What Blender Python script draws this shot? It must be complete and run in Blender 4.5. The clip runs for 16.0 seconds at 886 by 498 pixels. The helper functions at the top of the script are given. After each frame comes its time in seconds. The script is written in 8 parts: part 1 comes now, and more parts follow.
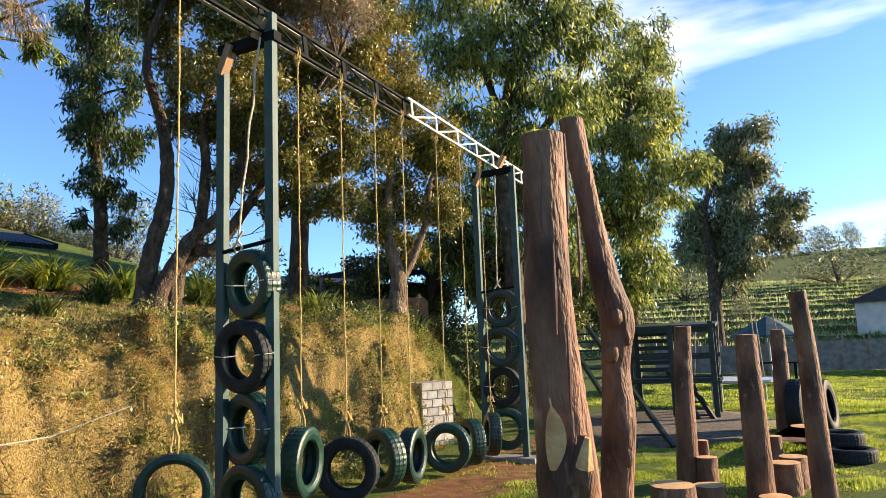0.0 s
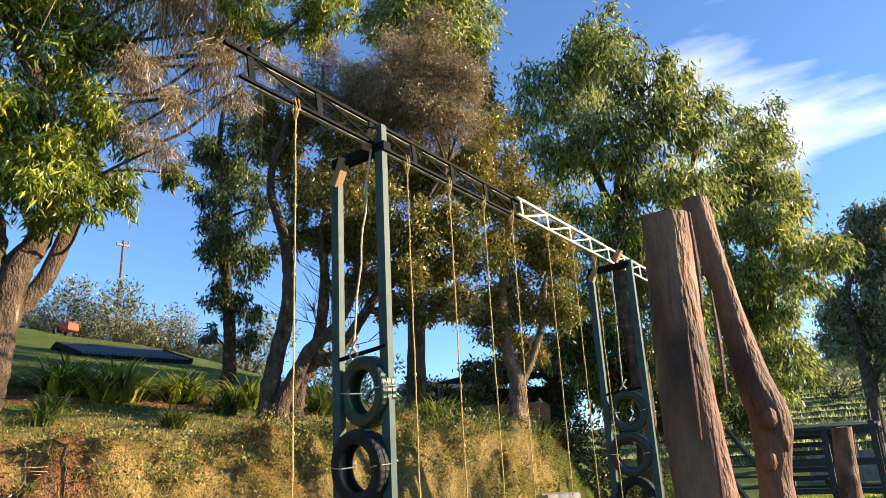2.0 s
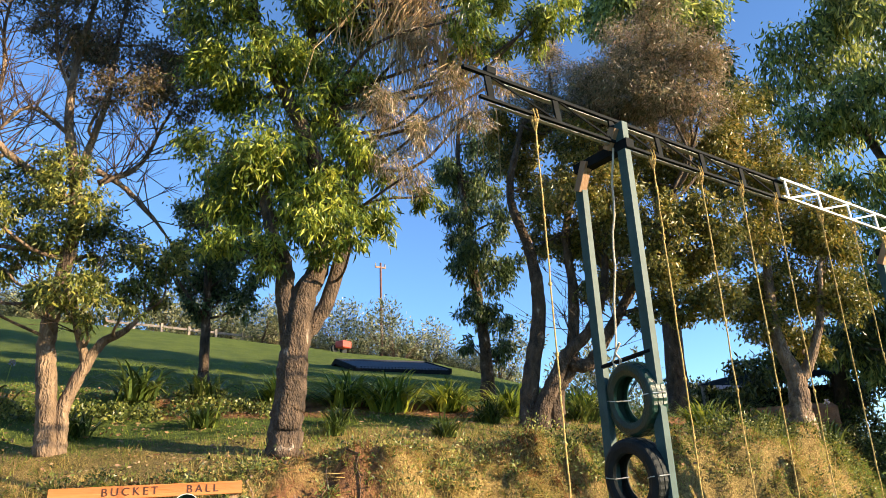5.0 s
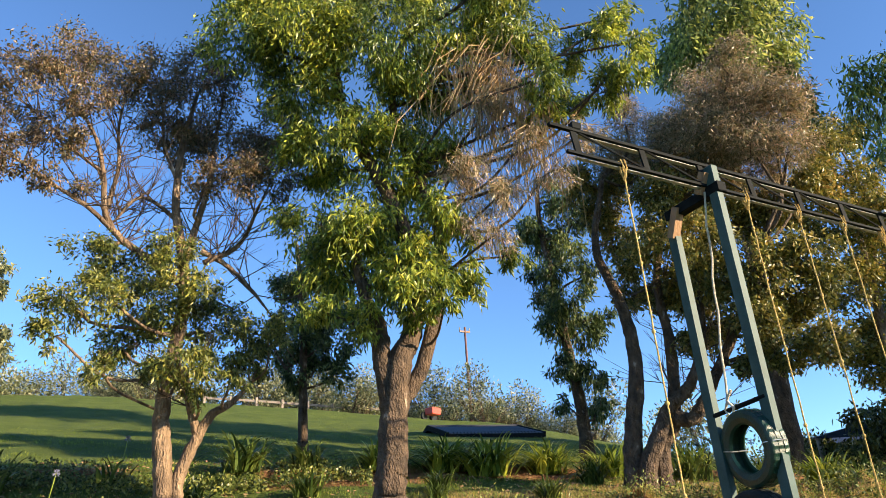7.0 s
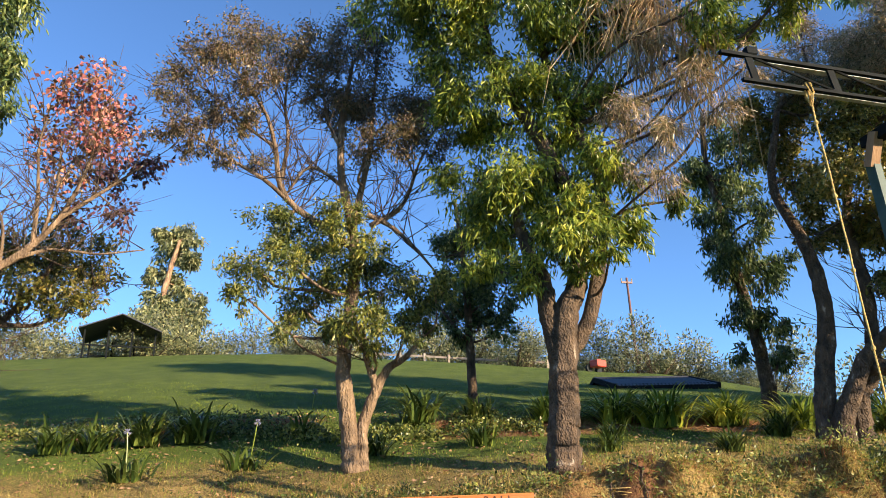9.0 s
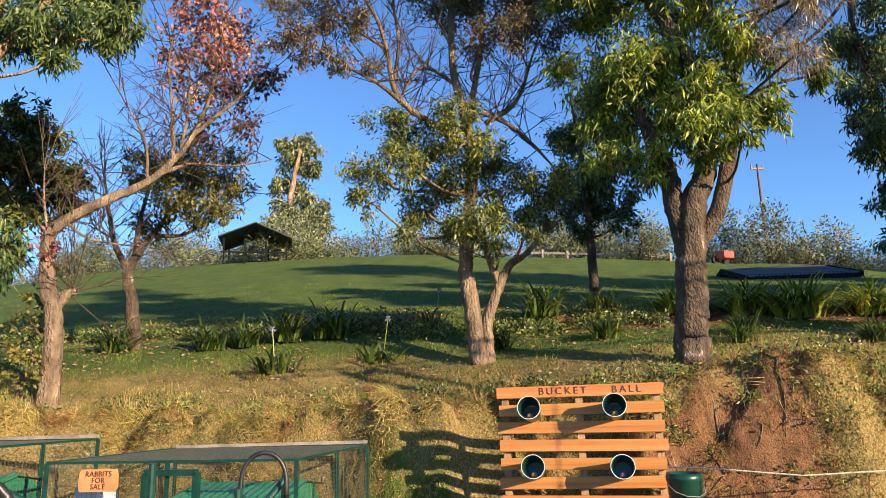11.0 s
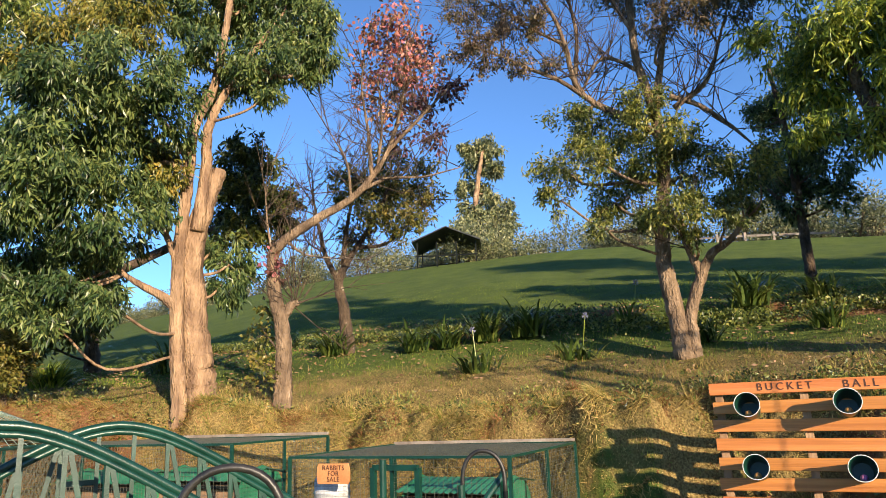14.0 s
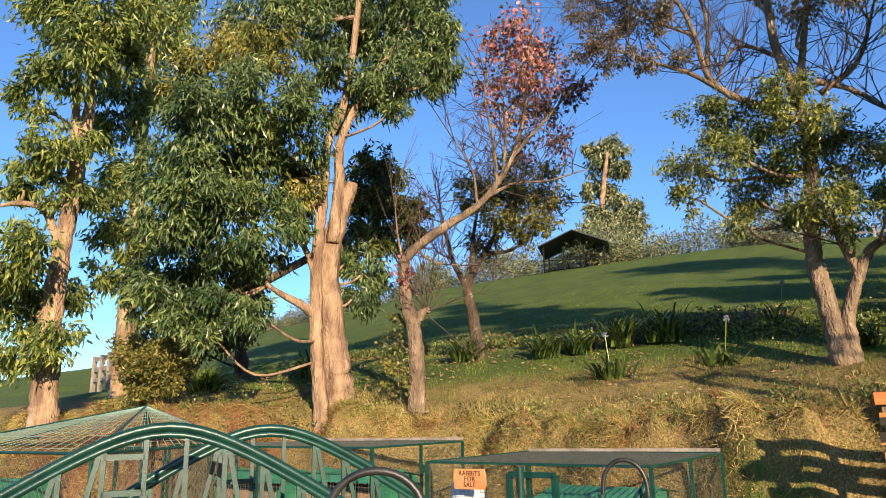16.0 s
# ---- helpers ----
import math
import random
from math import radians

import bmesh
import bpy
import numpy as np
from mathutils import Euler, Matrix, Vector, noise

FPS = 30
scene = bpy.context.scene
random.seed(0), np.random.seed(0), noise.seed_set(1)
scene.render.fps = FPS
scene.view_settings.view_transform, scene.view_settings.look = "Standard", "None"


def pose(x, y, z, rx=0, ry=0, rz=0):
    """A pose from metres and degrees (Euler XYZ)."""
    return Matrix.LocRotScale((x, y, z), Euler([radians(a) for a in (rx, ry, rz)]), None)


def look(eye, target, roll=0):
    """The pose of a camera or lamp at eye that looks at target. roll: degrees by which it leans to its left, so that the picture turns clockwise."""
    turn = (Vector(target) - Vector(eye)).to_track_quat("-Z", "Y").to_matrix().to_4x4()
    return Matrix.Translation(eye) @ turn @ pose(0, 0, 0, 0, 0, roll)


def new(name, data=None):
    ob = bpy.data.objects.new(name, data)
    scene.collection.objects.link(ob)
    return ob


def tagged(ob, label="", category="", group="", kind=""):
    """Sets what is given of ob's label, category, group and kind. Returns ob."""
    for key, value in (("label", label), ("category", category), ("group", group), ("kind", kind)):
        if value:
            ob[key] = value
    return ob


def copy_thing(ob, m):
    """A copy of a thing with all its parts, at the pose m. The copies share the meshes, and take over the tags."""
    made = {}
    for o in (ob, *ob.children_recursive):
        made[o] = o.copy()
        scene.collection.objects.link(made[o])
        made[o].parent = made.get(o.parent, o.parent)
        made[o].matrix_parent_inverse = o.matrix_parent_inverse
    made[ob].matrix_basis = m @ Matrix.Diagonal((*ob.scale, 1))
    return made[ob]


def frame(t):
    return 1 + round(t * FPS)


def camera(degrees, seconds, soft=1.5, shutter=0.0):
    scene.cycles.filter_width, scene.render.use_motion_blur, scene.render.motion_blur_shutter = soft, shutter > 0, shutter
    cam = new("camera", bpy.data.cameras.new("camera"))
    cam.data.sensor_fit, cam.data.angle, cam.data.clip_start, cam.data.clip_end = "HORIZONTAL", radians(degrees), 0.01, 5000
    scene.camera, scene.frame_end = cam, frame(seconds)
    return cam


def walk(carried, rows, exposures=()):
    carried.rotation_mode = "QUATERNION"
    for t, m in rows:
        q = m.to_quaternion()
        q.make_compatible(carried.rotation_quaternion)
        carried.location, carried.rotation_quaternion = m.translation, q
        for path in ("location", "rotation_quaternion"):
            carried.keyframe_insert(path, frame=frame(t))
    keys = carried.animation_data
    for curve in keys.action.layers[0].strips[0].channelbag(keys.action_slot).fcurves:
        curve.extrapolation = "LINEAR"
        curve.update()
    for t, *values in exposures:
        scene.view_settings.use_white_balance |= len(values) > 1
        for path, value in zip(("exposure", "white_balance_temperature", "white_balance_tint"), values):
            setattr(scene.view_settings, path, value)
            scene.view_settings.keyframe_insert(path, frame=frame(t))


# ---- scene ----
cam = camera(64.7, 16.0, soft=0.8)
PATH = [
    (0, (0.047, 0.589, 1.619), (-0.856, 2.353, 1.893), -2.3),
    (0.5, (0.025, 0.655, 1.631), (-0.871, 2.4, 2.019), -1.6),
    (1, (0.022, 0.699, 1.631), (-0.907, 2.398, 2.132), -0.8),
    (1.5, (0.004, 0.72, 1.62), (-0.996, 2.358, 2.181), -1.4),
    (2, (-0.03, 0.734, 1.623), (-1.164, 2.278, 2.2), -3.1),
    (2.5, (-0.077, 0.729, 1.615), (-1.312, 2.197, 2.18), -2.9),
    (3, (-0.113, 0.727, 1.623), (-1.451, 2.106, 2.18), -3.0),
    (3.5, (-0.129, 0.718, 1.625), (-1.567, 1.995, 2.171), -2.9),
    (4, (-0.125, 0.712, 1.632), (-1.637, 1.905, 2.169), -2.7),
    (4.5, (-0.13, 0.694, 1.644), (-1.693, 1.809, 2.204), -2.7),
    (4.7, (-0.13, 0.692, 1.665), (-1.705, 1.777, 2.248), -2.5),
    (6.8, (-0.14, 0.528, 1.591), (-1.756, 1.395, 2.39), -3.8),
    (7, (-0.127, 0.52, 1.585), (-1.759, 1.352, 2.388), -3.8),
    (7.5, (-0.142, 0.509, 1.59), (-1.816, 1.243, 2.403), -3.3),
    (8, (-0.144, 0.49, 1.578), (-1.867, 1.125, 2.37), -2.7),
    (8.5, (-0.162, 0.482, 1.578), (-1.949, 0.997, 2.313), -2.1),
    (9, (-0.188, 0.457, 1.574), (-2.01, 0.886, 2.28), -1.9),
    (9.5, (-0.213, 0.431, 1.56), (-2.076, 0.768, 2.205), -2.3),
    (10, (-0.22, 0.405, 1.552), (-2.119, 0.682, 2.114), -2.7),
    (10.2, (-0.223, 0.421, 1.564), (-2.135, 0.651, 2.105), -2.6),
    (12.3, (-0.102, 0.364, 1.548), (-2.078, 0.324, 1.853), -0.9),
    (12.5, (-0.099, 0.363, 1.55), (-2.074, 0.276, 1.852), -1.3),
    (13, (-0.096, 0.348, 1.559), (-2.056, 0.132, 1.891), -1.7),
    (13.5, (-0.094, 0.336, 1.57), (-2.029, 0.008, 1.952), -2.0),
    (14, (-0.088, 0.331, 1.582), (-1.994, -0.085, 2.026), -2.0),
    (14.5, (-0.077, 0.328, 1.588), (-1.947, -0.167, 2.1), -1.7),
    (15, (-0.074, 0.319, 1.59), (-1.908, -0.264, 2.138), -1.5),
    (15.5, (-0.076, 0.309, 1.592), (-1.883, -0.369, 2.118), -1.4),
    (16, (-0.075, 0.298, 1.587), (-1.867, -0.455, 2.056), -1.3),
]
walk(cam, [(t, look(eye, target, roll)) for t, eye, target, roll in PATH], exposures=[(0, 1.38, 7300, 12), (1.5, 1.36, 7300, 12), (4.5, 1.45, 7300, 10), (9, 1.28, 7000, 10), (10, 1.2, 6900, 10), (12.5, 1.02, 6800, 10), (16, 1.0, 6800, 10)])

# ---- world, sun and sky ----
SUN_AZ, SUN_EL = math.atan2(0.77, 0.64), radians(15.5)
world = bpy.data.worlds.new("sky")
scene.world = world
world.use_nodes = True
wn, wl = world.node_tree.nodes, world.node_tree.links
wn.clear()
sky = wn.new("ShaderNodeTexSky")
sky.sky_type, sky.sun_disc = "NISHITA", False
sky.sun_elevation, sky.sun_rotation = SUN_EL, SUN_AZ
sky.altitude, sky.air_density, sky.dust_density, sky.ozone_density = 1700, 1.0, 0.8, 6.0
wtc = wn.new("ShaderNodeTexCoord")
wmap = wn.new("ShaderNodeMapping")
wmap.inputs["Rotation"].default_value = (0, radians(-28), radians(20))
wmap.inputs["Scale"].default_value = (1.0, 3.2, 5.0)
wl.new(wtc.outputs["Generated"], wmap.inputs["Vector"])
cloud = wn.new("ShaderNodeTexNoise")
cloud.inputs["Scale"].default_value, cloud.inputs["Detail"].default_value, cloud.inputs["Roughness"].default_value = 1.4, 6, 0.5
wl.new(wmap.outputs["Vector"], cloud.inputs["Vector"])
cramp = wn.new("ShaderNodeValToRGB")
cramp.color_ramp.elements[0].position, cramp.color_ramp.elements[1].position = 0.52, 0.78
wl.new(cloud.outputs["Fac"], cramp.inputs["Fac"])
wdot = wn.new("ShaderNodeVectorMath")
wdot.operation = "DOT_PRODUCT"
wdot.inputs[1].default_value = (0.12, 0.88, 0.46)
wl.new(wtc.outputs["Generated"], wdot.inputs[0])
wmr = wn.new("ShaderNodeMapRange")
wmr.inputs["From Min"].default_value, wmr.inputs["From Max"].default_value = 0.86, 0.985
wl.new(wdot.outputs["Value"], wmr.inputs["Value"])
wmul = wn.new("ShaderNodeMath")
wmul.operation = "MULTIPLY"
wl.new(cramp.outputs["Color"], wmul.inputs[0])
wl.new(wmr.outputs["Result"], wmul.inputs[1])
wmix = wn.new("ShaderNodeMix")
wmix.data_type = "RGBA"
wmix.inputs["B"].default_value = (7.4, 7.6, 8.0, 1)
wl.new(wmul.outputs[0], wmix.inputs["Factor"])
wl.new(sky.outputs["Color"], wmix.inputs["A"])
wbg = wn.new("ShaderNodeBackground")
wbg.inputs["Strength"].default_value = 0.14
wl.new(wmix.outputs["Result"], wbg.inputs["Color"])
wout = wn.new("ShaderNodeOutputWorld")
wl.new(wbg.outputs["Background"], wout.inputs["Surface"])

sun = new("sun", bpy.data.lights.new("sun", "SUN"))
sun.data.energy, sun.data.angle, sun.data.color = 5.0, radians(0.6), (1.0, 0.81, 0.58)
sun_way = Vector((math.sin(SUN_AZ) * math.cos(SUN_EL), math.cos(SUN_AZ) * math.cos(SUN_EL), math.sin(SUN_EL)))
sun.matrix_world = look(tuple(sun_way * 60), (0, 0, 0))


# ---- materials ----
def mat(name, a, b, scale=4.0, rough=0.7, metal=0.0, bump=0.3, fine=60.0, c=None, stretch=(1, 1, 1), coat=0.0, per_object=0.0, leaf=0.0, island=0.0, spec=0.5, depth=0.02):
    """A surface of two or three tones mixed by coarse and fine noise, with relief."""
    m = bpy.data.materials.new(name)
    m.use_nodes = True
    n, l = m.node_tree.nodes, m.node_tree.links
    p = n["Principled BSDF"]
    p.inputs["Roughness"].default_value, p.inputs["Metallic"].default_value = rough, metal
    p.inputs["Coat Weight"].default_value = coat
    p.inputs["Specular IOR Level"].default_value = spec
    tc, mp = n.new("ShaderNodeTexCoord"), n.new("ShaderNodeMapping")
    mp.inputs["Scale"].default_value = stretch
    l.new(tc.outputs["Object"], mp.inputs["Vector"])
    n1, n2 = n.new("ShaderNodeTexNoise"), n.new("ShaderNodeTexNoise")
    for q, s, d in ((n1, scale, 5), (n2, fine, 3)):
        q.inputs["Scale"].default_value, q.inputs["Detail"].default_value = s, d
        l.new(mp.outputs["Vector"], q.inputs["Vector"])
    r = n.new("ShaderNodeValToRGB")
    r.color_ramp.elements[0].position, r.color_ramp.elements[1].position = 0.35, 0.65
    r.color_ramp.elements[0].color, r.color_ramp.elements[1].color = (*a, 1), (*b, 1)
    if c:
        e = r.color_ramp.elements.new(0.74)
        e.color = (*c, 1)
    l.new(n1.outputs["Fac"], r.inputs["Fac"])
    col = r.outputs["Color"]
    hsv = n.new("ShaderNodeHueSaturation")
    mr = n.new("ShaderNodeMapRange")
    mr.inputs["To Min"].default_value, mr.inputs["To Max"].default_value = 0.72, 1.28
    l.new(n2.outputs["Fac"], mr.inputs["Value"])
    l.new(mr.outputs["Result"], hsv.inputs["Value"])
    l.new(col, hsv.inputs["Color"])
    col = hsv.outputs["Color"]
    if per_object or island:
        src = n.new("ShaderNodeObjectInfo").outputs["Random"] if per_object else n.new("ShaderNodeNewGeometry").outputs["Random Per Island"]
        k = per_object or island
        h2, m2, m3 = n.new("ShaderNodeHueSaturation"), n.new("ShaderNodeMapRange"), n.new("ShaderNodeMapRange")
        m2.inputs["To Min"].default_value, m2.inputs["To Max"].default_value = 1 - k, 1 + k
        m3.inputs["To Min"].default_value, m3.inputs["To Max"].default_value = 0.5 + k * 0.06, 0.5 - k * 0.06
        l.new(src, m2.inputs["Value"]), l.new(src, m3.inputs["Value"])
        l.new(m2.outputs["Result"], h2.inputs["Value"]), l.new(m3.outputs["Result"], h2.inputs["Hue"])
        l.new(col, h2.inputs["Color"])
        col = h2.outputs["Color"]
    l.new(col, p.inputs["Base Color"])
    if bump:
        ad, bp = n.new("ShaderNodeMath"), n.new("ShaderNodeBump")
        l.new(n1.outputs["Fac"], ad.inputs[0]), l.new(n2.outputs["Fac"], ad.inputs[1])
        bp.inputs["Strength"].default_value, bp.inputs["Distance"].default_value = bump, depth
        l.new(ad.outputs[0], bp.inputs["Height"]), l.new(bp.outputs["Normal"], p.inputs["Normal"])
    if leaf:
        tr, mx = n.new("ShaderNodeBsdfTranslucent"), n.new("ShaderNodeMixShader")
        l.new(col, tr.inputs["Color"])
        mx.inputs["Fac"].default_value = leaf
        l.new(p.outputs["BSDF"], mx.inputs[1]), l.new(tr.outputs["BSDF"], mx.inputs[2])
        l.new(mx.outputs["Shader"], n["Material Output"].inputs["Surface"])
    return m


def log_material():
    """Barkless trunk wood: long streaks, dark stains, small knots and checks."""
    m = mat("stripped_log", (0.115, 0.05, 0.03), (0.27, 0.135, 0.078), scale=6, fine=55, stretch=(1, 1, 0.32), rough=0.68, bump=1.0, c=(0.38, 0.22, 0.13), depth=0.018, spec=0.3)
    n, l = m.node_tree.nodes, m.node_tree.links
    p = n["Principled BSDF"]
    old = p.inputs["Base Color"].links[0].from_socket
    tc = n.new("ShaderNodeTexCoord")

    def layer(col, colour, scale, lo, hi, stretch, kind="ShaderNodeTexNoise"):
        mp, q, r, x = n.new("ShaderNodeMapping"), n.new(kind), n.new("ShaderNodeMapRange"), n.new("ShaderNodeMix")
        mp.inputs["Scale"].default_value = stretch
        l.new(tc.outputs["Object"], mp.inputs["Vector"]), l.new(mp.outputs["Vector"], q.inputs["Vector"])
        q.inputs["Scale"].default_value = scale
        if kind == "ShaderNodeTexNoise":
            q.inputs["Detail"].default_value = 6
        r.inputs["From Min"].default_value, r.inputs["From Max"].default_value = lo, hi
        l.new(q.outputs[0], r.inputs["Value"])
        x.data_type = "RGBA"
        x.inputs["B"].default_value = (*colour, 1)
        l.new(r.outputs["Result"], x.inputs["Factor"]), l.new(col, x.inputs["A"])
        return x.outputs["Result"]

    col = layer(old, (0.055, 0.026, 0.018), 3.2, 0.5, 0.64, (1, 1, 0.5))
    col = layer(col, (0.5, 0.32, 0.19), 7.0, 0.64, 0.76, (1, 1, 0.5))
    col = layer(col, (0.035, 0.016, 0.01), 22.0, 0.68, 0.74, (1, 1, 0.12))
    col = layer(col, (0.09, 0.04, 0.025), 5.0, 0.16, 0.04, (1, 1, 0.6), "ShaderNodeTexVoronoi")
    l.new(col, p.inputs["Base Color"])
    return m


def leafmat(name, a, b, c=None, leaf=0.32):
    return mat(name, a, b, scale=0.8, fine=5, rough=0.38, bump=0, leaf=leaf, island=0.8, c=c, spec=0.5)


LEAF_GUM = leafmat("gum_leaf", (0.101, 0.159, 0.0234), (0.312, 0.377, 0.052), (0.715, 0.611, 0.13))
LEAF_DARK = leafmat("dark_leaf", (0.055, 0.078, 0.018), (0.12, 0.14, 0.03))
LEAF_OLIVE = leafmat("olive_leaf", (0.115, 0.125, 0.026), (0.29, 0.265, 0.055), (0.37, 0.28, 0.085))
LEAF_BROWN = leafmat("dry_leaf", (0.22, 0.18, 0.09), (0.42, 0.34, 0.18))
LEAF_GOLD = leafmat("golden_leaf", (0.138, 0.149, 0.0253), (0.322, 0.287, 0.0517), (0.391, 0.299, 0.069))
LEAF_RED = leafmat("russet_leaf", (0.2, 0.085, 0.075), (0.5, 0.24, 0.15), (0.78, 0.58, 0.26))
LEAF_PALE = leafmat("pale_gum_leaf", (0.085, 0.115, 0.028), (0.25, 0.275, 0.055), (0.42, 0.38, 0.1))
LEAF_PINK = leafmat("crimson_leaf", (0.196, 0.0084, 0.021), (0.385, 0.021, 0.056))
# green strap leaf brightened to paint sun on clumps the crowns shade
LEAF_LIT = leafmat("sunlit_strap_leaf", (0.15, 0.22, 0.03), (0.34, 0.4, 0.06))
LEAF_STRAP = leafmat("dark_strap_leaf", (0.045, 0.08, 0.018), (0.13, 0.18, 0.035))
LEAF_CREEP = leafmat("creeping_leaf", (0.09, 0.12, 0.03), (0.2, 0.24, 0.06))
# leaf of distant growth, lighter and greyer to paint in haze
LEAF_FAR = leafmat("hazed_far_leaf", (0.13, 0.155, 0.075), (0.27, 0.29, 0.13))
LEAF_DULL = leafmat("dull_bronze_leaf", (0.1, 0.075, 0.04), (0.21, 0.165, 0.07), (0.3, 0.19, 0.09))
# darker copy of the russet leaf, paints the crown's shaded side
LEAF_RED_SHADE = leafmat("shaded_russet_leaf", (0.06, 0.03, 0.035), (0.16, 0.075, 0.075), (0.3, 0.16, 0.12))
LEAF_TALL = leafmat("tall_gum_leaf", (0.12, 0.17, 0.045), (0.33, 0.39, 0.1), (0.5, 0.48, 0.18), leaf=0.55)
LEAF_GREEN = leafmat("green_gum_leaf", (0.045, 0.088, 0.03), (0.15, 0.21, 0.062), (0.4, 0.43, 0.15))
BARK = mat("grey_brown_bark", (0.045, 0.031, 0.021), (0.14, 0.094, 0.06), scale=9, fine=42, stretch=(1, 1, 0.55), rough=0.9, bump=1.0, c=(0.38, 0.31, 0.24), depth=0.06)
BARK_MID = mat("light_brown_bark", (0.1, 0.066, 0.042), (0.29, 0.2, 0.125), scale=8, fine=40, stretch=(1, 1, 0.4), rough=0.9, bump=1.0, c=(0.5, 0.41, 0.31), depth=0.05)
BARK_PALE = mat("pale_peeling_bark", (0.17, 0.1, 0.06), (0.43, 0.28, 0.165), scale=7, fine=44, stretch=(1, 1, 0.28), rough=0.8, bump=0.9, c=(0.53, 0.43, 0.33), depth=0.05)
TWIG = mat("dry_twig", (0.3, 0.2, 0.1), (0.52, 0.38, 0.2), scale=3, fine=40, rough=0.85, bump=0, c=(0.4, 0.22, 0.13))
GREEN_PAINT = mat("dark_green_paint", (0.004, 0.032, 0.023), (0.008, 0.052, 0.038), scale=9, fine=120, rough=0.33, bump=0.08, per_object=0.1)
PLAY_GREEN = mat("blackish_green_paint", (0.005, 0.016, 0.013), (0.01, 0.028, 0.022), scale=9, fine=100, rough=0.5, bump=0.1, per_object=0.15)
GREEN_BRIGHT = mat("green_sheet", (0.015, 0.13, 0.07), (0.03, 0.2, 0.11), scale=5, fine=90, rough=0.5, bump=0.15)
POST_PAINT = mat("grey_green_post_paint", (0.03, 0.07, 0.066), (0.05, 0.1, 0.095), scale=7, fine=90, rough=0.55, bump=0.06, spec=0.25)
TYRE = mat("painted_tyre_rubber", (0.002, 0.022, 0.016), (0.005, 0.042, 0.029), scale=12, fine=80, rough=0.36, bump=0.25, per_object=0.35)
TYRE_DARK = mat("black_tyre_rubber", (0.008, 0.012, 0.012), (0.018, 0.024, 0.024), scale=12, fine=80, rough=0.65, bump=0.25, spec=0.25)
BLACK = mat("black_steel", (0.005, 0.007, 0.008), (0.01, 0.013, 0.014), scale=10, fine=100, rough=0.75, bump=0.06, spec=0.1)
# flange steel with the sky's reflection put into a pale base colour
FLANGE_SHEEN = mat("sky_sheen_flange", (0.3, 0.32, 0.33), (0.46, 0.48, 0.5), scale=9, fine=80, rough=0.4, metal=0.3, bump=0.05)
WHITE = mat("white_painted_steel", (0.62, 0.62, 0.6), (0.8, 0.8, 0.78), scale=8, fine=90, rough=0.35, bump=0.06)
ROPE = mat("yellow_rope", (0.5, 0.33, 0.1), (0.68, 0.48, 0.18), scale=30, fine=160, rough=0.9, bump=0.6)
ROPE_PALE = mat("pale_rope", (0.5, 0.44, 0.33), (0.66, 0.6, 0.48), scale=30, fine=160, rough=0.9, bump=0.6)
WIRE = mat("galvanised_wire", (0.4, 0.4, 0.4), (0.55, 0.55, 0.54), scale=30, fine=160, rough=0.35, metal=0.7, bump=0)
LOG = log_material()
CUT = mat("fresh_cut_wood", (0.54, 0.28, 0.11), (0.7, 0.43, 0.19), scale=9, fine=70, rough=0.8, bump=0.3, c=(0.42, 0.26, 0.13))
PLANK = mat("varnished_pine", (0.41, 0.145, 0.035), (0.58, 0.235, 0.065), scale=3, fine=30, stretch=(1, 0.12, 6), rough=0.45, bump=0.15, per_object=0.13)
BENCHWOOD = mat("bench_pine", (0.34, 0.19, 0.085), (0.5, 0.3, 0.15), scale=3, fine=30, stretch=(4, 0.2, 4), rough=0.55, bump=0.2, per_object=0.1)
RUST = mat("brown_oxide_steel", (0.09, 0.035, 0.025), (0.16, 0.06, 0.04), scale=8, fine=70, rough=0.5, bump=0.15)
TIMBER = mat("weathered_brace_wood", (0.26, 0.15, 0.08), (0.4, 0.25, 0.14), scale=5, fine=40, stretch=(1, 1, 0.2), rough=0.8, bump=0.4)
GREYWOOD = mat("grey_weathered_timber", (0.2, 0.16, 0.13), (0.33, 0.28, 0.23), scale=5, fine=40, rough=0.85, bump=0.4)
BLOCK = mat("concrete_block", (0.36, 0.34, 0.31), (0.52, 0.5, 0.46), scale=7, fine=70, rough=0.95, bump=0.6, per_object=0.18)
MORTAR = mat("dark_mortar", (0.2, 0.18, 0.16), (0.28, 0.26, 0.23), scale=9, fine=90, rough=0.95, bump=0.5)
SACK = mat("brown_hessian", (0.2, 0.125, 0.075), (0.32, 0.2, 0.12), scale=4, fine=90, rough=0.95, bump=0.4)
ROOF_DARK = mat("dark_corrugated_roof", (0.014, 0.017, 0.024), (0.03, 0.036, 0.046), scale=3, fine=40, rough=0.5, bump=0.1)
HOSE = mat("black_hose", (0.012, 0.012, 0.012), (0.03, 0.028, 0.026), scale=10, fine=90, rough=0.4, bump=0.1)
BARREL = mat("white_plastic", (0.45, 0.47, 0.5), (0.62, 0.64, 0.66), scale=6, fine=60, rough=0.4, bump=0.1)
SIGN = mat("orange_sign_board", (0.5, 0.2, 0.07), (0.62, 0.28, 0.11), scale=6, fine=60, rough=0.6, bump=0.1)
INK = mat("dark_lettering", (0.05, 0.02, 0.012), (0.08, 0.03, 0.02), rough=0.7, bump=0)
SOIL = mat("red_soil", (0.2, 0.085, 0.04), (0.34, 0.155, 0.075), scale=4, fine=40, rough=0.95, bump=0.8)
PLASTER = mat("pale_plaster", (0.55, 0.53, 0.48), (0.68, 0.66, 0.6), scale=2, fine=40, rough=0.9, bump=0.2)
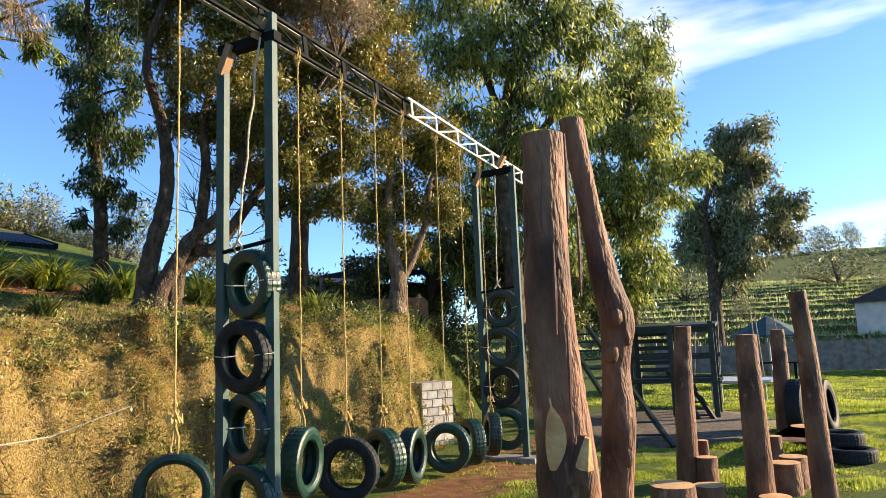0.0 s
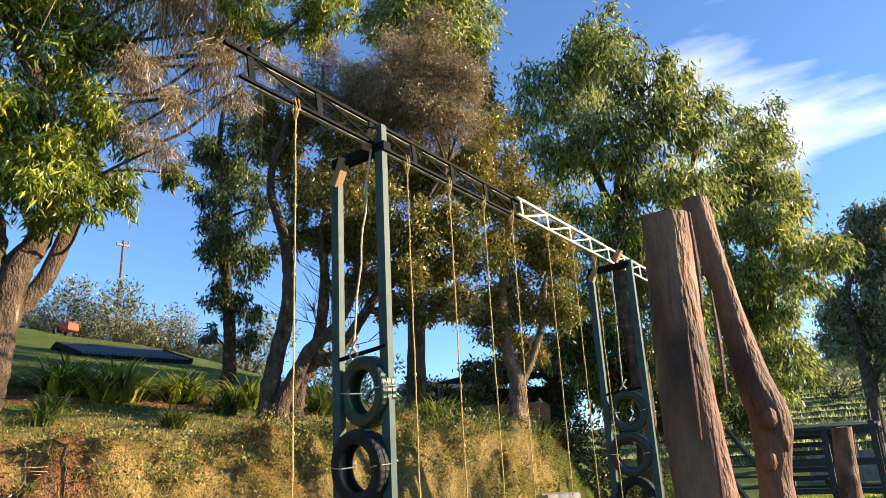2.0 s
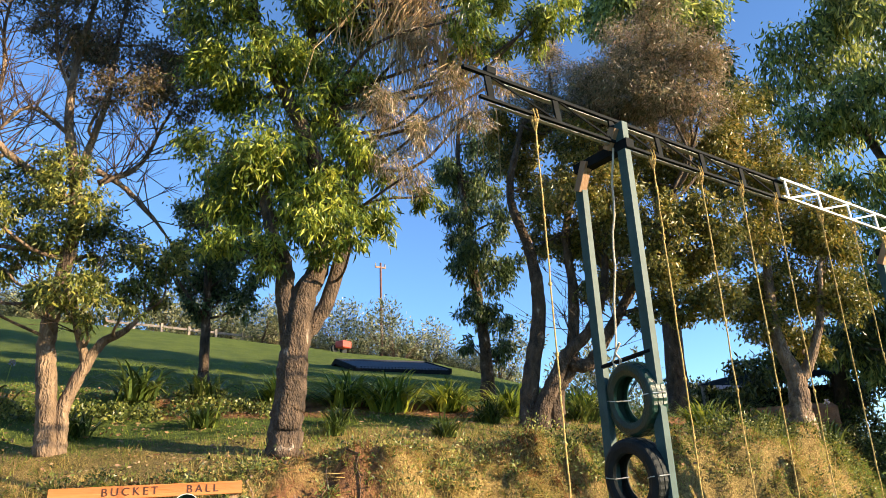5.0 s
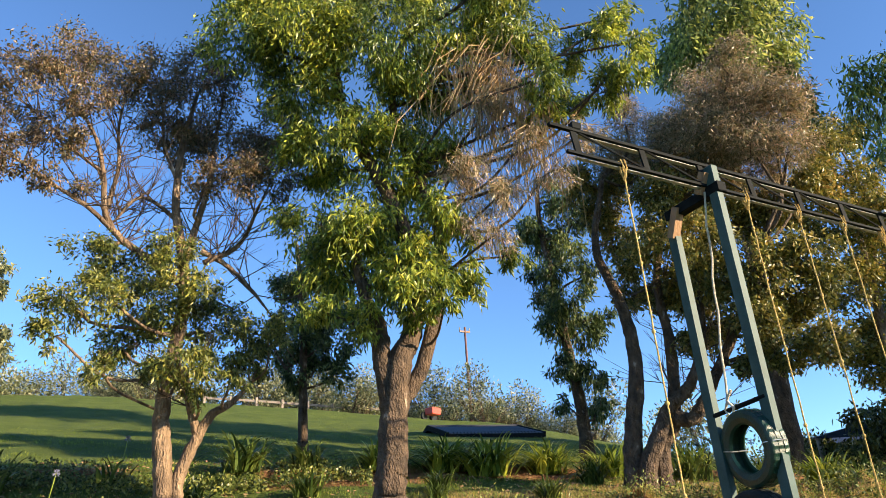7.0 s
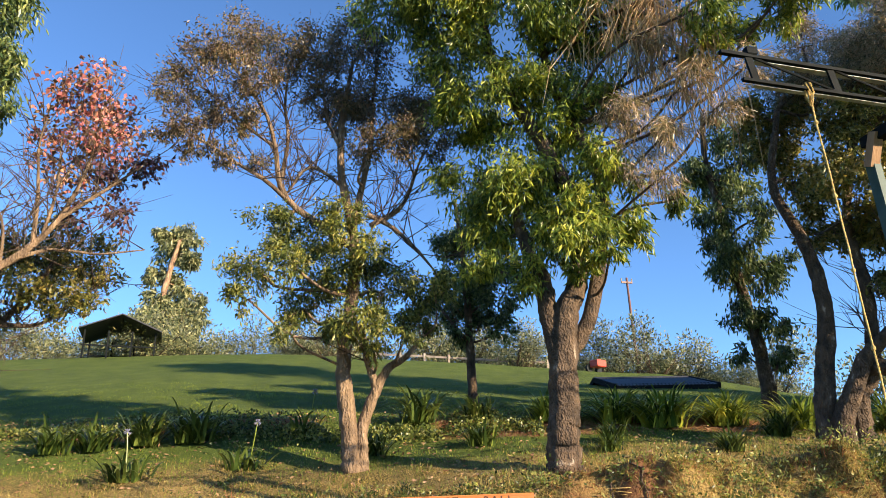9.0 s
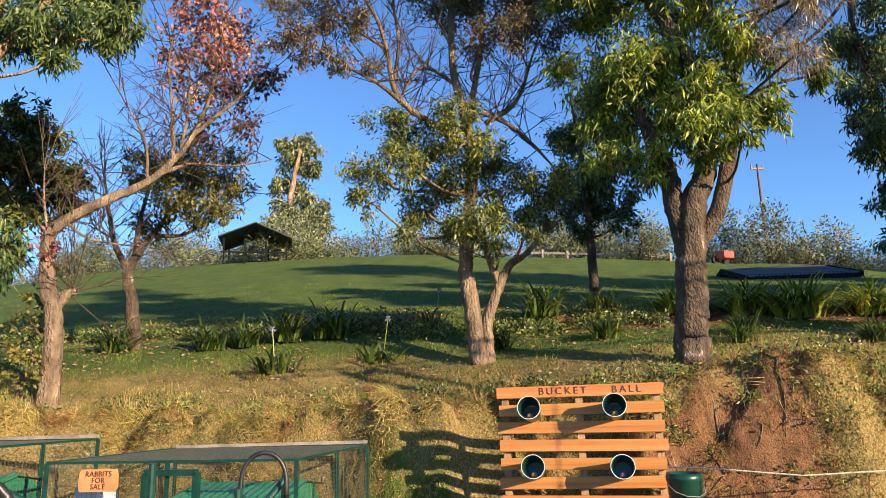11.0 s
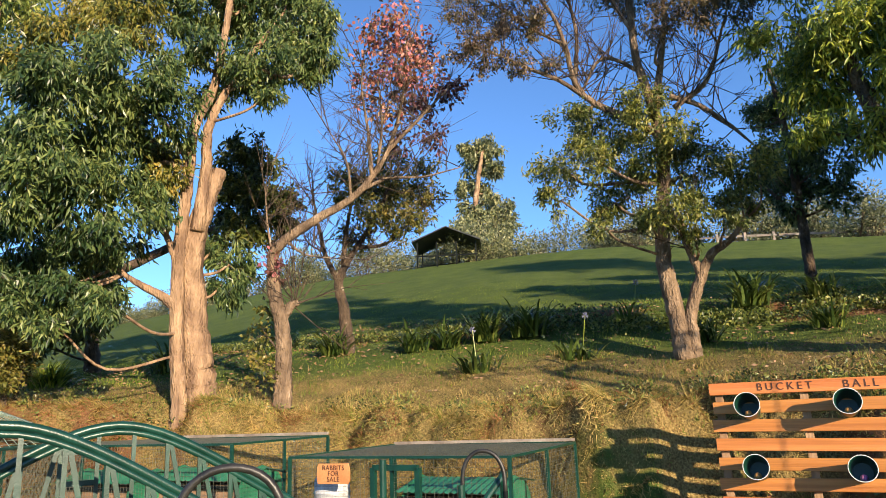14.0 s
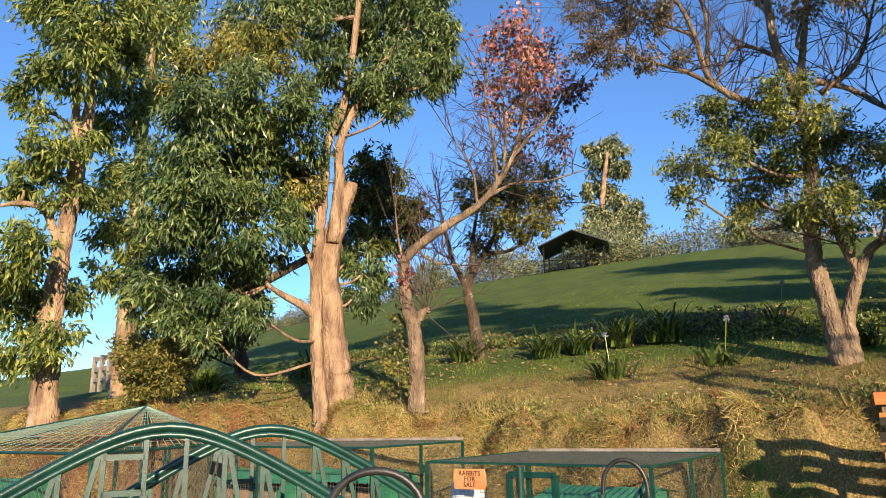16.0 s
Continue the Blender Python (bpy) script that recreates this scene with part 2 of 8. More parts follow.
BALL_A = mat("orange_ball", (0.5, 0.2, 0.05), (0.6, 0.3, 0.1), rough=0.5, bump=0.1)
BALL_B = mat("purple_ball", (0.3, 0.06, 0.2), (0.5, 0.2, 0.3), rough=0.5, bump=0.1)
DARKGLASS = mat("dark_glazing", (0.02, 0.025, 0.03), (0.04, 0.05, 0.055), rough=0.12, bump=0)
RED_PAINT = mat("red_paint", (0.45, 0.05, 0.03), (0.55, 0.08, 0.05), rough=0.5, bump=0.1)
BLUE_CLOTH = mat("faded_blue_canvas", (0.025, 0.07, 0.08), (0.04, 0.1, 0.11), rough=0.8, bump=0.2)
GRAVEL = mat("grey_gravel", (0.085, 0.065, 0.045), (0.17, 0.135, 0.1), scale=12, fine=90, rough=0.95, bump=0.9)
PETAL = mat("pale_lilac_petal", (0.26, 0.26, 0.38), (0.42, 0.42, 0.52), rough=0.6, bump=0, leaf=0.3)


# ---- mesh builders ----
class Mesh:
    """Gathers rings, tubes, boxes and loose faces into one mesh."""

    def __init__(self):
        self.v, self.f = [], []

    def add(self, v, f):
        o = len(self.v)
        self.v += [tuple(p) for p in v]
        self.f += [tuple(i + o for i in q) for q in f]
        return self

    def box(self, c, s, m=None, bevel=0.0):
        x, y, z = (k / 2 for k in s)
        b = min(bevel, x * 0.9, y * 0.9, z * 0.9)
        if b <= 0:
            v = [Vector((i * x, j * y, k * z)) for k in (-1, 1) for i, j in ((-1, -1), (1, -1), (1, 1), (-1, 1))]
            f = [(3, 2, 1, 0), (4, 5, 6, 7), (0, 1, 5, 4), (1, 2, 6, 5), (2, 3, 7, 6), (3, 0, 4, 7)]
        else:
            v = []
            for k, d in ((-z, b), (-z + b, 0), (z - b, 0), (z, b)):
                for i, j in ((-1, -1), (1, -1), (1, 1), (-1, 1)):
                    v.append(Vector((i * (x - d), j * (y - d), k)))
            f = [(3, 2, 1, 0), (12, 13, 14, 15)]
            for r in range(3):
                for i in range(4):
                    j = (i + 1) % 4
                    f.append((r * 4 + i, r * 4 + j, r * 4 + 4 + j, r * 4 + 4 + i))
        m = m or Matrix.Identity(4)
        return self.add([m @ p + Vector(c) for p in v], f)

    def tube(self, pts, radii, sides=8, close=True):
        pts = [Vector(p) for p in pts]
        if not hasattr(radii, "__len__"):
            radii = [radii] * len(pts)
        v, f, up = [], [], None
        for i, p in enumerate(pts):
            t = (pts[min(i + 1, len(pts) - 1)] - pts[max(i - 1, 0)]).normalized()
            if up is None:
                up = Vector((1, 0, 0)) if abs(t.x) < 0.8 else Vector((0, 1, 0))
            up = (up - t * up.dot(t)).normalized()
            side = t.cross(up)
            for k in range(sides):
                a = 2 * math.pi * k / sides
                v.append(p + (up * math.cos(a) + side * math.sin(a)) * radii[i])
        for i in range(len(pts) - 1):
            for k in range(sides):
                j = (k + 1) % sides
                f.append((i * sides + k, i * sides + j, (i + 1) * sides + j, (i + 1) * sides + k))
        if close:
            f.append(tuple(reversed(range(sides))))
            f.append(tuple(range((len(pts) - 1) * sides, len(pts) * sides)))
        return self.add(v, f)

    def bar(self, a, b, w, h, up=(0, 0, 1)):
        """A rectangular bar from a to b, w across and h along up."""
        a, b = Vector(a), Vector(b)
        t = (b - a).normalized()
        u = Vector(up)
        u = (u - t * u.dot(t)).normalized()
        s = t.cross(u)
        v = [p + s * (i * w / 2) + u * (j * h / 2) for p in (a, b) for i, j in ((-1, -1), (1, -1), (1, 1), (-1, 1))]
        return self.add(v, [(3, 2, 1, 0), (4, 5, 6, 7), (0, 1, 5, 4), (1, 2, 6, 5), (2, 3, 7, 6), (3, 0, 4, 7)])

    def spin(self, profile, m=None, steps=24, closed=False):
        """A turned body: profile of (radius, height) about z."""
        m = m or Matrix.Identity(4)
        v = [m @ Vector((r * math.cos(2 * math.pi * k / steps), r * math.sin(2 * math.pi * k / steps), z)) for k in range(steps) for r, z in profile]
        n, f = len(profile), []
        for k in range(steps):
            j = (k + 1) % steps
            for i in range(n if closed else n - 1):
                i2 = (i + 1) % n
                f.append((k * n + i, j * n + i, j * n + i2, k * n + i2))
        return self.add(v, f)

    def mesh(self, name, material, smooth=False):
        me = bpy.data.meshes.new(name)
        me.from_pydata(self.v, [], self.f)
        me.materials.append(material)
        if smooth:
            me.shade_smooth()
        me.update()
        return me


def thing(name, at, label, category, group="", kind=""):
    ob = new(name)
    ob.empty_display_size = 0.1
    ob.matrix_world = at if isinstance(at, Matrix) else pose(*at)
    return tagged(ob, label, category, group, kind)


def part(name, m, material, parent, label="", smooth=False, at=None):
    """A mesh object under a thing or part; m is a Mesh or mesh data, in the parent's own space."""
    ob = new(name, m.mesh(name, material, smooth) if isinstance(m, Mesh) else m)
    ob.parent = parent
    if at is not None:
        ob.matrix_basis = at
    return tagged(ob, label)


def solo(name, m, material, label, category, group="", kind="", smooth=False, at=None):
    ob = new(name, m.mesh(name, material, smooth) if isinstance(m, Mesh) else m)
    if at is not None:
        ob.matrix_world = at
    return tagged(ob, label, category, group, kind)


def catmull(p, n):
    """A smooth polyline through points of (x, y, z, r)."""
    p = np.array(p, float)
    q = np.vstack([2 * p[0] - p[1], p, 2 * p[-1] - p[-2]])
    out = []
    for i in range(1, len(q) - 2):
        for k in range(n):
            t = k / n
            out.append(0.5 * (2 * q[i] + (q[i + 1] - q[i - 1]) * t + (2 * q[i - 1] - 5 * q[i] + 4 * q[i + 1] - q[i + 2]) * t * t + (3 * q[i] - q[i - 1] - 3 * q[i + 1] + q[i + 2]) * t ** 3))
    out.append(q[-2])
    return np.array(out)


# ---- the ground: u runs along the bank, n goes uphill ----
def uv(x, y):
    return 0.3 * x + 0.954 * y, -0.954 * x + 0.3 * y


def xy(u, n):
    return 0.3 * u - 0.954 * n, 0.954 * u + 0.3 * n


def vnoise(x, y, seed=0):
    """Smooth value noise on arrays."""
    xi, yi = np.floor(x).astype(np.int64), np.floor(y).astype(np.int64)
    fx, fy = x - xi, y - yi
    fx, fy = fx * fx * (3 - 2 * fx), fy * fy * (3 - 2 * fy)

    def h(a, b):
        k = (a * 374761393 + b * 668265263 + seed * 974711) & 0x7FFFFFFF
        k = ((k ^ (k >> 13)) * 1274126177) & 0x7FFFFFFF
        return ((k ^ (k >> 16)) & 0xFFFF) / 65535.0

    return (h(xi, yi) * (1 - fx) + h(xi + 1, yi) * fx) * (1 - fy) + (h(xi, yi + 1) * (1 - fx) + h(xi + 1, yi + 1) * fx) * fy


def smooth(a, b, x):
    k = np.clip((x - a) / (b - a), 0, 1)
    return k * k * (3 - 2 * k)


def lines(u):
    """Foot and lip of the bank, and the lip's height, along u."""
    at = [-60, -14, -9, -7.5, -6, -4.5, -3, -1.2, 0.6, 2.5, 5, 7, 8.8, 10, 12, 18, 30, 80]
    foot = np.interp(u, at, [2, 2.2, 4.5, 5.7, 6.6, 6.9, 7.4, 7.3, 7.25, 7.2, 7.1, 7.5, 8.5, 9.4, 10.5, 15, 45, 120])
    lip = np.interp(u, at, [9, 3.4, 5.2, 6.2, 7.1, 7.7, 8.1, 7.9, 7.6, 8.2, 8.7, 8.95, 9.45, 10.3, 12.2, 18, 60, 150])
    top = np.interp(u, at, [0.9, 1.7, 1.7, 1.6, 1.54, 1.5, 1.52, 1.58, 1.72, 1.86, 2.0, 2.02, 2.04, 2.0, 1.8, 1.7, 1.0, 0.6])
    return foot, lip, top


def ground_z(x, y, rough=True):
    x, y = np.asarray(x, float), np.asarray(y, float)
    u, n = uv(x, y)
    foot, lip, top = lines(u)
    wob = (vnoise(u * 0.9, n * 0.9, 3) - 0.5) * 0.5 * smooth(4, 6.5, n) * (1 - smooth(10, 14, n))
    if rough:
        k0 = np.clip((n - foot) / (lip - foot), -0.5, 2)
        calm = 1 - 0.6 * smooth(0.3, 0.8, u) * (1 - smooth(2.6, 3.4, u))
        wob = wob + (vnoise(u * 1.15 + 5, k0 * 0.6, 31) - 0.5) * 0.8 * (1 - smooth(-0.8, 0.2, u)) * smooth(-6.2, -5.2, u) * smooth(4, 6.5, n) * (1 - smooth(8.6, 9.6, n))
        wob = wob + calm * ((vnoise(u * 1.9, k0 * 3.2, 7) - 0.5) * 0.34 + (vnoise(u * 5.5, k0 * 9, 8) - 0.5) * 0.2) * smooth(4, 6.5, n) * (1 - smooth(10, 14, n))
    k = np.clip((n + wob - foot) / (lip - foot), 0, 1)
    z = top * (0.25 * k + 0.75 * smooth(0, 1, k))
    m = np.maximum(n - lip, 0)
    n1 = np.maximum(12, lip + 3)
    bed = np.maximum(np.interp(u, [-60, -15, -5, 0, 4, 10, 16, 30], [3.0, 3.05, 3.05, 2.9, 2.7, 2.4, 1.9, 1.2]), top + 0.2)
    crest = np.interp(u, [-60, -40, -25, -10, 0, 4, 10, 16, 30], [7.2, 8.1, 9.0, 8.6, 7.6, 7.2, 6.6, 4.7, 1.9])
    z = z + np.clip((n - lip) / (n1 - lip), 0, 1) * (bed - top) + np.clip((n - n1) / 19, 0, 1) * (crest - bed) - 0.03 * np.clip(n - n1 - 19, 0, 30)
    z = z + 0.12 * (smooth(-0.25, -0.05, n - n1 + (vnoise(u * 1.1, n * 0.2, 9) - 0.5) * 0.7) - smooth(0.3, 2.5, n - n1)) * (1 - smooth(12, 16, u))
    far = np.maximum(y - 34, 0) * np.interp(x, [-60, -25, 40, 120], [0.0, 1, 1, 0.8])
    z = z + 0.135 * np.minimum(far, 140) + 0.03 * np.clip(far - 140, 0, 400)
    step = np.mod(y + 0.15 * x, 4.0) / 4.0
    z = z + 1.1 * smooth(36, 42, y) * (1 - smooth(74, 90, y)) * smooth(-30, -20, x) * (smooth(0.82, 1.0, step) - step)
    if rough:
        bank = smooth(0.02, 0.2, k) * (1 - smooth(0.9, 1.3, k + m * 0.3))
        z = z + bank * ((vnoise(u * 1.5, n * 1.5, 5) - 0.5) * 0.5 + (vnoise(u * 4.2, n * 4.2, 6) - 0.5) * 0.32 + (vnoise(u * 9.5, n * 9.5, 9) - 0.5) * 0.18)
        z = z + (vnoise(x * 0.35, y * 0.35, 1) - 0.5) * 0.12 * smooth(5, 12, np.hypot(x, y)) + (vnoise(x * 2.6, y * 2.6, 2) - 0.5) * 0.04
    return z


def gz(x, y):
    return float(ground_z(x, y))


def axis(stops):
    out = [stops[0][0]]
    for (a, step), (b, _) in zip(stops, stops[1:]):
        n = max(1, round((b - a) / step))
        out += [a + (b - a) * (i + 1) / n for i in range(n)]
    return np.array(out)


gu = axis([(-900, 60), (-120, 8), (-40, 1.5), (-12, 0.085), (12, 0.4), (34, 0.4), (84, 2.0), (110, 8), (900, 1)])
gn = axis([(-900, 60), (-60, 4), (-6, 0.6), (5, 0.065), (10.6, 0.12), (12.6, 0.3), (34, 1.5), (90, 20), (900, 1)])
GU, GN = np.meshgrid(gu, gn, indexing="ij")
GX, GY = xy(GU, GN)
GZ = ground_z(GX, GY)
nu, nn = GU.shape
idx = np.arange(nu * nn).reshape(nu, nn)
quads = np.stack([idx[:-1, :-1], idx[1:, :-1], idx[1:, 1:], idx[:-1, 1:]], -1).reshape(-1, 4)
gme = bpy.data.meshes.new("ground")
gme.from_pydata(np.stack([GX, GY, GZ], -1).reshape(-1, 3).tolist(), [], quads.tolist())
gme.shade_smooth()
g_foot, g_lip, g_top = lines(GU)
slope = np.hypot(*np.gradient(GZ)) * 0 + smooth(-0.25, 0.15, (GN - g_foot)) * (1 - smooth(0.8, 3.0, GN - g_lip)) * (1 - smooth(9, 13, GU))
dry = np.clip(slope * (0.75 + 0.5 * vnoise(GU * 0.8, GN * 0.8, 11)) - 0.35 * smooth(4.5, 7, GU) * vnoise(GU * 0.5, GN * 0.5, 12), 0, 1)
g_step = np.mod(GY + 0.15 * GX, 4.0) / 4.0
# lit step edges of the far terraces, painted as pale straw lines
terrace_lit = smooth(38, 43, GY) * (1 - smooth(76, 88, GY)) * smooth(-30, -20, GX) * smooth(0.66, 0.76, g_step) * (1 - smooth(0.94, 1.0, g_step))
# dry holds real dry grass plus those painted light lines
dry = np.maximum(dry, terrace_lit)
g_bed = np.maximum(12, g_lip + 3)
bed = smooth(-1.3, -0.7, GN - g_bed) * (1 - smooth(-0.1, 0.2, GN - g_bed)) * smooth(0.35, 0.6, vnoise(GU * 0.7, GN * 0.7, 14)) * smooth(-16, -12, GU) * (1 - smooth(14, 18, GU))
face = smooth(0.05, 0.3, (GN - g_foot)) * (1 - smooth(-0.2, 0.15, GN - g_lip)) * (1 - 0.8 * smooth(2.8, 4.2, GU)) * smooth(0.5, 0.72, vnoise(GU * 0.8, GN * 0.8, 15) * 0.5 + vnoise(GU * 2.6, GN * 2.6, 16) * 0.5 + 0.25 * (smooth(0.4, 0.9, GU) - smooth(1.7, 2.4, GU)))
path = (1 - smooth(0.3, 0.9, np.abs(GX + 3.75 + (vnoise(GY * 0.5, GY * 0, 17) - 0.5) * 0.5))) * smooth(2.5, 4, GY) * (1 - smooth(11, 13, GY))
worn = smooth(0.2, 0.7, GU) * (1 - smooth(1.7, 2.4, GU)) * smooth(-0.5, 0.0, GN - g_foot) * (1 - smooth(-0.15, 0.15, GN - g_lip)) * (0.6 + 0.5 * vnoise(GU * 2, GN * 2, 19))
yard = np.maximum(np.exp(-(((GX + 6.2) / 1.9) ** 2 + ((GY + 7.8) / 2.4) ** 2) ** 2), np.exp(-(((GX + 6.8) / 1.3) ** 2 + ((GY + 2.8) / 3.2) ** 2) ** 2)) * 0.95
edge = np.exp(-((GN - g_bed + 0.25 + (vnoise(GU * 0.9, GN * 0.3, 23) - 0.5) * 0.5) / 0.32) ** 2) * smooth(0.28, 0.45, vnoise(GU * 0.6 + 3, GN * 0.4, 24)) * smooth(-9, -5, GU) * (1 - smooth(10, 14, GU))
soil = np.clip(np.maximum.reduce([bed, edge, face * 0.95, path, worn, yard]), 0, 1)
for nm, arr in (("dry", dry), ("soil", soil)):
    at = gme.attributes.new(nm, "FLOAT", "POINT")
    at.data.foreach_set("value", arr.reshape(-1).astype(np.float32))


def ground_material():
    m = bpy.data.materials.new("grass_and_soil")
    m.use_nodes = True
    n, l = m.node_tree.nodes, m.node_tree.links
    p = n["Principled BSDF"]
    p.inputs["Roughness"].default_value = 0.95
    p.inputs["Specular IOR Level"].default_value = 0.15
    tc = n.new("ShaderNodeTexCoord")

    def noise(scale, detail=5):
        q = n.new("ShaderNodeTexNoise")
        q.inputs["Scale"].default_value, q.inputs["Detail"].default_value = scale, detail
        l.new(tc.outputs["Object"], q.inputs["Vector"])
        return q.outputs["Fac"]

    def ramp(fac, *stops):
        r = n.new("ShaderNodeValToRGB")
        e = r.color_ramp.elements
        while len(e) < len(stops):
            e.new(0.5)
        for q, (pos, col) in zip(e, stops):
            q.position, q.color = pos, (*col, 1)
        l.new(fac, r.inputs["Fac"])
        return r.outputs["Color"]

    def mix(fac, a, b):
        q = n.new("ShaderNodeMix")
        q.data_type = "RGBA"
        l.new(fac, q.inputs["Factor"]), l.new(a, q.inputs["A"]), l.new(b, q.inputs["B"])
        return q.outputs["Result"]

    def soft(name):
        q, r, s = n.new("ShaderNodeAttribute"), n.new("ShaderNodeMath"), n.new("ShaderNodeMapRange")
        q.attribute_name = name
        r.operation = "MULTIPLY_ADD"
        r.inputs[1].default_value = 0.7
        l.new(noise(9), r.inputs[0]), l.new(q.outputs["Fac"], r.inputs[2])
        s.inputs["From Min"].default_value, s.inputs["From Max"].default_value = 0.6, 1.05
        l.new(r.outputs[0], s.inputs["Value"])
        return s.outputs["Result"]

    lawn = mix(noise(30), ramp(noise(1.2), (0.35, (0.045, 0.085, 0.017)), (0.65, (0.105, 0.15, 0.03))), ramp(noise(70), (0.3, (0.025, 0.05, 0.012)), (0.7, (0.16, 0.2, 0.048))))
    straw = mix(noise(22), ramp(noise(2.2), (0.38, (0.12, 0.1, 0.034)), (0.6, (0.34, 0.235, 0.09))), ramp(noise(48), (0.38, (0.035, 0.026, 0.01)), (0.62, (0.42, 0.31, 0.12))))
    earth = ramp(noise(6), (0.3, (0.12, 0.058, 0.03)), (0.7, (0.3, 0.15, 0.075)))
    l.new(mix(soft("soil"), mix(soft("dry"), lawn, straw), earth), p.inputs["Base Color"])
    ad, bp = n.new("ShaderNodeMath"), n.new("ShaderNodeBump")
    l.new(noise(14), ad.inputs[0]), l.new(noise(70), ad.inputs[1])
    bp.inputs["Strength"].default_value, bp.inputs["Distance"].default_value = 0.9, 0.04
    l.new(ad.outputs[0], bp.inputs["Height"]), l.new(bp.outputs["Normal"], p.inputs["Normal"])
    return m


gme.materials.append(ground_material())
ground = tagged(new("ground", gme), "grassy ground with a dry bank and green hillside", "ground", kind="structure")


# ---- climbing frame with swings of tyres ----
TY0, TY1, TZ = 3.44, 11.8, 4.25


def truss_x(y):
    return -3.65 - 0.0442 * (y - TY0)


def tp(y, dz=0.0, dx=0.0):
    return (truss_x(y) + dx, y, TZ + dz)


frame_ob = thing("climbing_frame", (0, 0, 0), "tall green steel frame carrying a black and white lattice beam", "climbing frame")
for x, y, top, w in ((-3.655, 4.85, 4.41, 0.085), (-4.18, 4.85, 4.06, 0.085), (-3.59, 10.0, 4.2, 0.085), (-4.19, 10.0, 4.02, 0.085)):
    part("post", Mesh().box((x, y, (top - 0.3) / 2), (w, w * 0.75, top + 0.3), bevel=0.008), POST_PAINT, frame_ob)
for y, z in ((4.85, 4.2), (10.0, 4.14)):
    part("crossbeam", Mesh().box((-3.9, y + 0.01, z), (0.62, 0.09, 0.09), bevel=0.006), BLACK, frame_ob)
    part("brace", Mesh().bar((-4.18, y - 0.02, 3.98), (-4.06, y - 0.02, 4.22), 0.07, 0.08, (0, 1, 0)), TIMBER, frame_ob, "brown wooden corner brace")
    part("brace", Mesh().bar((-3.68, y - 0.04, 4.36), (-3.78, y - 0.04, 4.2), 0.07, 0.08, (0, 1, 0)), TIMBER, frame_ob, "brown wooden corner brace")
for y, z in ((4.85, 2.48), (10.0, 2.4)):
    part("crossbar", Mesh().tube([(-4.15, y - 0.02, z - 0.03), (-3.64, y - 0.02, z + 0.02)], 0.018, 8), BLACK, frame_ob)
for y0, y1, m in ((TY0 - 0.05, 7.45, BLACK), (7.3, TY1, WHITE)):
    side = 0.0 if m is BLACK else 0.05
    part("bottom_chord", Mesh().bar(tp(y0, 0, side), tp(y1, 0, side), 0.028, 0.022), m, frame_ob)
    part("top_chord", Mesh().bar(tp(y0 - (0.14 if m is BLACK else 0), 0.2, side), tp(y1, 0.2, side), 0.032, 0.026), m, frame_ob)
    if m is BLACK:
        # thin flanges, pale to paint the sky-lit edge of the black chords
        for h, w in ((0.18, 0.045), (-0.018, 0.035)):
            part("flange", Mesh().bar(tp(y0 + 0.1, h, -0.03), tp(y1, h, -0.03), w, 0.006), FLANGE_SHEEN, frame_ob, "steel flange coloured pale for the sky it reflects")
        stops = [3.5, 4.18, 4.82, 5.42, 6.06, 6.7, 7.32]
        part("end_knob", Mesh().box(tp(3.5, 0.24), (0.05, 0.08, 0.07), bevel=0.01), BLACK, frame_ob)
    else:
        stops = [7.42 + 0.66 * i for i in range(7)]
    for i, y in enumerate(stops):
        part("strut", Mesh().bar(tp(y, 0, side), tp(y - 0.03, 0.2, side), 0.016, 0.055 if m is BLACK else 0.03, (0, 1, 0)), m, frame_ob)
        if i + 1 < len(stops):
            y2 = stops[i + 1]
            a, b = (tp(y + 0.02, 0.19, side), tp(y2, 0.01, side)) if m is BLACK else (tp(y + 0.02, 0.01, side), tp(y2, 0.19, side))
            part("diagonal", Mesh().tube([a, b], 0.009 if m is BLACK else 0.012, 6), m, frame_ob)
part("footing", Mesh().box((-3.95, 9.98, -0.02), (1.1, 0.35, 0.14), bevel=0.02), MORTAR, frame_ob, "concrete footing slab")


def tyre_mesh(material, r=0.29, w=0.085, hole=0.6):
    """A road tyre about its own y axis, with lugs on the tread."""
    steps, prof = 72, []
    prof = [(0.60, -0.62), (0.64, -0.86), (0.78, -1.0), (0.9, -0.97), (0.965, -0.86), (0.99, -0.72), (1.0, -0.34), (0.975, -0.31), (0.975, -0.25), (1.0, -0.22), (1.0, 0.22), (0.975, 0.25), (0.975, 0.31), (1.0, 0.34), (0.99, 0.72), (0.965, 0.86), (0.9, 0.97), (0.78, 1.0), (0.64, 0.86), (0.60, 0.62), (0.66, 0.55), (0.86, 0.7), (0.9, 0.3), (0.9, -0.3), (0.86, -0.7), (0.66, -0.55)]
    v, f, n = [], [], len(prof)
    for k in range(steps):
        a = 2 * math.pi * k / steps
        for i, (q, h) in enumerate(prof):
            rr = r * (1 - (1 - q) * (1 - hole) / 0.4) - (0.0045 if k % 2 == 0 and i in (5, 6, 9, 10, 13, 14) else 0)
            v.append((rr * math.cos(a), h * w, rr * math.sin(a)))
        for i in range(n):
            j = (i + 1) % n
            k2 = (k + 1) % steps
            f.append((k * n + i, k2 * n + i, k2 * n + j, k * n + j))
    m = Mesh()
    m.add(v, f)
    return m.mesh("tyre", material)


TYRE_GREEN_MESH, TYRE_BLACK_MESH = tyre_mesh(TYRE), tyre_mesh(TYRE_DARK)
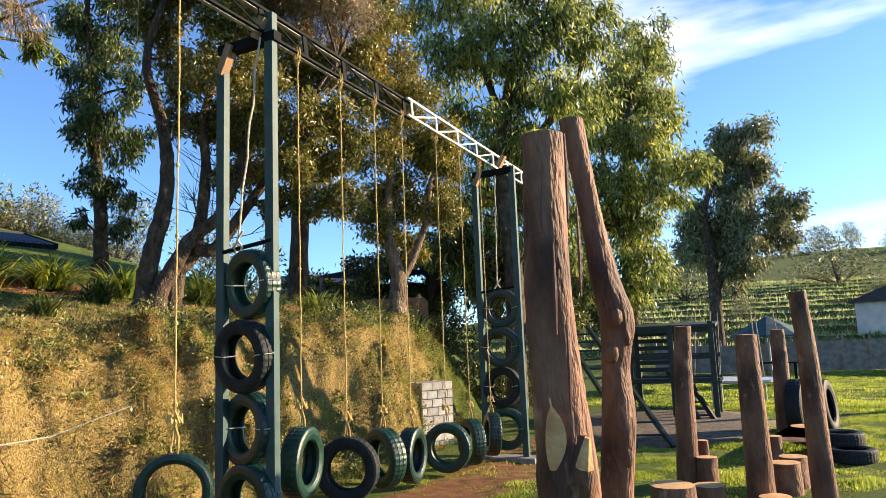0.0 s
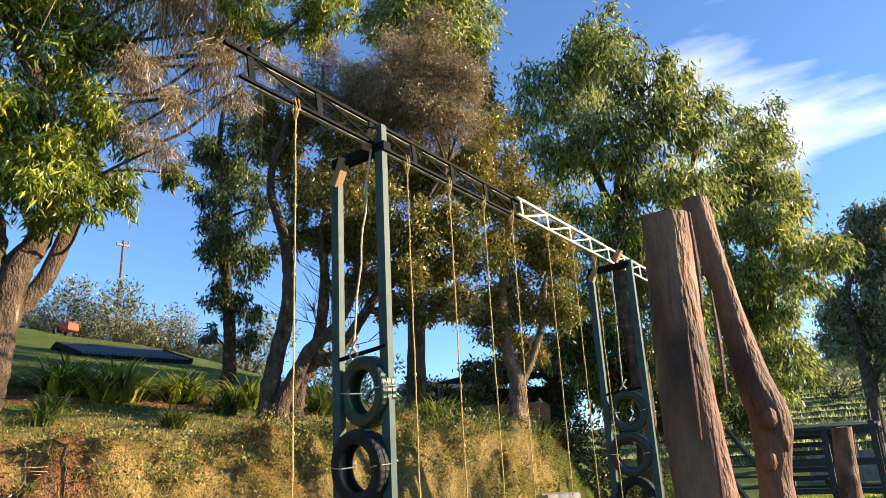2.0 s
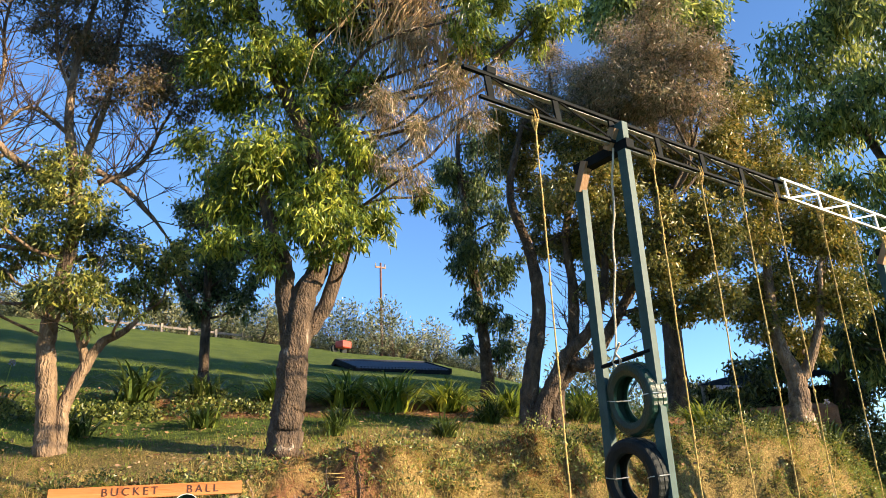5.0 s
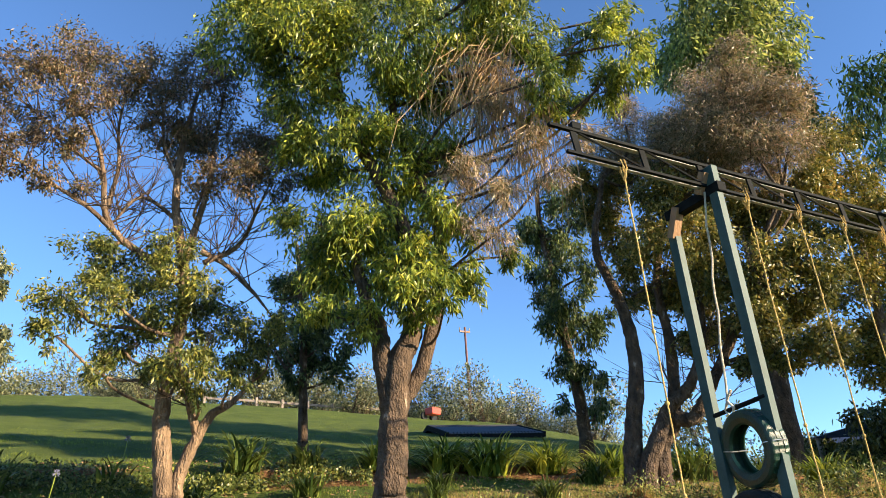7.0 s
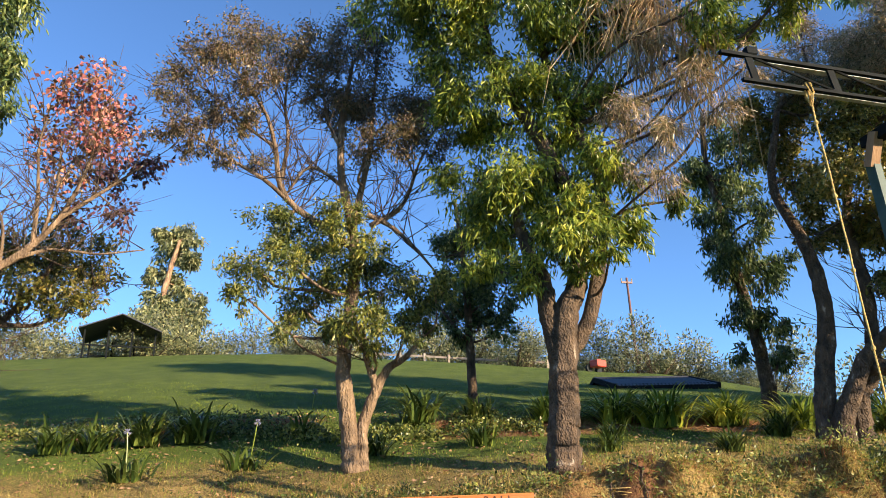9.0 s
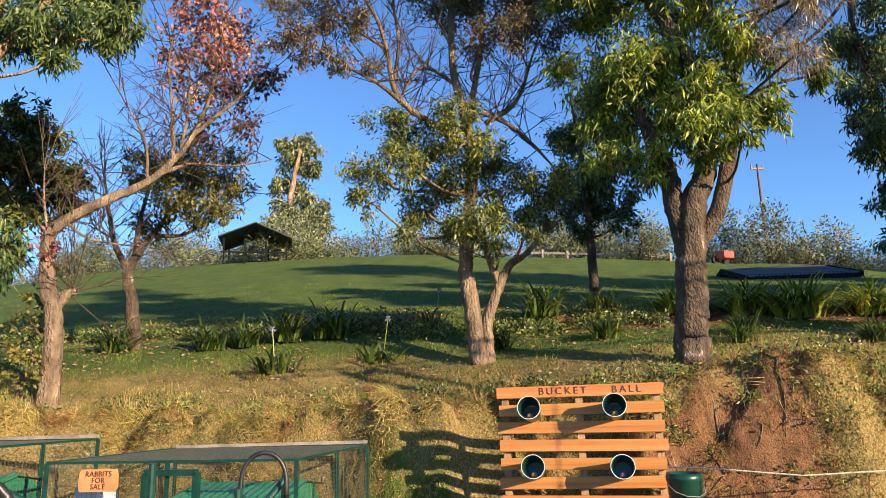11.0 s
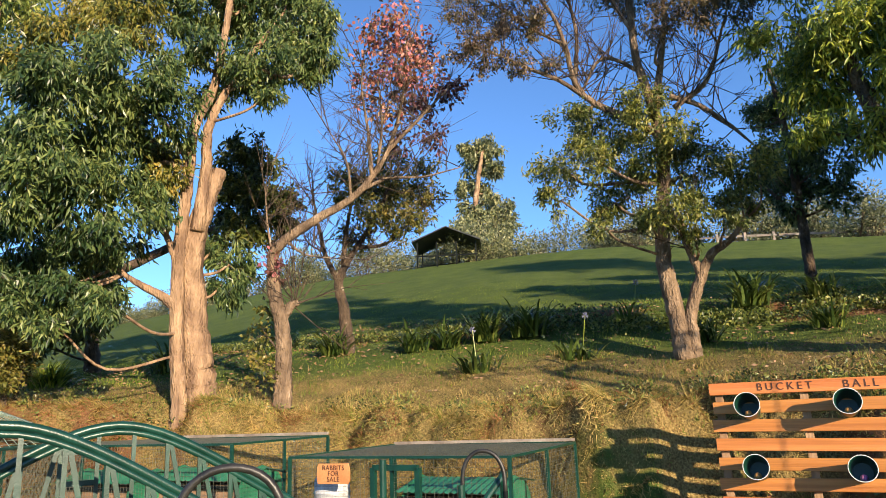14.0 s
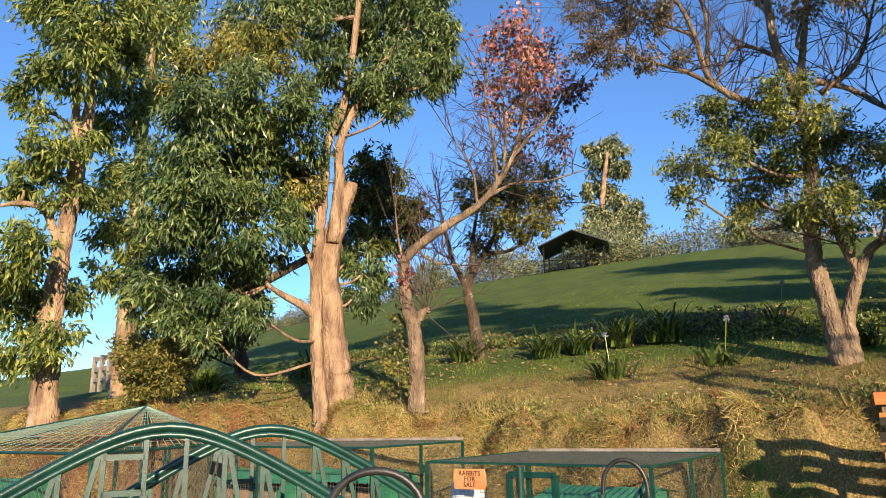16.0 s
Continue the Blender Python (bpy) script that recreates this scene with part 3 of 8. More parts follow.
THIN_TYRE_MESH = tyre_mesh(TYRE, 0.245, 0.06, 0.72)
RNG = random.Random(5)


def stacked(x, y, z, yaw, tilt, scale, dark, ties, label):
    root = thing("stacked_tyre", pose(x, y, z, tilt, 0, yaw), label, "tyre", "tyres wired between the frame posts")
    root.scale = (scale,) * 3
    part("casing", TYRE_BLACK_MESH if dark else TYRE_GREEN_MESH, None, root)
    for sx in (-1, 1):
        m = Mesh()
        for k in (-1, 1):
            pts = [(sx * 0.17, k * 0.07, 0.0), (sx * 0.23, k * 0.1, 0.012), (sx * 0.285, k * 0.06, 0.015), (sx * 0.3, 0.0, 0.015)]
            m.tube(pts, 0.0045, 5)
        m.tube([(sx * 0.17, -0.07, 0.0), (sx * 0.17, 0.07, 0.0)], 0.0045, 5)
        part("tie_wire", m, WIRE, root, "galvanised tie wire")
    return root


for y, zs, x in ((4.85, (0.49, 1.03, 1.6, 2.17), -3.91), (10.0, (0.42, 1.0, 1.57, 2.12), -3.89)):
    for i, z in enumerate(zs):
        dark = i in (2,) if y < 6 else i == 1
        stacked(x + (0.02, -0.03, 0.0, 0.03)[i], y + (0.0, 0.05, -0.03, 0.02)[i], z, (-7, -13, -5, -10)[i] + (0 if y < 6 else 14), (2, -3, 4, 3)[i], (1.02, 1.0, 1.0, 0.97)[i], dark, True,
                "black car tyre wired into an upright stack" if dark else "green-painted car tyre wired into an upright stack")

SWINGS = [(3.92, 0.76, 40, 0, "green"), (5.29, 0.72, 105, 0, "green"), (5.97, 0.55, 20, 1, "black"), (6.62, 0.55, -22, 0, "green"), (7.23, 0.48, 100, 0, "green"), (8.13, 0.43, 12, 0, "green"), (8.86, 0.4, -40, 0, "green"), (9.6, 0.4, -55, 0, "green")]


def rope(x, y, z0, z1, material, label, loop=True):
    """A knotted rope from the beam down to a tyre."""
    root = thing("rope", (x, y, z1), label, "rope", "ropes on the beam")
    n = 24
    pts = [(RNG.uniform(-0.003, 0.003), RNG.uniform(-0.003, 0.003), (z0 - z1) * i / n) for i in range(n + 1)]
    part("cord", Mesh().tube(pts, 0.0062, 7), material, root)
    for i in range(2, n, 4):
        z = (z0 - z1) * (i + RNG.uniform(-0.4, 0.4)) / n
        part("knot", Mesh().spin([(0.004, -0.018), (0.012, -0.011), (0.0145, 0), (0.0115, 0.011), (0.004, 0.018)], pose(pts[i][0], pts[i][1], z), 8), material, root)
    top = Mesh()
    for k in range(5):
        a = k * 1.3
        top.tube([(0.025 * math.cos(a), 0.025 * math.sin(a), z0 - z1 + 0.04), (0.03 * math.cos(a + 1), 0.03 * math.sin(a + 1), z0 - z1 - 0.03 - 0.012 * k), (0.01 * math.cos(a), 0.01 * math.sin(a), z0 - z1 - 0.09 - 0.014 * k)], 0.006, 5)
    tagged(part("lashing", top, material, root), kind="stuff")
    if loop:
        low = Mesh()
        for k in (-1, 1):
            low.tube([(0, 0, 0.14), (0.025 * k, 0.01, 0.04), (0.035 * k, 0.0, -0.04), (0.02 * k, 0, -0.1)], 0.007, 5)
        for k in range(8):
            a = k * 2.4
            low.tube([(0.012 * math.cos(a), 0.012 * math.sin(a), 0.16), (0.04 * math.cos(a), 0.04 * math.sin(a), 0.17 + 0.006 * k), (0.045 * math.cos(a + 0.5), 0.055 * math.sin(a + 0.5), 0.13)], 0.008, 5)
        tagged(part("loop", low, material, root), kind="stuff")
    return root


for y, z, yaw, dark, colour in SWINGS:
    x = truss_x(y)
    rope(x, y, TZ, z + 0.3, ROPE, "thin yellow knotted rope hanging from the lattice beam")
    t = thing("swing_tyre", pose(x, y, z, RNG.uniform(-4, 4), RNG.uniform(-3, 3), yaw), f"{colour}-painted tyre swing hanging on a yellow rope", "tyre swing", "tyre swings")
    part("casing", TYRE_BLACK_MESH if dark else THIN_TYRE_MESH if y < 4 else TYRE_GREEN_MESH, None, t)
for y, a, b in ((4.8, (-3.73, 4.2), (-3.97, 2.5)), (9.98, (-3.85, 4.12), (-3.9, 2.45))):
    m = Mesh()
    pts = [(a[0] + (b[0] - a[0]) * k / 12 + 0.004 * math.sin(k * 2.1), y + 0.01 * math.cos(k * 1.7), a[1] + (b[1] - a[1]) * k / 12) for k in range(13)]
    root = thing("rope", (pts[-1][0], y, b[1]), "pale rope tied above a tyre stack", "rope", "ropes on the beam")
    part("cord", Mesh().tube([(p[0] - pts[-1][0], p[1] - y, p[2] - b[1]) for p in pts], 0.009, 7), ROPE_PALE, root)
    m.tube([(0, 0, 0.02), (-0.05, 0.02, -0.03), (0.0, 0.02, -0.12), (0.05, 0.0, -0.03), (0, 0, 0.03), (0.06, 0, 0.1)], 0.012, 6)
    part("knot", m, ROPE_PALE, root)


# ---- standing logs ----
def log(name, pts, label, seed, cut=True, bark=None, sides=20, group="standing logs"):
    """A stripped trunk: points of (x, y, z, r) upwards, uneven, with a sawn top."""
    rng = np.random.default_rng(seed)
    path = catmull(pts, 8)
    root = thing(name, tuple(path[0][:3]), label, "log", group)
    o = path[0][:3]
    v, f = [], []
    ph = rng.uniform(0, 6.28, 5)
    for i, (x, y, z, r) in enumerate(path):
        for k in range(sides):
            a = 2 * math.pi * k / sides
            q = r * (1 + 0.05 * math.sin(2 * a + ph[0] + i * 0.1) + 0.035 * math.sin(3 * a + ph[1] + 0.3 * i) + rng.normal() * 0.012)
            v.append((x - o[0] + q * math.cos(a), y - o[1] + q * math.sin(a), z - o[2]))
    for i in range(len(path) - 1):
        for k in range(sides):
            j = (k + 1) % sides
            f.append((i * sides + k, i * sides + j, (i + 1) * sides + j, (i + 1) * sides + k))
    part("stem", Mesh().add(v, f), bark or LOG, root, smooth=True)
    top = v[-sides:]
    c = [sum(p[i] for p in top) / sides for i in range(3)]
    part("sawn_top", Mesh().add([(*p[:2], p[2]) for p in top] + [(c[0], c[1], c[2] + 0.006)], [(k, (k + 1) % sides, sides) for k in range(sides)]), CUT, root, "pale sawn end")
    return root, o


big, o = log("log_post", [(-0.725, 3.01, -0.3, 0.112), (-0.73, 3.01, 0.5, 0.108), (-0.74, 3.01, 1.1, 0.103), (-0.76, 3.01, 1.45, 0.09), (-0.77, 3.01, 1.75, 0.086), (-0.768, 3.01, 2.1, 0.082), (-0.76, 3.01, 2.375, 0.08)], "thick brown stripped log standing upright, cracked bark", 31)
scar = Mesh()
sc = []
for i in range(9):
    t = i / 8
    w = 0.036 * math.sin(math.pi * min(1, t * 1.1 + 0.04)) ** 0.7 + 0.004
    sc.append((t, w))
for i, (t, w) in enumerate(sc):
    for s in (-1, 0, 1):
        a = -1.75 + s * w / 0.107 + 0.15 * math.sin(t * 3)
        scar.v.append((-0.015 + (0.106 + (0.004 if s == 0 else -0.002)) * math.cos(a), (0.106 + (0.004 if s == 0 else -0.002)) * math.sin(a), 1.49 + 0.24 * t))
for i in range(8):
    for s in (0, 1):
        scar.f.append((i * 3 + s, i * 3 + s + 1, i * 3 + s + 4, i * 3 + s + 3))
part("stripped_patch", scar, CUT, big, "pale patch where bark is cut away", smooth=True)
part("branch_stub", Mesh().tube([(0.01, -0.02, 1.35), (0.055, -0.06, 1.48), (0.075, -0.075, 1.6)], [0.07, 0.05, 0.018], 9), LOG, big, "torn branch stub", smooth=True)
part("branch_stub_wood", Mesh().tube([(0.07, -0.085, 1.5), (0.092, -0.1, 1.6)], [0.032, 0.01], 7), CUT, big, "orange torn wood")
for k in range(6):
    a = -2.4 + 0.37 * k
    z0 = 1.55 + 0.13 * ((k * 5) % 7)
    part("bark_strip", Mesh().tube([(0.01 + 0.088 * math.cos(a), 0.088 * math.sin(a) + 0.005, z0), (0.012 + 0.09 * math.cos(a + 0.05), 0.09 * math.sin(a + 0.05), z0 + 0.15), (0.016 + 0.086 * math.cos(a + 0.03), 0.086 * math.sin(a + 0.03), z0 + 0.32)], [0.004, 0.008, 0.003], 5), RUST, big, "dark curling bark strip")
knotty, o = log("log_post", [(-0.72, 3.5, -0.3, 0.068), (-0.71, 3.5, 0.6, 0.066), (-0.7, 3.49, 0.98, 0.064), (-0.67, 3.5, 1.28, 0.072), (-0.67, 3.5, 1.5, 0.06), (-0.65, 3.51, 1.7, 0.074), (-0.685, 3.5, 1.86, 0.062), (-0.72, 3.49, 2.1, 0.046), (-0.75, 3.48, 2.35, 0.045), (-0.78, 3.47, 2.57, 0.05)], "crooked brown log standing upright with a knotty bend", 32)
for dx, dz, r, dy in ((0.055, 2.0, 0.035, -0.05), (0.035, 1.86, 0.03, -0.06), (0.06, 1.45, 0.03, -0.045), (0.085, 1.92, 0.028, -0.02)):
    part("burl", Mesh().spin([(0.002, -r * 1.4), (r * 0.8, -r), (r, 0), (r * 0.7, r * 0.9), (r * 0.3, r * 1.3), (0.002, r * 1.3)], pose(dx + 0.02, dy, dz, 12, 10, 30), 10), LOG, knotty, smooth=True)
for x, y, top, r, dx, seed in ((-1.27, 8.8, 1.74, 0.115, 0.08, 33), (-0.49, 7.97, 1.62, 0.115, 0.0, 34), (0.05, 7.79, 1.98, 0.095, -0.06, 35), (-0.42, 13.58, 1.65, 0.13, 0.01, 36)):
    z = gz(x, y)
    log("log_post", [(x, y, z - 0.3, r * 1.15), (x + dx * 0.3, y, z + top * 0.35, r), (x + dx * 0.5, y, z + top * 0.7, r * 0.9), (x + dx, y, z + top, r * 0.82)], "reddish brown log post standing in the lawn", seed)
for x, y, top, r, seed in ((-1.14, 9.11, 0.45, 0.07, 41), (-1.05, 8.72, 0.34, 0.11, 42), (-0.91, 7.72, 0.25, 0.15, 43), (-1.06, 6.69, 0.41, 0.19, 48), (-0.48, 10.57, 0.33, 0.1, 44), (-0.23, 9.18, 0.31, 0.15, 45), (-0.31, 8.78, 0.31, 0.16, 46), (-0.36, 7.78, 0.17, 0.14, 47)):
    z = gz(x, y)
    log("stump", [(x, y, z - 0.2, r * 1.08), (x, y, z + top * 0.5, r), (x, y, z + top, r * 0.97)], "short sawn log stump set in the lawn", seed, group="stumps")


# ---- bucket game board ----
b0, b1 = Vector((-6.5, 1.22, 0)), Vector((-6.12, 2.56, 0))
bdir = (b1 - b0).normalized()
board = thing("bucket_board", pose(b0.x, b0.y, 0, 0, 0, math.degrees(math.atan2(bdir.y, bdir.x)) - 90), "orange varnished slatted board with four green buckets", "game board")
# in its own space the board runs along y, faces +x and leans back slightly
BW = (b1 - b0).length
for i in range(8):
    z = 1.66 - 0.152 * i
    wob = RNG.uniform(-0.012, 0.012)
    ln = BW + RNG.uniform(-0.01, 0.03)
    part("slat", Mesh().box((0.0 + 0.012 * (i % 2) * 0.3, BW / 2 + wob, z), (0.022, ln, 0.098), pose(0, 0, 0, RNG.uniform(-0.5, 0.5)), bevel=0.004), PLANK, board)
for y in (0.05, BW * 0.5, BW - 0.05):
    part("batten", Mesh().box((-0.05, y, 0.83), (0.05, 0.06, 1.68), bevel=0.004), TIMBER, board, "rough upright batten")
    part("leg", Mesh().bar((-0.05, y, 0.9), (-0.45, y, -0.05), 0.05, 0.05), TIMBER, board)
BUCKETS = [(0.29, 1.475, BALL_A), (0.99, 1.48, BALL_A), (0.3, 1.0, BALL_A), (1.02, 0.995, BALL_B)]
for y, z, ball in BUCKETS:
    q = pose(0.015, y, z, 0, 78, 0)
    bk = part("bucket", Mesh().spin([(0.002, 0.0), (0.07, 0.0), (0.075, 0.005), (0.092, 0.24), (0.097, 0.25), (0.097, 0.262), (0.09, 0.262), (0.087, 0.25), (0.07, 0.012), (0.002, 0.012)], q, 28), GREEN_PAINT, board, "dark green bucket fixed on its side")
    # white ring stands in for light caught on the bucket's rim
    part("rim", Mesh().spin([(0.093, 0.26), (0.0975, 0.26), (0.0975, 0.267), (0.093, 0.267)], q, 28, True), WHITE, bk, "rim ring in white that paints the light on its edge")
    solo("ball", Mesh().spin([(0.002, -0.03), (0.02, -0.022), (0.03, 0), (0.02, 0.022), (0.002, 0.03)], None, 12), ball, "small worn ball lying in a bucket", "ball", "balls", smooth=True, at=board.matrix_world @ pose(0.2, y, z - 0.022))


def lettering(text, size, parent, at, material, spread=1.0):
    cu = bpy.data.curves.new("lettering", "FONT")
    cu.body, cu.size, cu.extrude, cu.align_x, cu.align_y, cu.space_character = text, size, 0.0015, "CENTER", "CENTER", spread
    cu.materials.append(material)
    ob = new("lettering", cu)
    dg = bpy.context.evaluated_depsgraph_get()
    me = bpy.data.meshes.new_from_object(ob.evaluated_get(dg))
    bpy.data.objects.remove(ob)
    me.name = "lettering"
    ob = new("lettering", me)
    ob.parent, ob.matrix_basis = parent, at
    return tagged(ob, f"lettering that reads {text}")


UPRIGHT = Matrix(((0, 0, 1, 0), (1, 0, 0, 0), (0, 1, 0, 0), (0, 0, 0, 1)))
for word, y in (("BUCKET", 0.56), ("BALL", 1.1)):
    lettering(word, 0.085, board, Matrix.Translation((0.0135, y, 1.662)) @ UPRIGHT, INK, 1.45)

# ---- bench in front of the board ----
bench = thing("bench", pose(-5.6, 1.8, 0, 0, 0, -14.5), "long pine bench on brown steel legs", "bench")
part("plank", Mesh().box((0, -0.45, 0.66), (0.3, 0.9, 0.045), bevel=0.006), BENCHWOOD, bench)
part("plank", Mesh().box((0.01, 0.45, 0.655), (0.3, 0.9, 0.045), bevel=0.006), BENCHWOOD, bench)
for y in (-0.63, 0.02, 0.74):
    for x in (-0.1, 0.1):
        part("leg", Mesh().tube([(x, y, -0.1), (x, y, 0.633)], 0.03, 10), RUST, bench)
part("stretcher", Mesh().tube([(-0.1, -0.63, 0.5), (-0.1, 0.5, 0.48)], 0.012, 8), ROPE_PALE, bench, "pale tie rail")
pail = thing("bucket", pose(-5.47, 2.43, 0.6775), "dark green lidless bucket standing on the bench", "bucket")
part("body", Mesh().spin([(0.002, 0.0), (0.105, 0.0), (0.112, 0.01), (0.125, 0.3), (0.132, 0.305), (0.132, 0.33), (0.126, 0.36), (0.122, 0.36), (0.12, 0.3), (0.1, 0.012), (0.002, 0.012)], None, 32), GREEN_PAINT, pail, smooth=True)
part("handle", Mesh().tube([(0.02, -0.13, 0.28), (0.09, -0.11, 0.24), (0.13, -0.04, 0.21), (0.135, 0.05, 0.205), (0.1, 0.11, 0.23), (0.02, 0.13, 0.27)], 0.004, 6), WIRE, pail, "thin wire handle")


# ---- trees ----
def leaf_mesh(name, at, way, rng, length, width, material):
    """Loose pointed leaves, each folded along its midrib."""
    n = len(at)
    side = np.cross(way, rng.normal(size=(n, 3)))
    side /= np.linalg.norm(side, axis=1, keepdims=True) + 1e-9
    nor = np.cross(way, side)
    ln = length * rng.uniform(0.6, 1.25, (n, 1))
    wd = width * rng.uniform(0.7, 1.2, (n, 1))
    bow = nor * ln * rng.uniform(-0.14, 0.14, (n, 1))
    v = np.stack([at, at + way * ln * 0.45 + side * wd + bow, at + way * ln, at + way * ln * 0.45 - side * wd + bow], 1).reshape(-1, 3)
    f = np.arange(4 * n).reshape(n, 4)
    me = bpy.data.meshes.new(name)
    me.from_pydata(v.tolist(), [], f.tolist())
    me.materials.append(material)
    return me


def tree(name, label, category, stems, blobs, leaf, bark, count, size, droop=0.8, alt=None, seed=1, spread=0.22, bare=0, third=None, slim=0.9):
    """Stems of (x, y, z, r); crown groups of (tint, [(x, y, z, r)]); bare: leafless twigs along the stems."""
    rng = np.random.default_rng(seed)
    base = Vector(stems[0][0][:3])
    root = thing(name, (base.x, base.y, gz(base.x, base.y)), label, category)
    off = np.array(root.matrix_world.translation)
    wood, nodes = Mesh(), []
    for s, stem in enumerate(stems):
        stem = [tuple(q) for q in stem]
        low = gz(stem[0][0], stem[0][1])
        if s == 0 or stem[0][2] < low + 0.5:
            x, y, z, r = stem[0]
            stem[0] = (x, y, low - 0.15, r * (1.22 if s == 0 else 1.05))
            if stem[1][2] > low + 0.35:
                stem.insert(1, (x * 0.9 + stem[1][0] * 0.1, y * 0.9 + stem[1][1] * 0.1, low + 0.22, r))
        path = catmull(stem, 8)
        path[1:-1, :3] += rng.normal(size=(len(path) - 2, 3)) * path[1:-1, 3:] * 0.05
        radii = path[:, 3] * (1 + rng.normal(size=len(path)) * 0.025)
        start = len(wood.v)
        wood.tube([p - off for p in path[:, :3]], list(radii), 16)
        for i in range(start, len(wood.v)):
            c = path[min((i - start) // 16, len(path) - 1), :3] - off
            k = 1 + 0.07 * math.sin(((i - start) % 16) * 2.36 + s) + rng.normal() * 0.035
            wood.v[i] = tuple(c + (np.array(wood.v[i]) - c) * k)
        nodes += [tuple(p) for p in path[2:]]
    nodes = np.array(nodes)
    at, way, kind = [], [], []
    blobs = [(*b, k) for k, group in blobs for b in group]
    weight = np.array([b[3] ** 2 for b in blobs])
    weight = weight / weight.sum()
    twigs = Mesh()
    for (x, y, z, r, k), w in zip(blobs, weight):
        c = np.array((x, y, z))
        d = np.linalg.norm(nodes[:, :3] - c, axis=1) + np.maximum(nodes[:, 2] - z + 0.3, 0) * 0.6
        a = nodes[d.argmin()]
        gap = np.linalg.norm(a[:3] - c)
        entry = c + (a[:3] - c) * min(1.0, 0.55 * r / (gap + 1e-6))
        r0 = min(a[3] * 0.6, 0.012 + 0.03 * r)
        if gap > 0.6 * r:
            mid = a[:3] * 0.5 + entry * 0.5 + rng.normal(size=3) * 0.1 * gap + np.array((0, 0, -0.06 * gap))
            limb = catmull([(*a[:3], r0 * 1.2), (*mid, r0), (*entry, r0 * 0.75)], 5)
            wood.tube([p - off for p in limb[:, :3]], list(limb[:, 3]), 6)
        clumps = max(10, int(13 * min(r, 2.2) / max(size[0] * 4, 0.4)) + 8)
        leaves = max(20, int(count * w))
        per = max(6, leaves // clumps)
        q = rng.normal(size=(clumps, 3))
        q = q / np.linalg.norm(q, axis=1, keepdims=True) * r * rng.uniform(0.2, 1.0, (clumps, 1)) ** 0.55 * rng.uniform(0.85, 1.3, (clumps, 1))
        q[:, 2] *= 0.9
        ends = c + q
        ends = ends[np.argsort(np.linalg.norm(ends - entry, axis=1))]
        joints, thick = [entry], [r0 * 0.7]
        for e in ends:
            j = int(np.argmin(np.linalg.norm(np.array(joints) - e, axis=1)))
            o, t0 = joints[j], thick[j]
            mid = (o + e) / 2 + rng.normal(size=3) * 0.12 * np.linalg.norm(e - o)
            t1 = max(0.003, t0 * 0.55)
            twigs.tube([o - off, mid - off, e - off], [t0 * 0.8, (t0 + t1) / 2.4, t1 * 0.7], 4, False)
            joints += [mid, e]
            thick += [(t0 + t1) / 2.4, t1]
            v = e - c
            sp = r * spread
            m = int(per * rng.uniform(0.3, 1.7)) + 2
            line = rng.uniform(0, 1, (m, 1)) ** 0.6
            pos = mid * (1 - line) + e * line + rng.normal(size=(m, 3)) * sp * np.array((1, 1, 0.8))
            pos[:, 2] -= np.abs(rng.normal(size=m)) * sp * 0.6 * droop
            dr = rng.normal(size=(m, 3)) * 0.7 + np.array((0, 0, -droop)) + v / (np.linalg.norm(v) + 1e-6) * 0.35
            at.append(pos), way.append(dr / np.linalg.norm(dr, axis=1, keepdims=True)), kind.append(np.full(m, k))
    for _ in range(bare):
        a = nodes[int(rng.uniform(0.3, 1) * (len(nodes) - 1))]
        if a[3] > 0.09:
            continue
        d = rng.normal(size=3) * np.array((0.7, 0.7, 0.5)) + np.array((0, 0, 0.75))
        d /= np.linalg.norm(d)
        ln = rng.uniform(0.35, 1.1)
        bend = rng.normal(size=3) * 0.12 * ln
        p1, p2 = a[:3] + d * ln * 0.5 + bend, a[:3] + d * ln + bend * 0.5 + np.array((0, 0, 0.1 * ln))
        twigs.tube([a[:3] - off, p1 - off, p2 - off], [0.009, 0.006, 0.003], 4, False)
        for _ in range(3):
            e = p1 + (p2 - p1) * rng.uniform(0, 1) + (rng.normal(size=3) * 0.5 + d * 0.6) * ln * 0.35
            twigs.tube([p1 - off, e - off], [0.005, 0.0025], 3, False)
    at, way, kind = np.concatenate(at) - off, np.concatenate(way), np.concatenate(kind)
    part("trunk", wood, bark, root, smooth=True)
    tagged(part("branchwork", twigs, BARK, root), kind="stuff")
    tagged(part("crown", leaf_mesh("crown", at[kind == 0], way[kind == 0], rng, *size, leaf), leaf, root), kind="stuff")
    if (kind == 1).any():
        tagged(part("dry_foliage", leaf_mesh("dry_foliage", at[kind == 1], way[kind == 1], rng, size[0] * (1.15 if slim < 0.6 else 0.8), size[1] * slim, alt), alt, root, "duller foliage of another tint"), kind="stuff")
    # third tint: crown side whose shade is put into the leaf colour
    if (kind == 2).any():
        tagged(part("dark_foliage", leaf_mesh("dark_foliage", at[kind == 2], way[kind == 2], rng, *size, third), third, root, "leaves in a darker tint that paints the crown's shaded side"), kind="stuff")
    return root


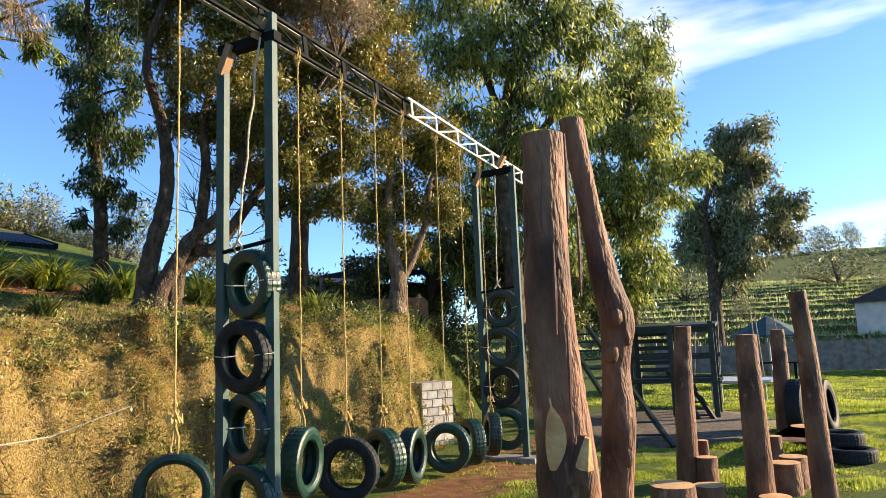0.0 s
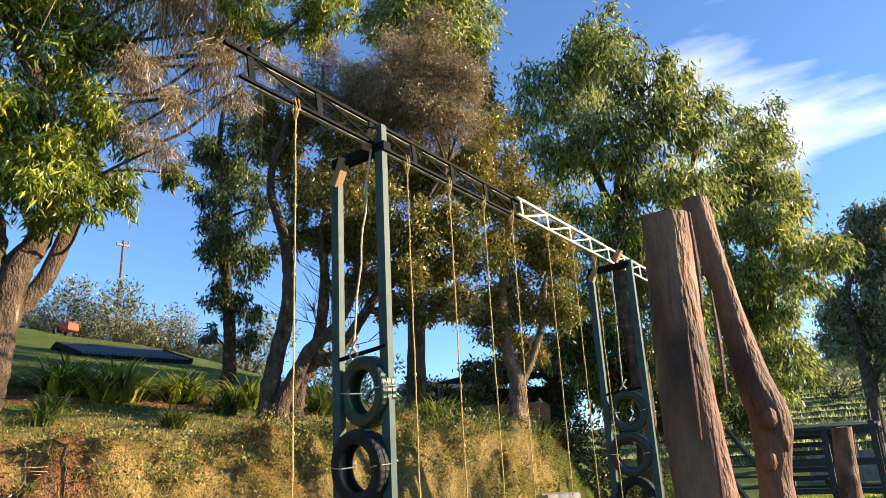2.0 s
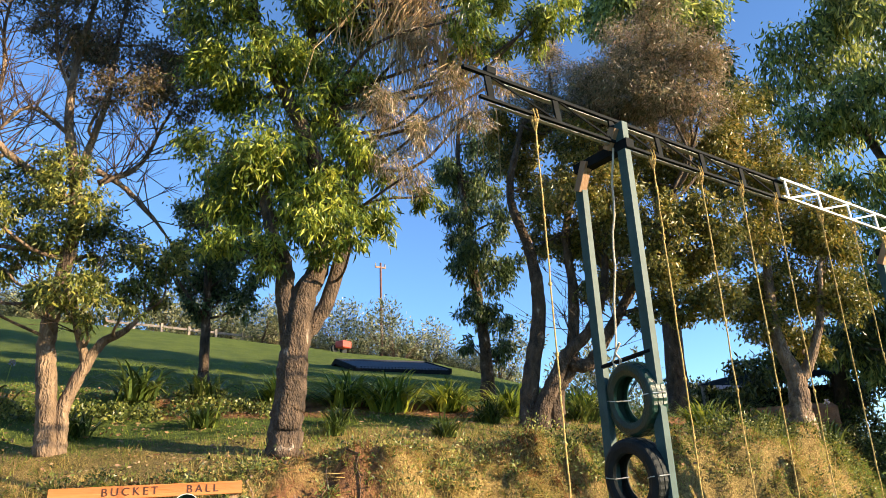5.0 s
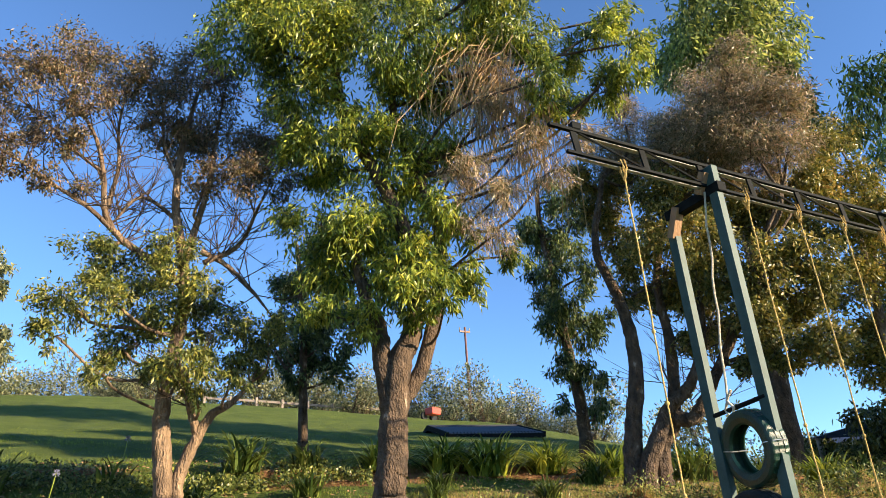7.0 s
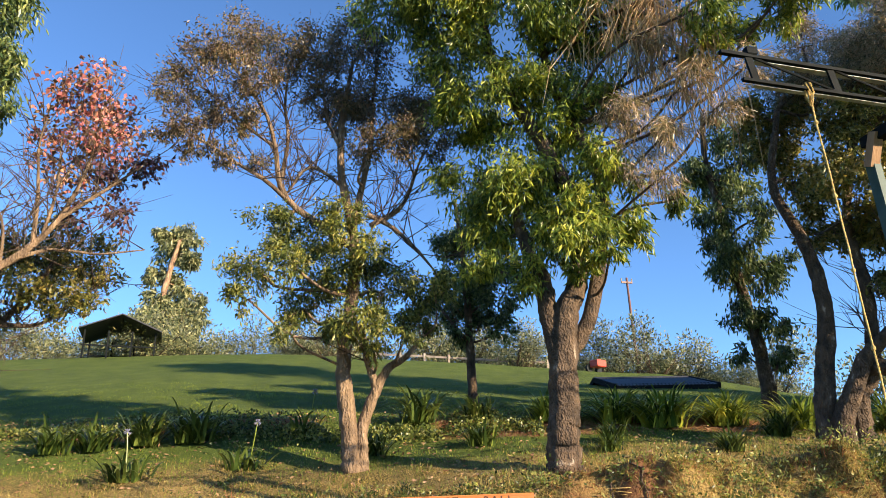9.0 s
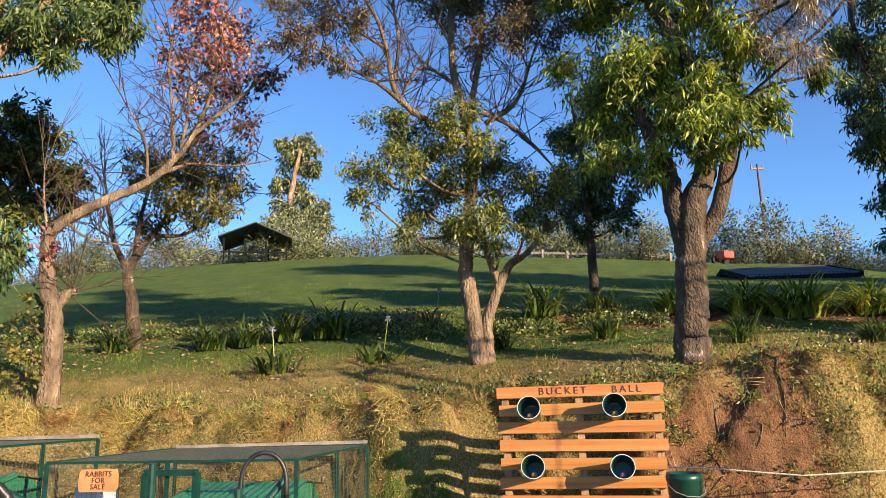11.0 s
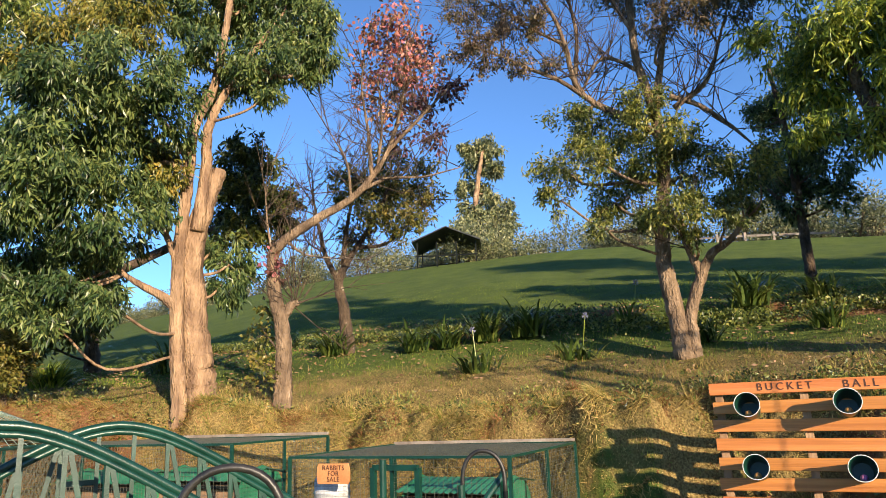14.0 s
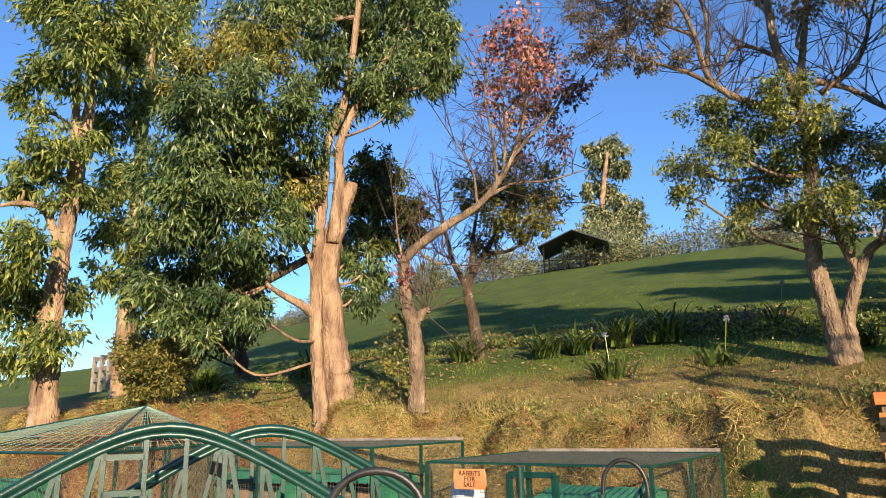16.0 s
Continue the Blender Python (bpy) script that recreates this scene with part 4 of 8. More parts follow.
big_gum = tree("gum_tree", "large gum tree with three stems and hanging leaves", "tree",
     [[(-7.87, 3.58, 1.89, 0.185), (-7.85, 3.63, 2.6, 0.172), (-7.83, 3.67, 3.24, 0.158), (-7.8, 3.74, 3.77, 0.145), (-7.82, 3.95, 4.21, 0.12), (-7.79, 4.01, 5.1, 0.106), (-7.94, 3.68, 6.2, 0.092), (-8.13, 3.19, 7.33, 0.078), (-8.18, 3.02, 8.4, 0.064), (-8.23, 2.85, 9.89, 0.05)],
      [(-7.84, 3.65, 3.17, 0.13), (-7.88, 3.55, 3.79, 0.11), (-7.89, 3.52, 4.22, 0.09), (-7.97, 3.34, 4.75, 0.07), (-8.01, 3.21, 5.78, 0.05)],
      [(-7.91, 3.75, 3.25, 0.1), (-7.77, 4.04, 3.77, 0.09), (-7.67, 4.25, 4.68, 0.08), (-7.65, 4.29, 5.68, 0.07), (-7.85, 3.89, 7.04, 0.06), (-7.87, 3.83, 8.07, 0.05), (-7.73, 4.14, 9.21, 0.04)]],
     [(0, [(-8.27, 1.72, 8.54, 0.55), (-7.96, 2.36, 8.7, 0.67), (-8.33, 2.56, 7.93, 0.62), (-8.12, 1.96, 9.55, 0.67), (-7.74, 2.96, 8.51, 0.66), (-8.27, 2.81, 6.99, 0.47), (-8.81, 3.51, 11.04, 0.93), (-8.72, 3.27, 6.78, 0.45), (-8.79, 2.85, 5.92, 0.47), (-7.9, 3.16, 5.56, 0.5), (-8.39, 3.09, 5.11, 0.44), (-8.11, 2.75, 4.47, 0.26), (-7.77, 3.33, 4.34, 0.3), (-7.69, 3.27, 7.01, 0.42)]),
      (0, [(-7.24, 3.62, 8.31, 0.64), (-7.99, 4.04, 7.78, 0.58), (-7.94, 3.85, 6.56, 0.54), (-7.93, 3.81, 5.67, 0.52), (-7.99, 3.65, 4.94, 0.46), (-7.14, 3.78, 4.71, 0.39), (-7.12, 4.13, 5.59, 0.35), (-7.5, 4.22, 6.84, 0.46), (-7.47, 4.56, 8.16, 0.63), (-7.69, 4.46, 10.21, 0.86), (-7.26, 5.25, 8.96, 0.66), (-6.37, 4.86, 9.12, 0.59), (-7.41, 4.35, 5.07, 0.35), (-7.35, 4.62, 4.73, 0.21), (-7.49, 3.91, 4.3, 0.2), (-7.0, 4.02, 4.29, 0.16), (-6.54, 5.42, 8.32, 0.45), (-6.12, 5.2, 7.26, 0.33), (-7.36, 5.22, 5.2, 0.21)]),
      (0, [(-6.65, 6.07, 8.2, 0.3), (-6.07, 6.24, 8.2, 0.32), (-5.69, 6.27, 7.43, 0.31), (-5.9, 6.91, 8.17, 0.25), (-6.1, 6.25, 7.34, 0.28), (-6.68, 6.06, 7.41, 0.29), (-6.09, 6.65, 8.66, 0.26), (-6.65, 5.5, 6.97, 0.28)]),
      (1, [(-6.81, 4.79, 6.99, 0.34), (-7.02, 4.74, 6.14, 0.36), (-7.02, 4.47, 5.51, 0.35), (-6.6, 4.74, 5.67, 0.26), (-6.52, 5.07, 6.35, 0.29), (-6.91, 5.21, 7.84, 0.32), (-6.77, 4.27, 6.08, 0.28), (-6.6, 4.57, 5.1, 0.2), (-6.27, 5.81, 6.53, 0.25), (-6.29, 5.34, 5.94, 0.24)])],
     LEAF_GUM, BARK, 96000, (0.125, 0.0135), droop=1.1, alt=LEAF_BROWN, seed=1, spread=0.2, slim=0.42)
# dry twigs hanging from a bare bough of the big gum
HR = random.Random(33)
BO = Vector(big_gum.matrix_world.translation)
bough = catmull([(-7.5, 4.0, 7.4, 0.035), (-7.2, 4.4, 8.0, 0.03), (-6.95, 4.8, 8.1, 0.022), (-6.72, 5.15, 7.7, 0.014), (-6.62, 5.3, 7.1, 0.007)], 6)
part("dead_bough", Mesh().tube([Vector(q[:3]) - BO for q in bough], [q[3] for q in bough], 7), BARK_PALE, big_gum, "bare bough bending over", smooth=True)
tw = Mesh()
for _ in range(420):
    q = bough[HR.randrange(6, len(bough))]
    s = Vector(q[:3]) + Vector((HR.gauss(0, 0.22), HR.gauss(0, 0.22), HR.gauss(-0.25, 0.35)))
    ln = HR.uniform(0.35, 1.15)
    d = Vector((HR.gauss(-0.05, 0.2), HR.gauss(-0.08, 0.2), -1)).normalized()
    side = Vector((HR.gauss(0, 0.12), HR.gauss(0, 0.12), 0.02))
    tw.tube([s - BO, s + d * ln * 0.5 + side - BO, s + d * ln + side * 0.4 - BO], [0.009, 0.007, 0.004], 3, False)
tagged(part("twig_curtain", tw, TWIG, big_gum, "dry straw-brown twigs hanging in a curtain"), kind="stuff")
tree("thin_crowned_tree", "two-stemmed tree with sparse brownish upper crown", "tree",
     [[(-9.54, 1.37, 2.16, 0.125), (-9.55, 1.31, 2.77, 0.112), (-9.56, 1.24, 3.44, 0.1), (-9.55, 1.31, 4.14, 0.09), (-9.54, 1.37, 4.88, 0.08), (-9.55, 1.3, 5.58, 0.07), (-9.56, 1.15, 6.39, 0.055), (-9.56, 1.17, 7.36, 0.042), (-9.55, 1.3, 8.3, 0.025)],
      [(-9.53, 1.49, 2.16, 0.09), (-9.53, 1.49, 2.63, 0.08), (-9.51, 1.65, 3.06, 0.068), (-9.49, 1.82, 3.4, 0.056), (-9.45, 2.05, 3.55, 0.04), (-9.41, 2.28, 3.81, 0.022)],
      [(-9.51, 1.69, 3.13, 0.06), (-9.52, 1.56, 3.51, 0.045), (-9.53, 1.48, 3.83, 0.035), (-9.54, 1.36, 4.14, 0.02)],
      [(-9.55, 1.35, 5.14, 0.06), (-9.58, 0.9, 5.48, 0.052), (-9.59, 0.49, 5.76, 0.046), (-9.59, 0.28, 6.11, 0.04), (-9.58, 0.18, 6.7, 0.034), (-9.58, 0.01, 7.25, 0.027), (-9.55, -0.35, 7.79, 0.02), (-9.52, -0.67, 8.23, 0.01)],
      [(-9.59, 0.49, 5.76, 0.035), (-9.58, 0.08, 6.13, 0.03), (-9.55, -0.33, 6.36, 0.024), (-9.5, -0.82, 6.65, 0.018), (-9.43, -1.28, 6.84, 0.01)],
      [(-9.59, 0.28, 6.11, 0.03), (-9.59, 0.36, 6.81, 0.024), (-9.59, 0.29, 7.48, 0.018), (-9.59, 0.34, 8.21, 0.01)],
      [(-9.56, 1.23, 6.07, 0.032), (-9.58, 0.87, 6.35, 0.026), (-9.59, 0.63, 6.36, 0.022), (-9.59, 0.4, 5.98, 0.016)],
      [(-9.55, 1.34, 5.49, 0.055), (-9.53, 1.46, 6.12, 0.045), (-9.52, 1.58, 6.79, 0.036), (-9.52, 1.61, 7.58, 0.026), (-9.51, 1.7, 8.43, 0.014)],
      [(-9.52, 1.58, 5.49, 0.04), (-9.47, 1.95, 5.72, 0.034), (-9.44, 2.13, 5.99, 0.026), (-9.41, 2.27, 6.41, 0.018), (-9.37, 2.47, 6.98, 0.01)],
      [(-9.53, 1.54, 5.67, 0.04), (-9.48, 1.87, 5.49, 0.032), (-9.42, 2.22, 5.14, 0.024), (-9.37, 2.49, 4.79, 0.012)],
      [(-9.58, 0.18, 6.7, 0.024), (-9.57, -0.13, 6.9, 0.018), (-9.53, -0.55, 7.26, 0.012), (-9.48, -0.97, 7.57, 0.007)],
      [(-9.56, 1.16, 6.68, 0.03), (-9.58, 0.93, 7.25, 0.022), (-9.58, 0.83, 7.95, 0.014), (-9.58, 0.72, 8.57, 0.007)]],
     [(1, [(-9.48, -1.28, 7.53, 0.37), (-9.43, -1.0, 7.98, 0.4), (-9.31, -0.57, 8.2, 0.43), (-10.26, -0.24, 9.17, 0.45), (-9.13, -0.24, 7.57, 0.42), (-9.46, 0.25, 8.21, 0.45), (-9.17, 0.71, 8.21, 0.42), (-9.74, 1.31, 8.98, 0.43), (-9.2, 1.61, 8.3, 0.43), (-9.37, 1.07, 7.78, 0.48), (-9.87, 1.57, 7.86, 0.5), (-9.21, 1.96, 7.28, 0.47), (-9.47, 2.37, 7.85, 0.49), (-10.07, -0.82, 7.57, 0.35), (-8.91, -1.01, 6.61, 0.27), (-8.86, 1.86, 6.59, 0.4), (-9.0, 2.39, 6.86, 0.41), (-9.95, 0.77, 7.66, 0.36)]),
      (1, [(-9.57, -1.37, 6.78, 0.22), (-9.13, -0.8, 6.45, 0.23), (-9.32, -0.29, 7.02, 0.33), (-9.09, -0.45, 6.24, 0.19), (-9.52, -0.06, 6.41, 0.2), (-8.89, 1.46, 6.43, 0.31), (-9.74, -1.07, 6.58, 0.17), (-9.85, 2.87, 7.82, 0.41), (-10.19, 1.33, 7.65, 0.37)]),
      (0, [(-9.67, 0.19, 5.47, 0.4), (-9.92, -0.09, 4.87, 0.36), (-8.79, -0.11, 4.15, 0.21), (-9.13, 0.38, 4.74, 0.37), (-9.95, 0.56, 4.39, 0.32), (-9.71, 0.83, 5.26, 0.4), (-9.25, 1.15, 5.44, 0.35), (-9.91, 0.86, 4.73, 0.4), (-9.49, 1.31, 4.78, 0.39), (-9.67, 1.81, 4.69, 0.4), (-8.98, 2.16, 4.32, 0.37), (-8.8, 2.4, 4.43, 0.25), (-9.21, 1.89, 4.07, 0.31), (-8.9, 1.41, 3.97, 0.34), (-9.23, 1.07, 3.89, 0.23), (-9.73, 2.47, 4.18, 0.21), (-9.12, 1.58, 3.62, 0.2), (-8.67, 1.95, 3.7, 0.17), (-8.84, 0.46, 3.75, 0.15), (-8.93, 1.47, 5.0, 0.3)])],
     LEAF_PALE, BARK_MID, 62000, (0.08, 0.013), droop=0.7, alt=LEAF_DULL, seed=2, spread=0.2, bare=260)
tree("slim_tree", "slim tree with a loose crown behind the flower bed", "tree",
     [[(-13.02, 3.97, 3.07, 0.1), (-13.02, 3.96, 3.73, 0.088), (-13.02, 3.95, 4.49, 0.078), (-13.03, 3.93, 5.63, 0.064), (-13.05, 3.86, 6.71, 0.05), (-13.07, 3.78, 7.6, 0.03)],
      [(-13.02, 3.95, 4.6, 0.035), (-13.13, 3.53, 5.18, 0.025), (-13.19, 3.27, 5.65, 0.012)]],
     [(0, [(-13.51, 3.92, 7.02, 0.46), (-12.61, 4.12, 6.08, 0.43), (-12.53, 4.41, 5.49, 0.38), (-13.35, 4.06, 5.61, 0.45), (-13.43, 3.65, 6.66, 0.36), (-12.58, 4.49, 4.84, 0.29), (-13.1, 3.87, 4.84, 0.28), (-12.81, 4.56, 6.66, 0.36), (-12.99, 4.81, 6.0, 0.36), (-12.63, 4.18, 7.12, 0.35), (-13.45, 3.57, 5.98, 0.29), (-13.58, 3.75, 5.31, 0.25), (-13.13, 4.33, 5.2, 0.33)])],
     LEAF_GREEN, BARK, 13000, (0.11, 0.019), droop=0.7, alt=LEAF_BROWN, seed=3)
tree("leaning_tree", "slender dark tree with hanging foliage along its stem", "tree",
     [[(-10.81, 8.64, 2.88, 0.14), (-10.81, 8.64, 3.67, 0.12), (-10.83, 8.61, 4.44, 0.105), (-10.9, 8.52, 5.58, 0.09), (-10.95, 8.45, 6.77, 0.075), (-11.01, 8.37, 7.89, 0.055), (-10.96, 8.44, 8.93, 0.03)]],
     [(0, [(-10.78, 8.26, 6.68, 0.4), (-11.41, 8.57, 7.82, 0.43), (-10.77, 8.83, 7.29, 0.46), (-10.23, 8.85, 6.51, 0.35), (-10.74, 8.34, 5.63, 0.39), (-11.05, 9.12, 5.59, 0.43), (-10.81, 8.39, 4.74, 0.32), (-10.68, 8.8, 4.54, 0.34), (-10.84, 9.07, 4.03, 0.26), (-11.43, 8.56, 6.33, 0.27), (-10.41, 9.04, 7.84, 0.37), (-11.16, 8.13, 7.76, 0.32), (-10.71, 8.82, 8.41, 0.47), (-10.5, 8.44, 6.04, 0.36), (-10.75, 9.49, 5.81, 0.25), (-10.7, 8.14, 4.04, 0.19)])],
     LEAF_GREEN, BARK, 13000, (0.13, 0.018), droop=1.3, alt=LEAF_BROWN, seed=4, bare=30)
tree("spreading_tree", "spreading dark-crowned tree with four crooked stems", "tree",
     [[(-8.21, 7.42, 2.28, 0.15), (-8.16, 7.48, 3.04, 0.128), (-8.03, 7.63, 4.08, 0.106), (-8.08, 7.58, 4.99, 0.084), (-8.23, 7.4, 5.96, 0.062), (-8.05, 7.61, 7.16, 0.04)],
      [(-8.03, 7.48, 2.27, 0.13), (-7.9, 7.63, 2.85, 0.112), (-7.73, 7.82, 3.3, 0.094), (-7.48, 8.07, 3.62, 0.076), (-7.28, 8.27, 4.26, 0.058), (-7.15, 8.39, 5.53, 0.04)],
      [(-8.04, 7.77, 2.29, 0.13), (-7.98, 7.84, 2.87, 0.112), (-7.84, 8.0, 3.2, 0.094), (-7.74, 8.09, 4.25, 0.076), (-7.75, 8.08, 5.28, 0.058), (-7.51, 8.33, 6.43, 0.04)],
      [(-7.76, 7.93, 3.18, 0.11), (-7.57, 8.12, 3.17, 0.092), (-7.32, 8.37, 3.66, 0.075), (-6.87, 8.77, 4.59, 0.057), (-6.54, 9.03, 5.47, 0.04)]],
     [(1, [(-7.04, 9.02, 8.34, 0.63), (-6.38, 9.18, 8.11, 0.69), (-5.67, 9.0, 7.38, 0.57), (-5.9, 8.71, 6.96, 0.49), (-6.49, 8.44, 7.31, 0.5), (-7.22, 8.36, 7.53, 0.49), (-7.93, 8.4, 8.55, 0.45), (-8.11, 8.02, 7.81, 0.43), (-6.03, 8.91, 8.45, 0.39), (-5.67, 9.16, 6.82, 0.36)]),
      (1, [(-6.92, 9.35, 8.58, 0.49), (-6.17, 9.11, 7.83, 0.45), (-6.13, 9.33, 7.37, 0.38), (-6.34, 8.57, 7.21, 0.45), (-6.87, 8.4, 7.56, 0.43), (-7.02, 8.84, 7.09, 0.43), (-6.64, 9.38, 6.99, 0.45), (-7.55, 8.48, 7.53, 0.38), (-6.08, 9.29, 6.73, 0.31)]),
      (0, [(-8.75, 8.2, 7.25, 0.42), (-8.53, 7.54, 7.34, 0.35), (-7.28, 7.68, 5.7, 0.42), (-6.74, 7.98, 5.59, 0.42), (-7.38, 9.58, 6.39, 0.49), (-6.85, 10.02, 6.52, 0.47), (-6.34, 10.22, 6.54, 0.39), (-7.57, 8.53, 5.21, 0.45), (-6.82, 8.5, 5.08, 0.42), (-6.17, 8.52, 4.98, 0.41), (-5.94, 9.06, 5.2, 0.41), (-6.5, 8.56, 4.38, 0.41), (-6.85, 9.89, 4.76, 0.44), (-7.82, 9.0, 4.67, 0.39), (-8.06, 8.49, 5.19, 0.37), (-5.81, 8.91, 3.88, 0.32), (-6.3, 8.75, 3.84, 0.33), (-6.75, 8.53, 3.83, 0.26), (-8.58, 8.37, 5.94, 0.33), (-7.13, 7.85, 6.45, 0.4)]),
      (0, [(-8.89, 8.42, 6.54, 0.36), (-8.51, 8.57, 7.77, 0.41), (-8.78, 7.95, 6.81, 0.29), (-9.06, 8.63, 5.55, 0.3), (-7.17, 8.93, 6.46, 0.43), (-7.78, 8.95, 7.24, 0.39), (-6.2, 9.47, 4.8, 0.35), (-7.51, 8.26, 4.22, 0.26)])],
     LEAF_OLIVE, BARK, 125000, (0.085, 0.018), droop=0.6, alt=LEAF_BROWN, seed=5, bare=120, slim=0.4)
tree("golden_tree", "rounded tree with golden olive leaves and bare trunk", "tree",
     [[(-6.5, 11.47, 2.07, 0.18), (-6.47, 11.49, 2.64, 0.15), (-6.48, 11.49, 3.02, 0.13), (-6.57, 11.43, 3.37, 0.1), (-6.61, 11.41, 4.01, 0.08), (-6.54, 11.45, 5.03, 0.06), (-6.5, 11.47, 6.09, 0.035)],
      [(-6.44, 11.51, 2.83, 0.1), (-6.25, 11.62, 3.19, 0.08), (-6.05, 11.73, 3.74, 0.06), (-5.87, 11.82, 4.71, 0.03)]],
     [(0, [(-6.33, 10.93, 7.22, 0.52), (-6.26, 11.43, 6.66, 0.52), (-5.86, 11.34, 6.06, 0.5), (-6.53, 10.85, 6.29, 0.5), (-6.71, 12.27, 5.76, 0.63), (-6.74, 11.1, 5.23, 0.5), (-6.17, 12.39, 5.52, 0.52), (-5.91, 12.23, 4.78, 0.42), (-6.64, 11.88, 4.59, 0.52), (-7.11, 11.47, 4.43, 0.49), (-6.4, 12.37, 4.28, 0.44), (-6.94, 11.95, 3.72, 0.33), (-6.49, 11.95, 3.54, 0.29), (-5.71, 12.11, 4.11, 0.39), (-5.78, 12.28, 5.71, 0.34), (-6.59, 11.9, 8.09, 0.36), (-5.65, 12.12, 5.11, 0.37), (-6.79, 11.42, 3.95, 0.36)])],
     LEAF_GOLD, BARK_MID, 50000, (0.08, 0.017), droop=0.7, alt=LEAF_BROWN, seed=6)
tree("tall_gum_tree", "tall dark green gum tree with drooping leaves", "tree",
     [[(-6.19, 16.36, 2.05, 0.25), (-6.13, 16.39, 3.56, 0.21), (-6.27, 16.33, 4.9, 0.19), (-6.2, 16.36, 6.58, 0.16), (-5.94, 16.46, 8.31, 0.12), (-5.38, 16.66, 9.75, 0.08), (-5.07, 16.76, 11.13, 0.04)],
      [(-6.25, 16.34, 5.04, 0.13), (-5.53, 16.61, 6.47, 0.11), (-4.63, 16.89, 7.61, 0.08), (-4.16, 17.02, 8.69, 0.04)],
      [(-6.13, 16.39, 6.86, 0.1), (-6.57, 16.21, 8.42, 0.08), (-6.96, 16.04, 9.75, 0.05), (-7.4, 15.83, 10.82, 0.025)]],
     [(0, [(-7.18, 15.07, 10.42, 0.79), (-8.36, 15.9, 10.28, 0.64), (-6.9, 15.53, 9.39, 0.88), (-6.48, 16.69, 11.0, 1.08), (-5.22, 15.55, 10.79, 0.83), (-7.33, 16.53, 8.75, 0.86), (-5.76, 15.38, 8.79, 0.81), (-4.7, 15.68, 9.72, 0.86), (-4.24, 16.67, 10.59, 0.59), (-5.21, 15.99, 8.98, 0.83), (-4.58, 16.7, 9.33, 0.79), (-4.17, 17.71, 10.04, 0.61), (-4.15, 17.23, 8.76, 0.58), (-4.51, 15.38, 7.54, 0.62), (-6.61, 15.37, 7.3, 0.67), (-6.03, 16.22, 7.96, 0.7), (-6.23, 15.99, 11.59, 0.75), (-5.69, 16.78, 7.88, 0.57), (-7.52, 15.39, 8.92, 0.64), (-4.27, 15.62, 7.14, 0.46)]),
      (0, [(-6.06, 15.97, 12.27, 0.61), (-6.74, 17.26, 7.21, 0.73), (-6.98, 15.87, 6.22, 0.68), (-7.77, 16.58, 5.2, 0.64), (-7.33, 17.37, 5.53, 0.66), (-6.72, 16.69, 4.33, 0.55), (-8.15, 16.15, 4.06, 0.55), (-7.38, 16.36, 3.71, 0.57), (-5.57, 16.33, 6.42, 0.68), (-7.38, 17.15, 3.07, 0.51)]),
      (0, [(-6.29, 17.13, 6.84, 0.75), (-5.82, 17.04, 5.74, 0.72), (-5.31, 17.76, 6.67, 0.75), (-5.01, 17.4, 5.2, 0.72), (-5.81, 16.97, 4.44, 0.66), (-5.48, 17.72, 3.95, 0.68), (-6.98, 18.17, 5.51, 0.63), (-7.15, 17.88, 4.25, 0.56), (-6.33, 18.12, 3.34, 0.58), (-4.48, 17.67, 7.74, 0.8), (-5.6, 17.94, 2.86, 0.6), (-6.64, 17.07, 3.08, 0.47), (-7.02, 16.71, 4.65, 0.5)])],
     LEAF_TALL, BARK, 38000, (0.22, 0.027), droop=1.4, alt=LEAF_BROWN, seed=7)
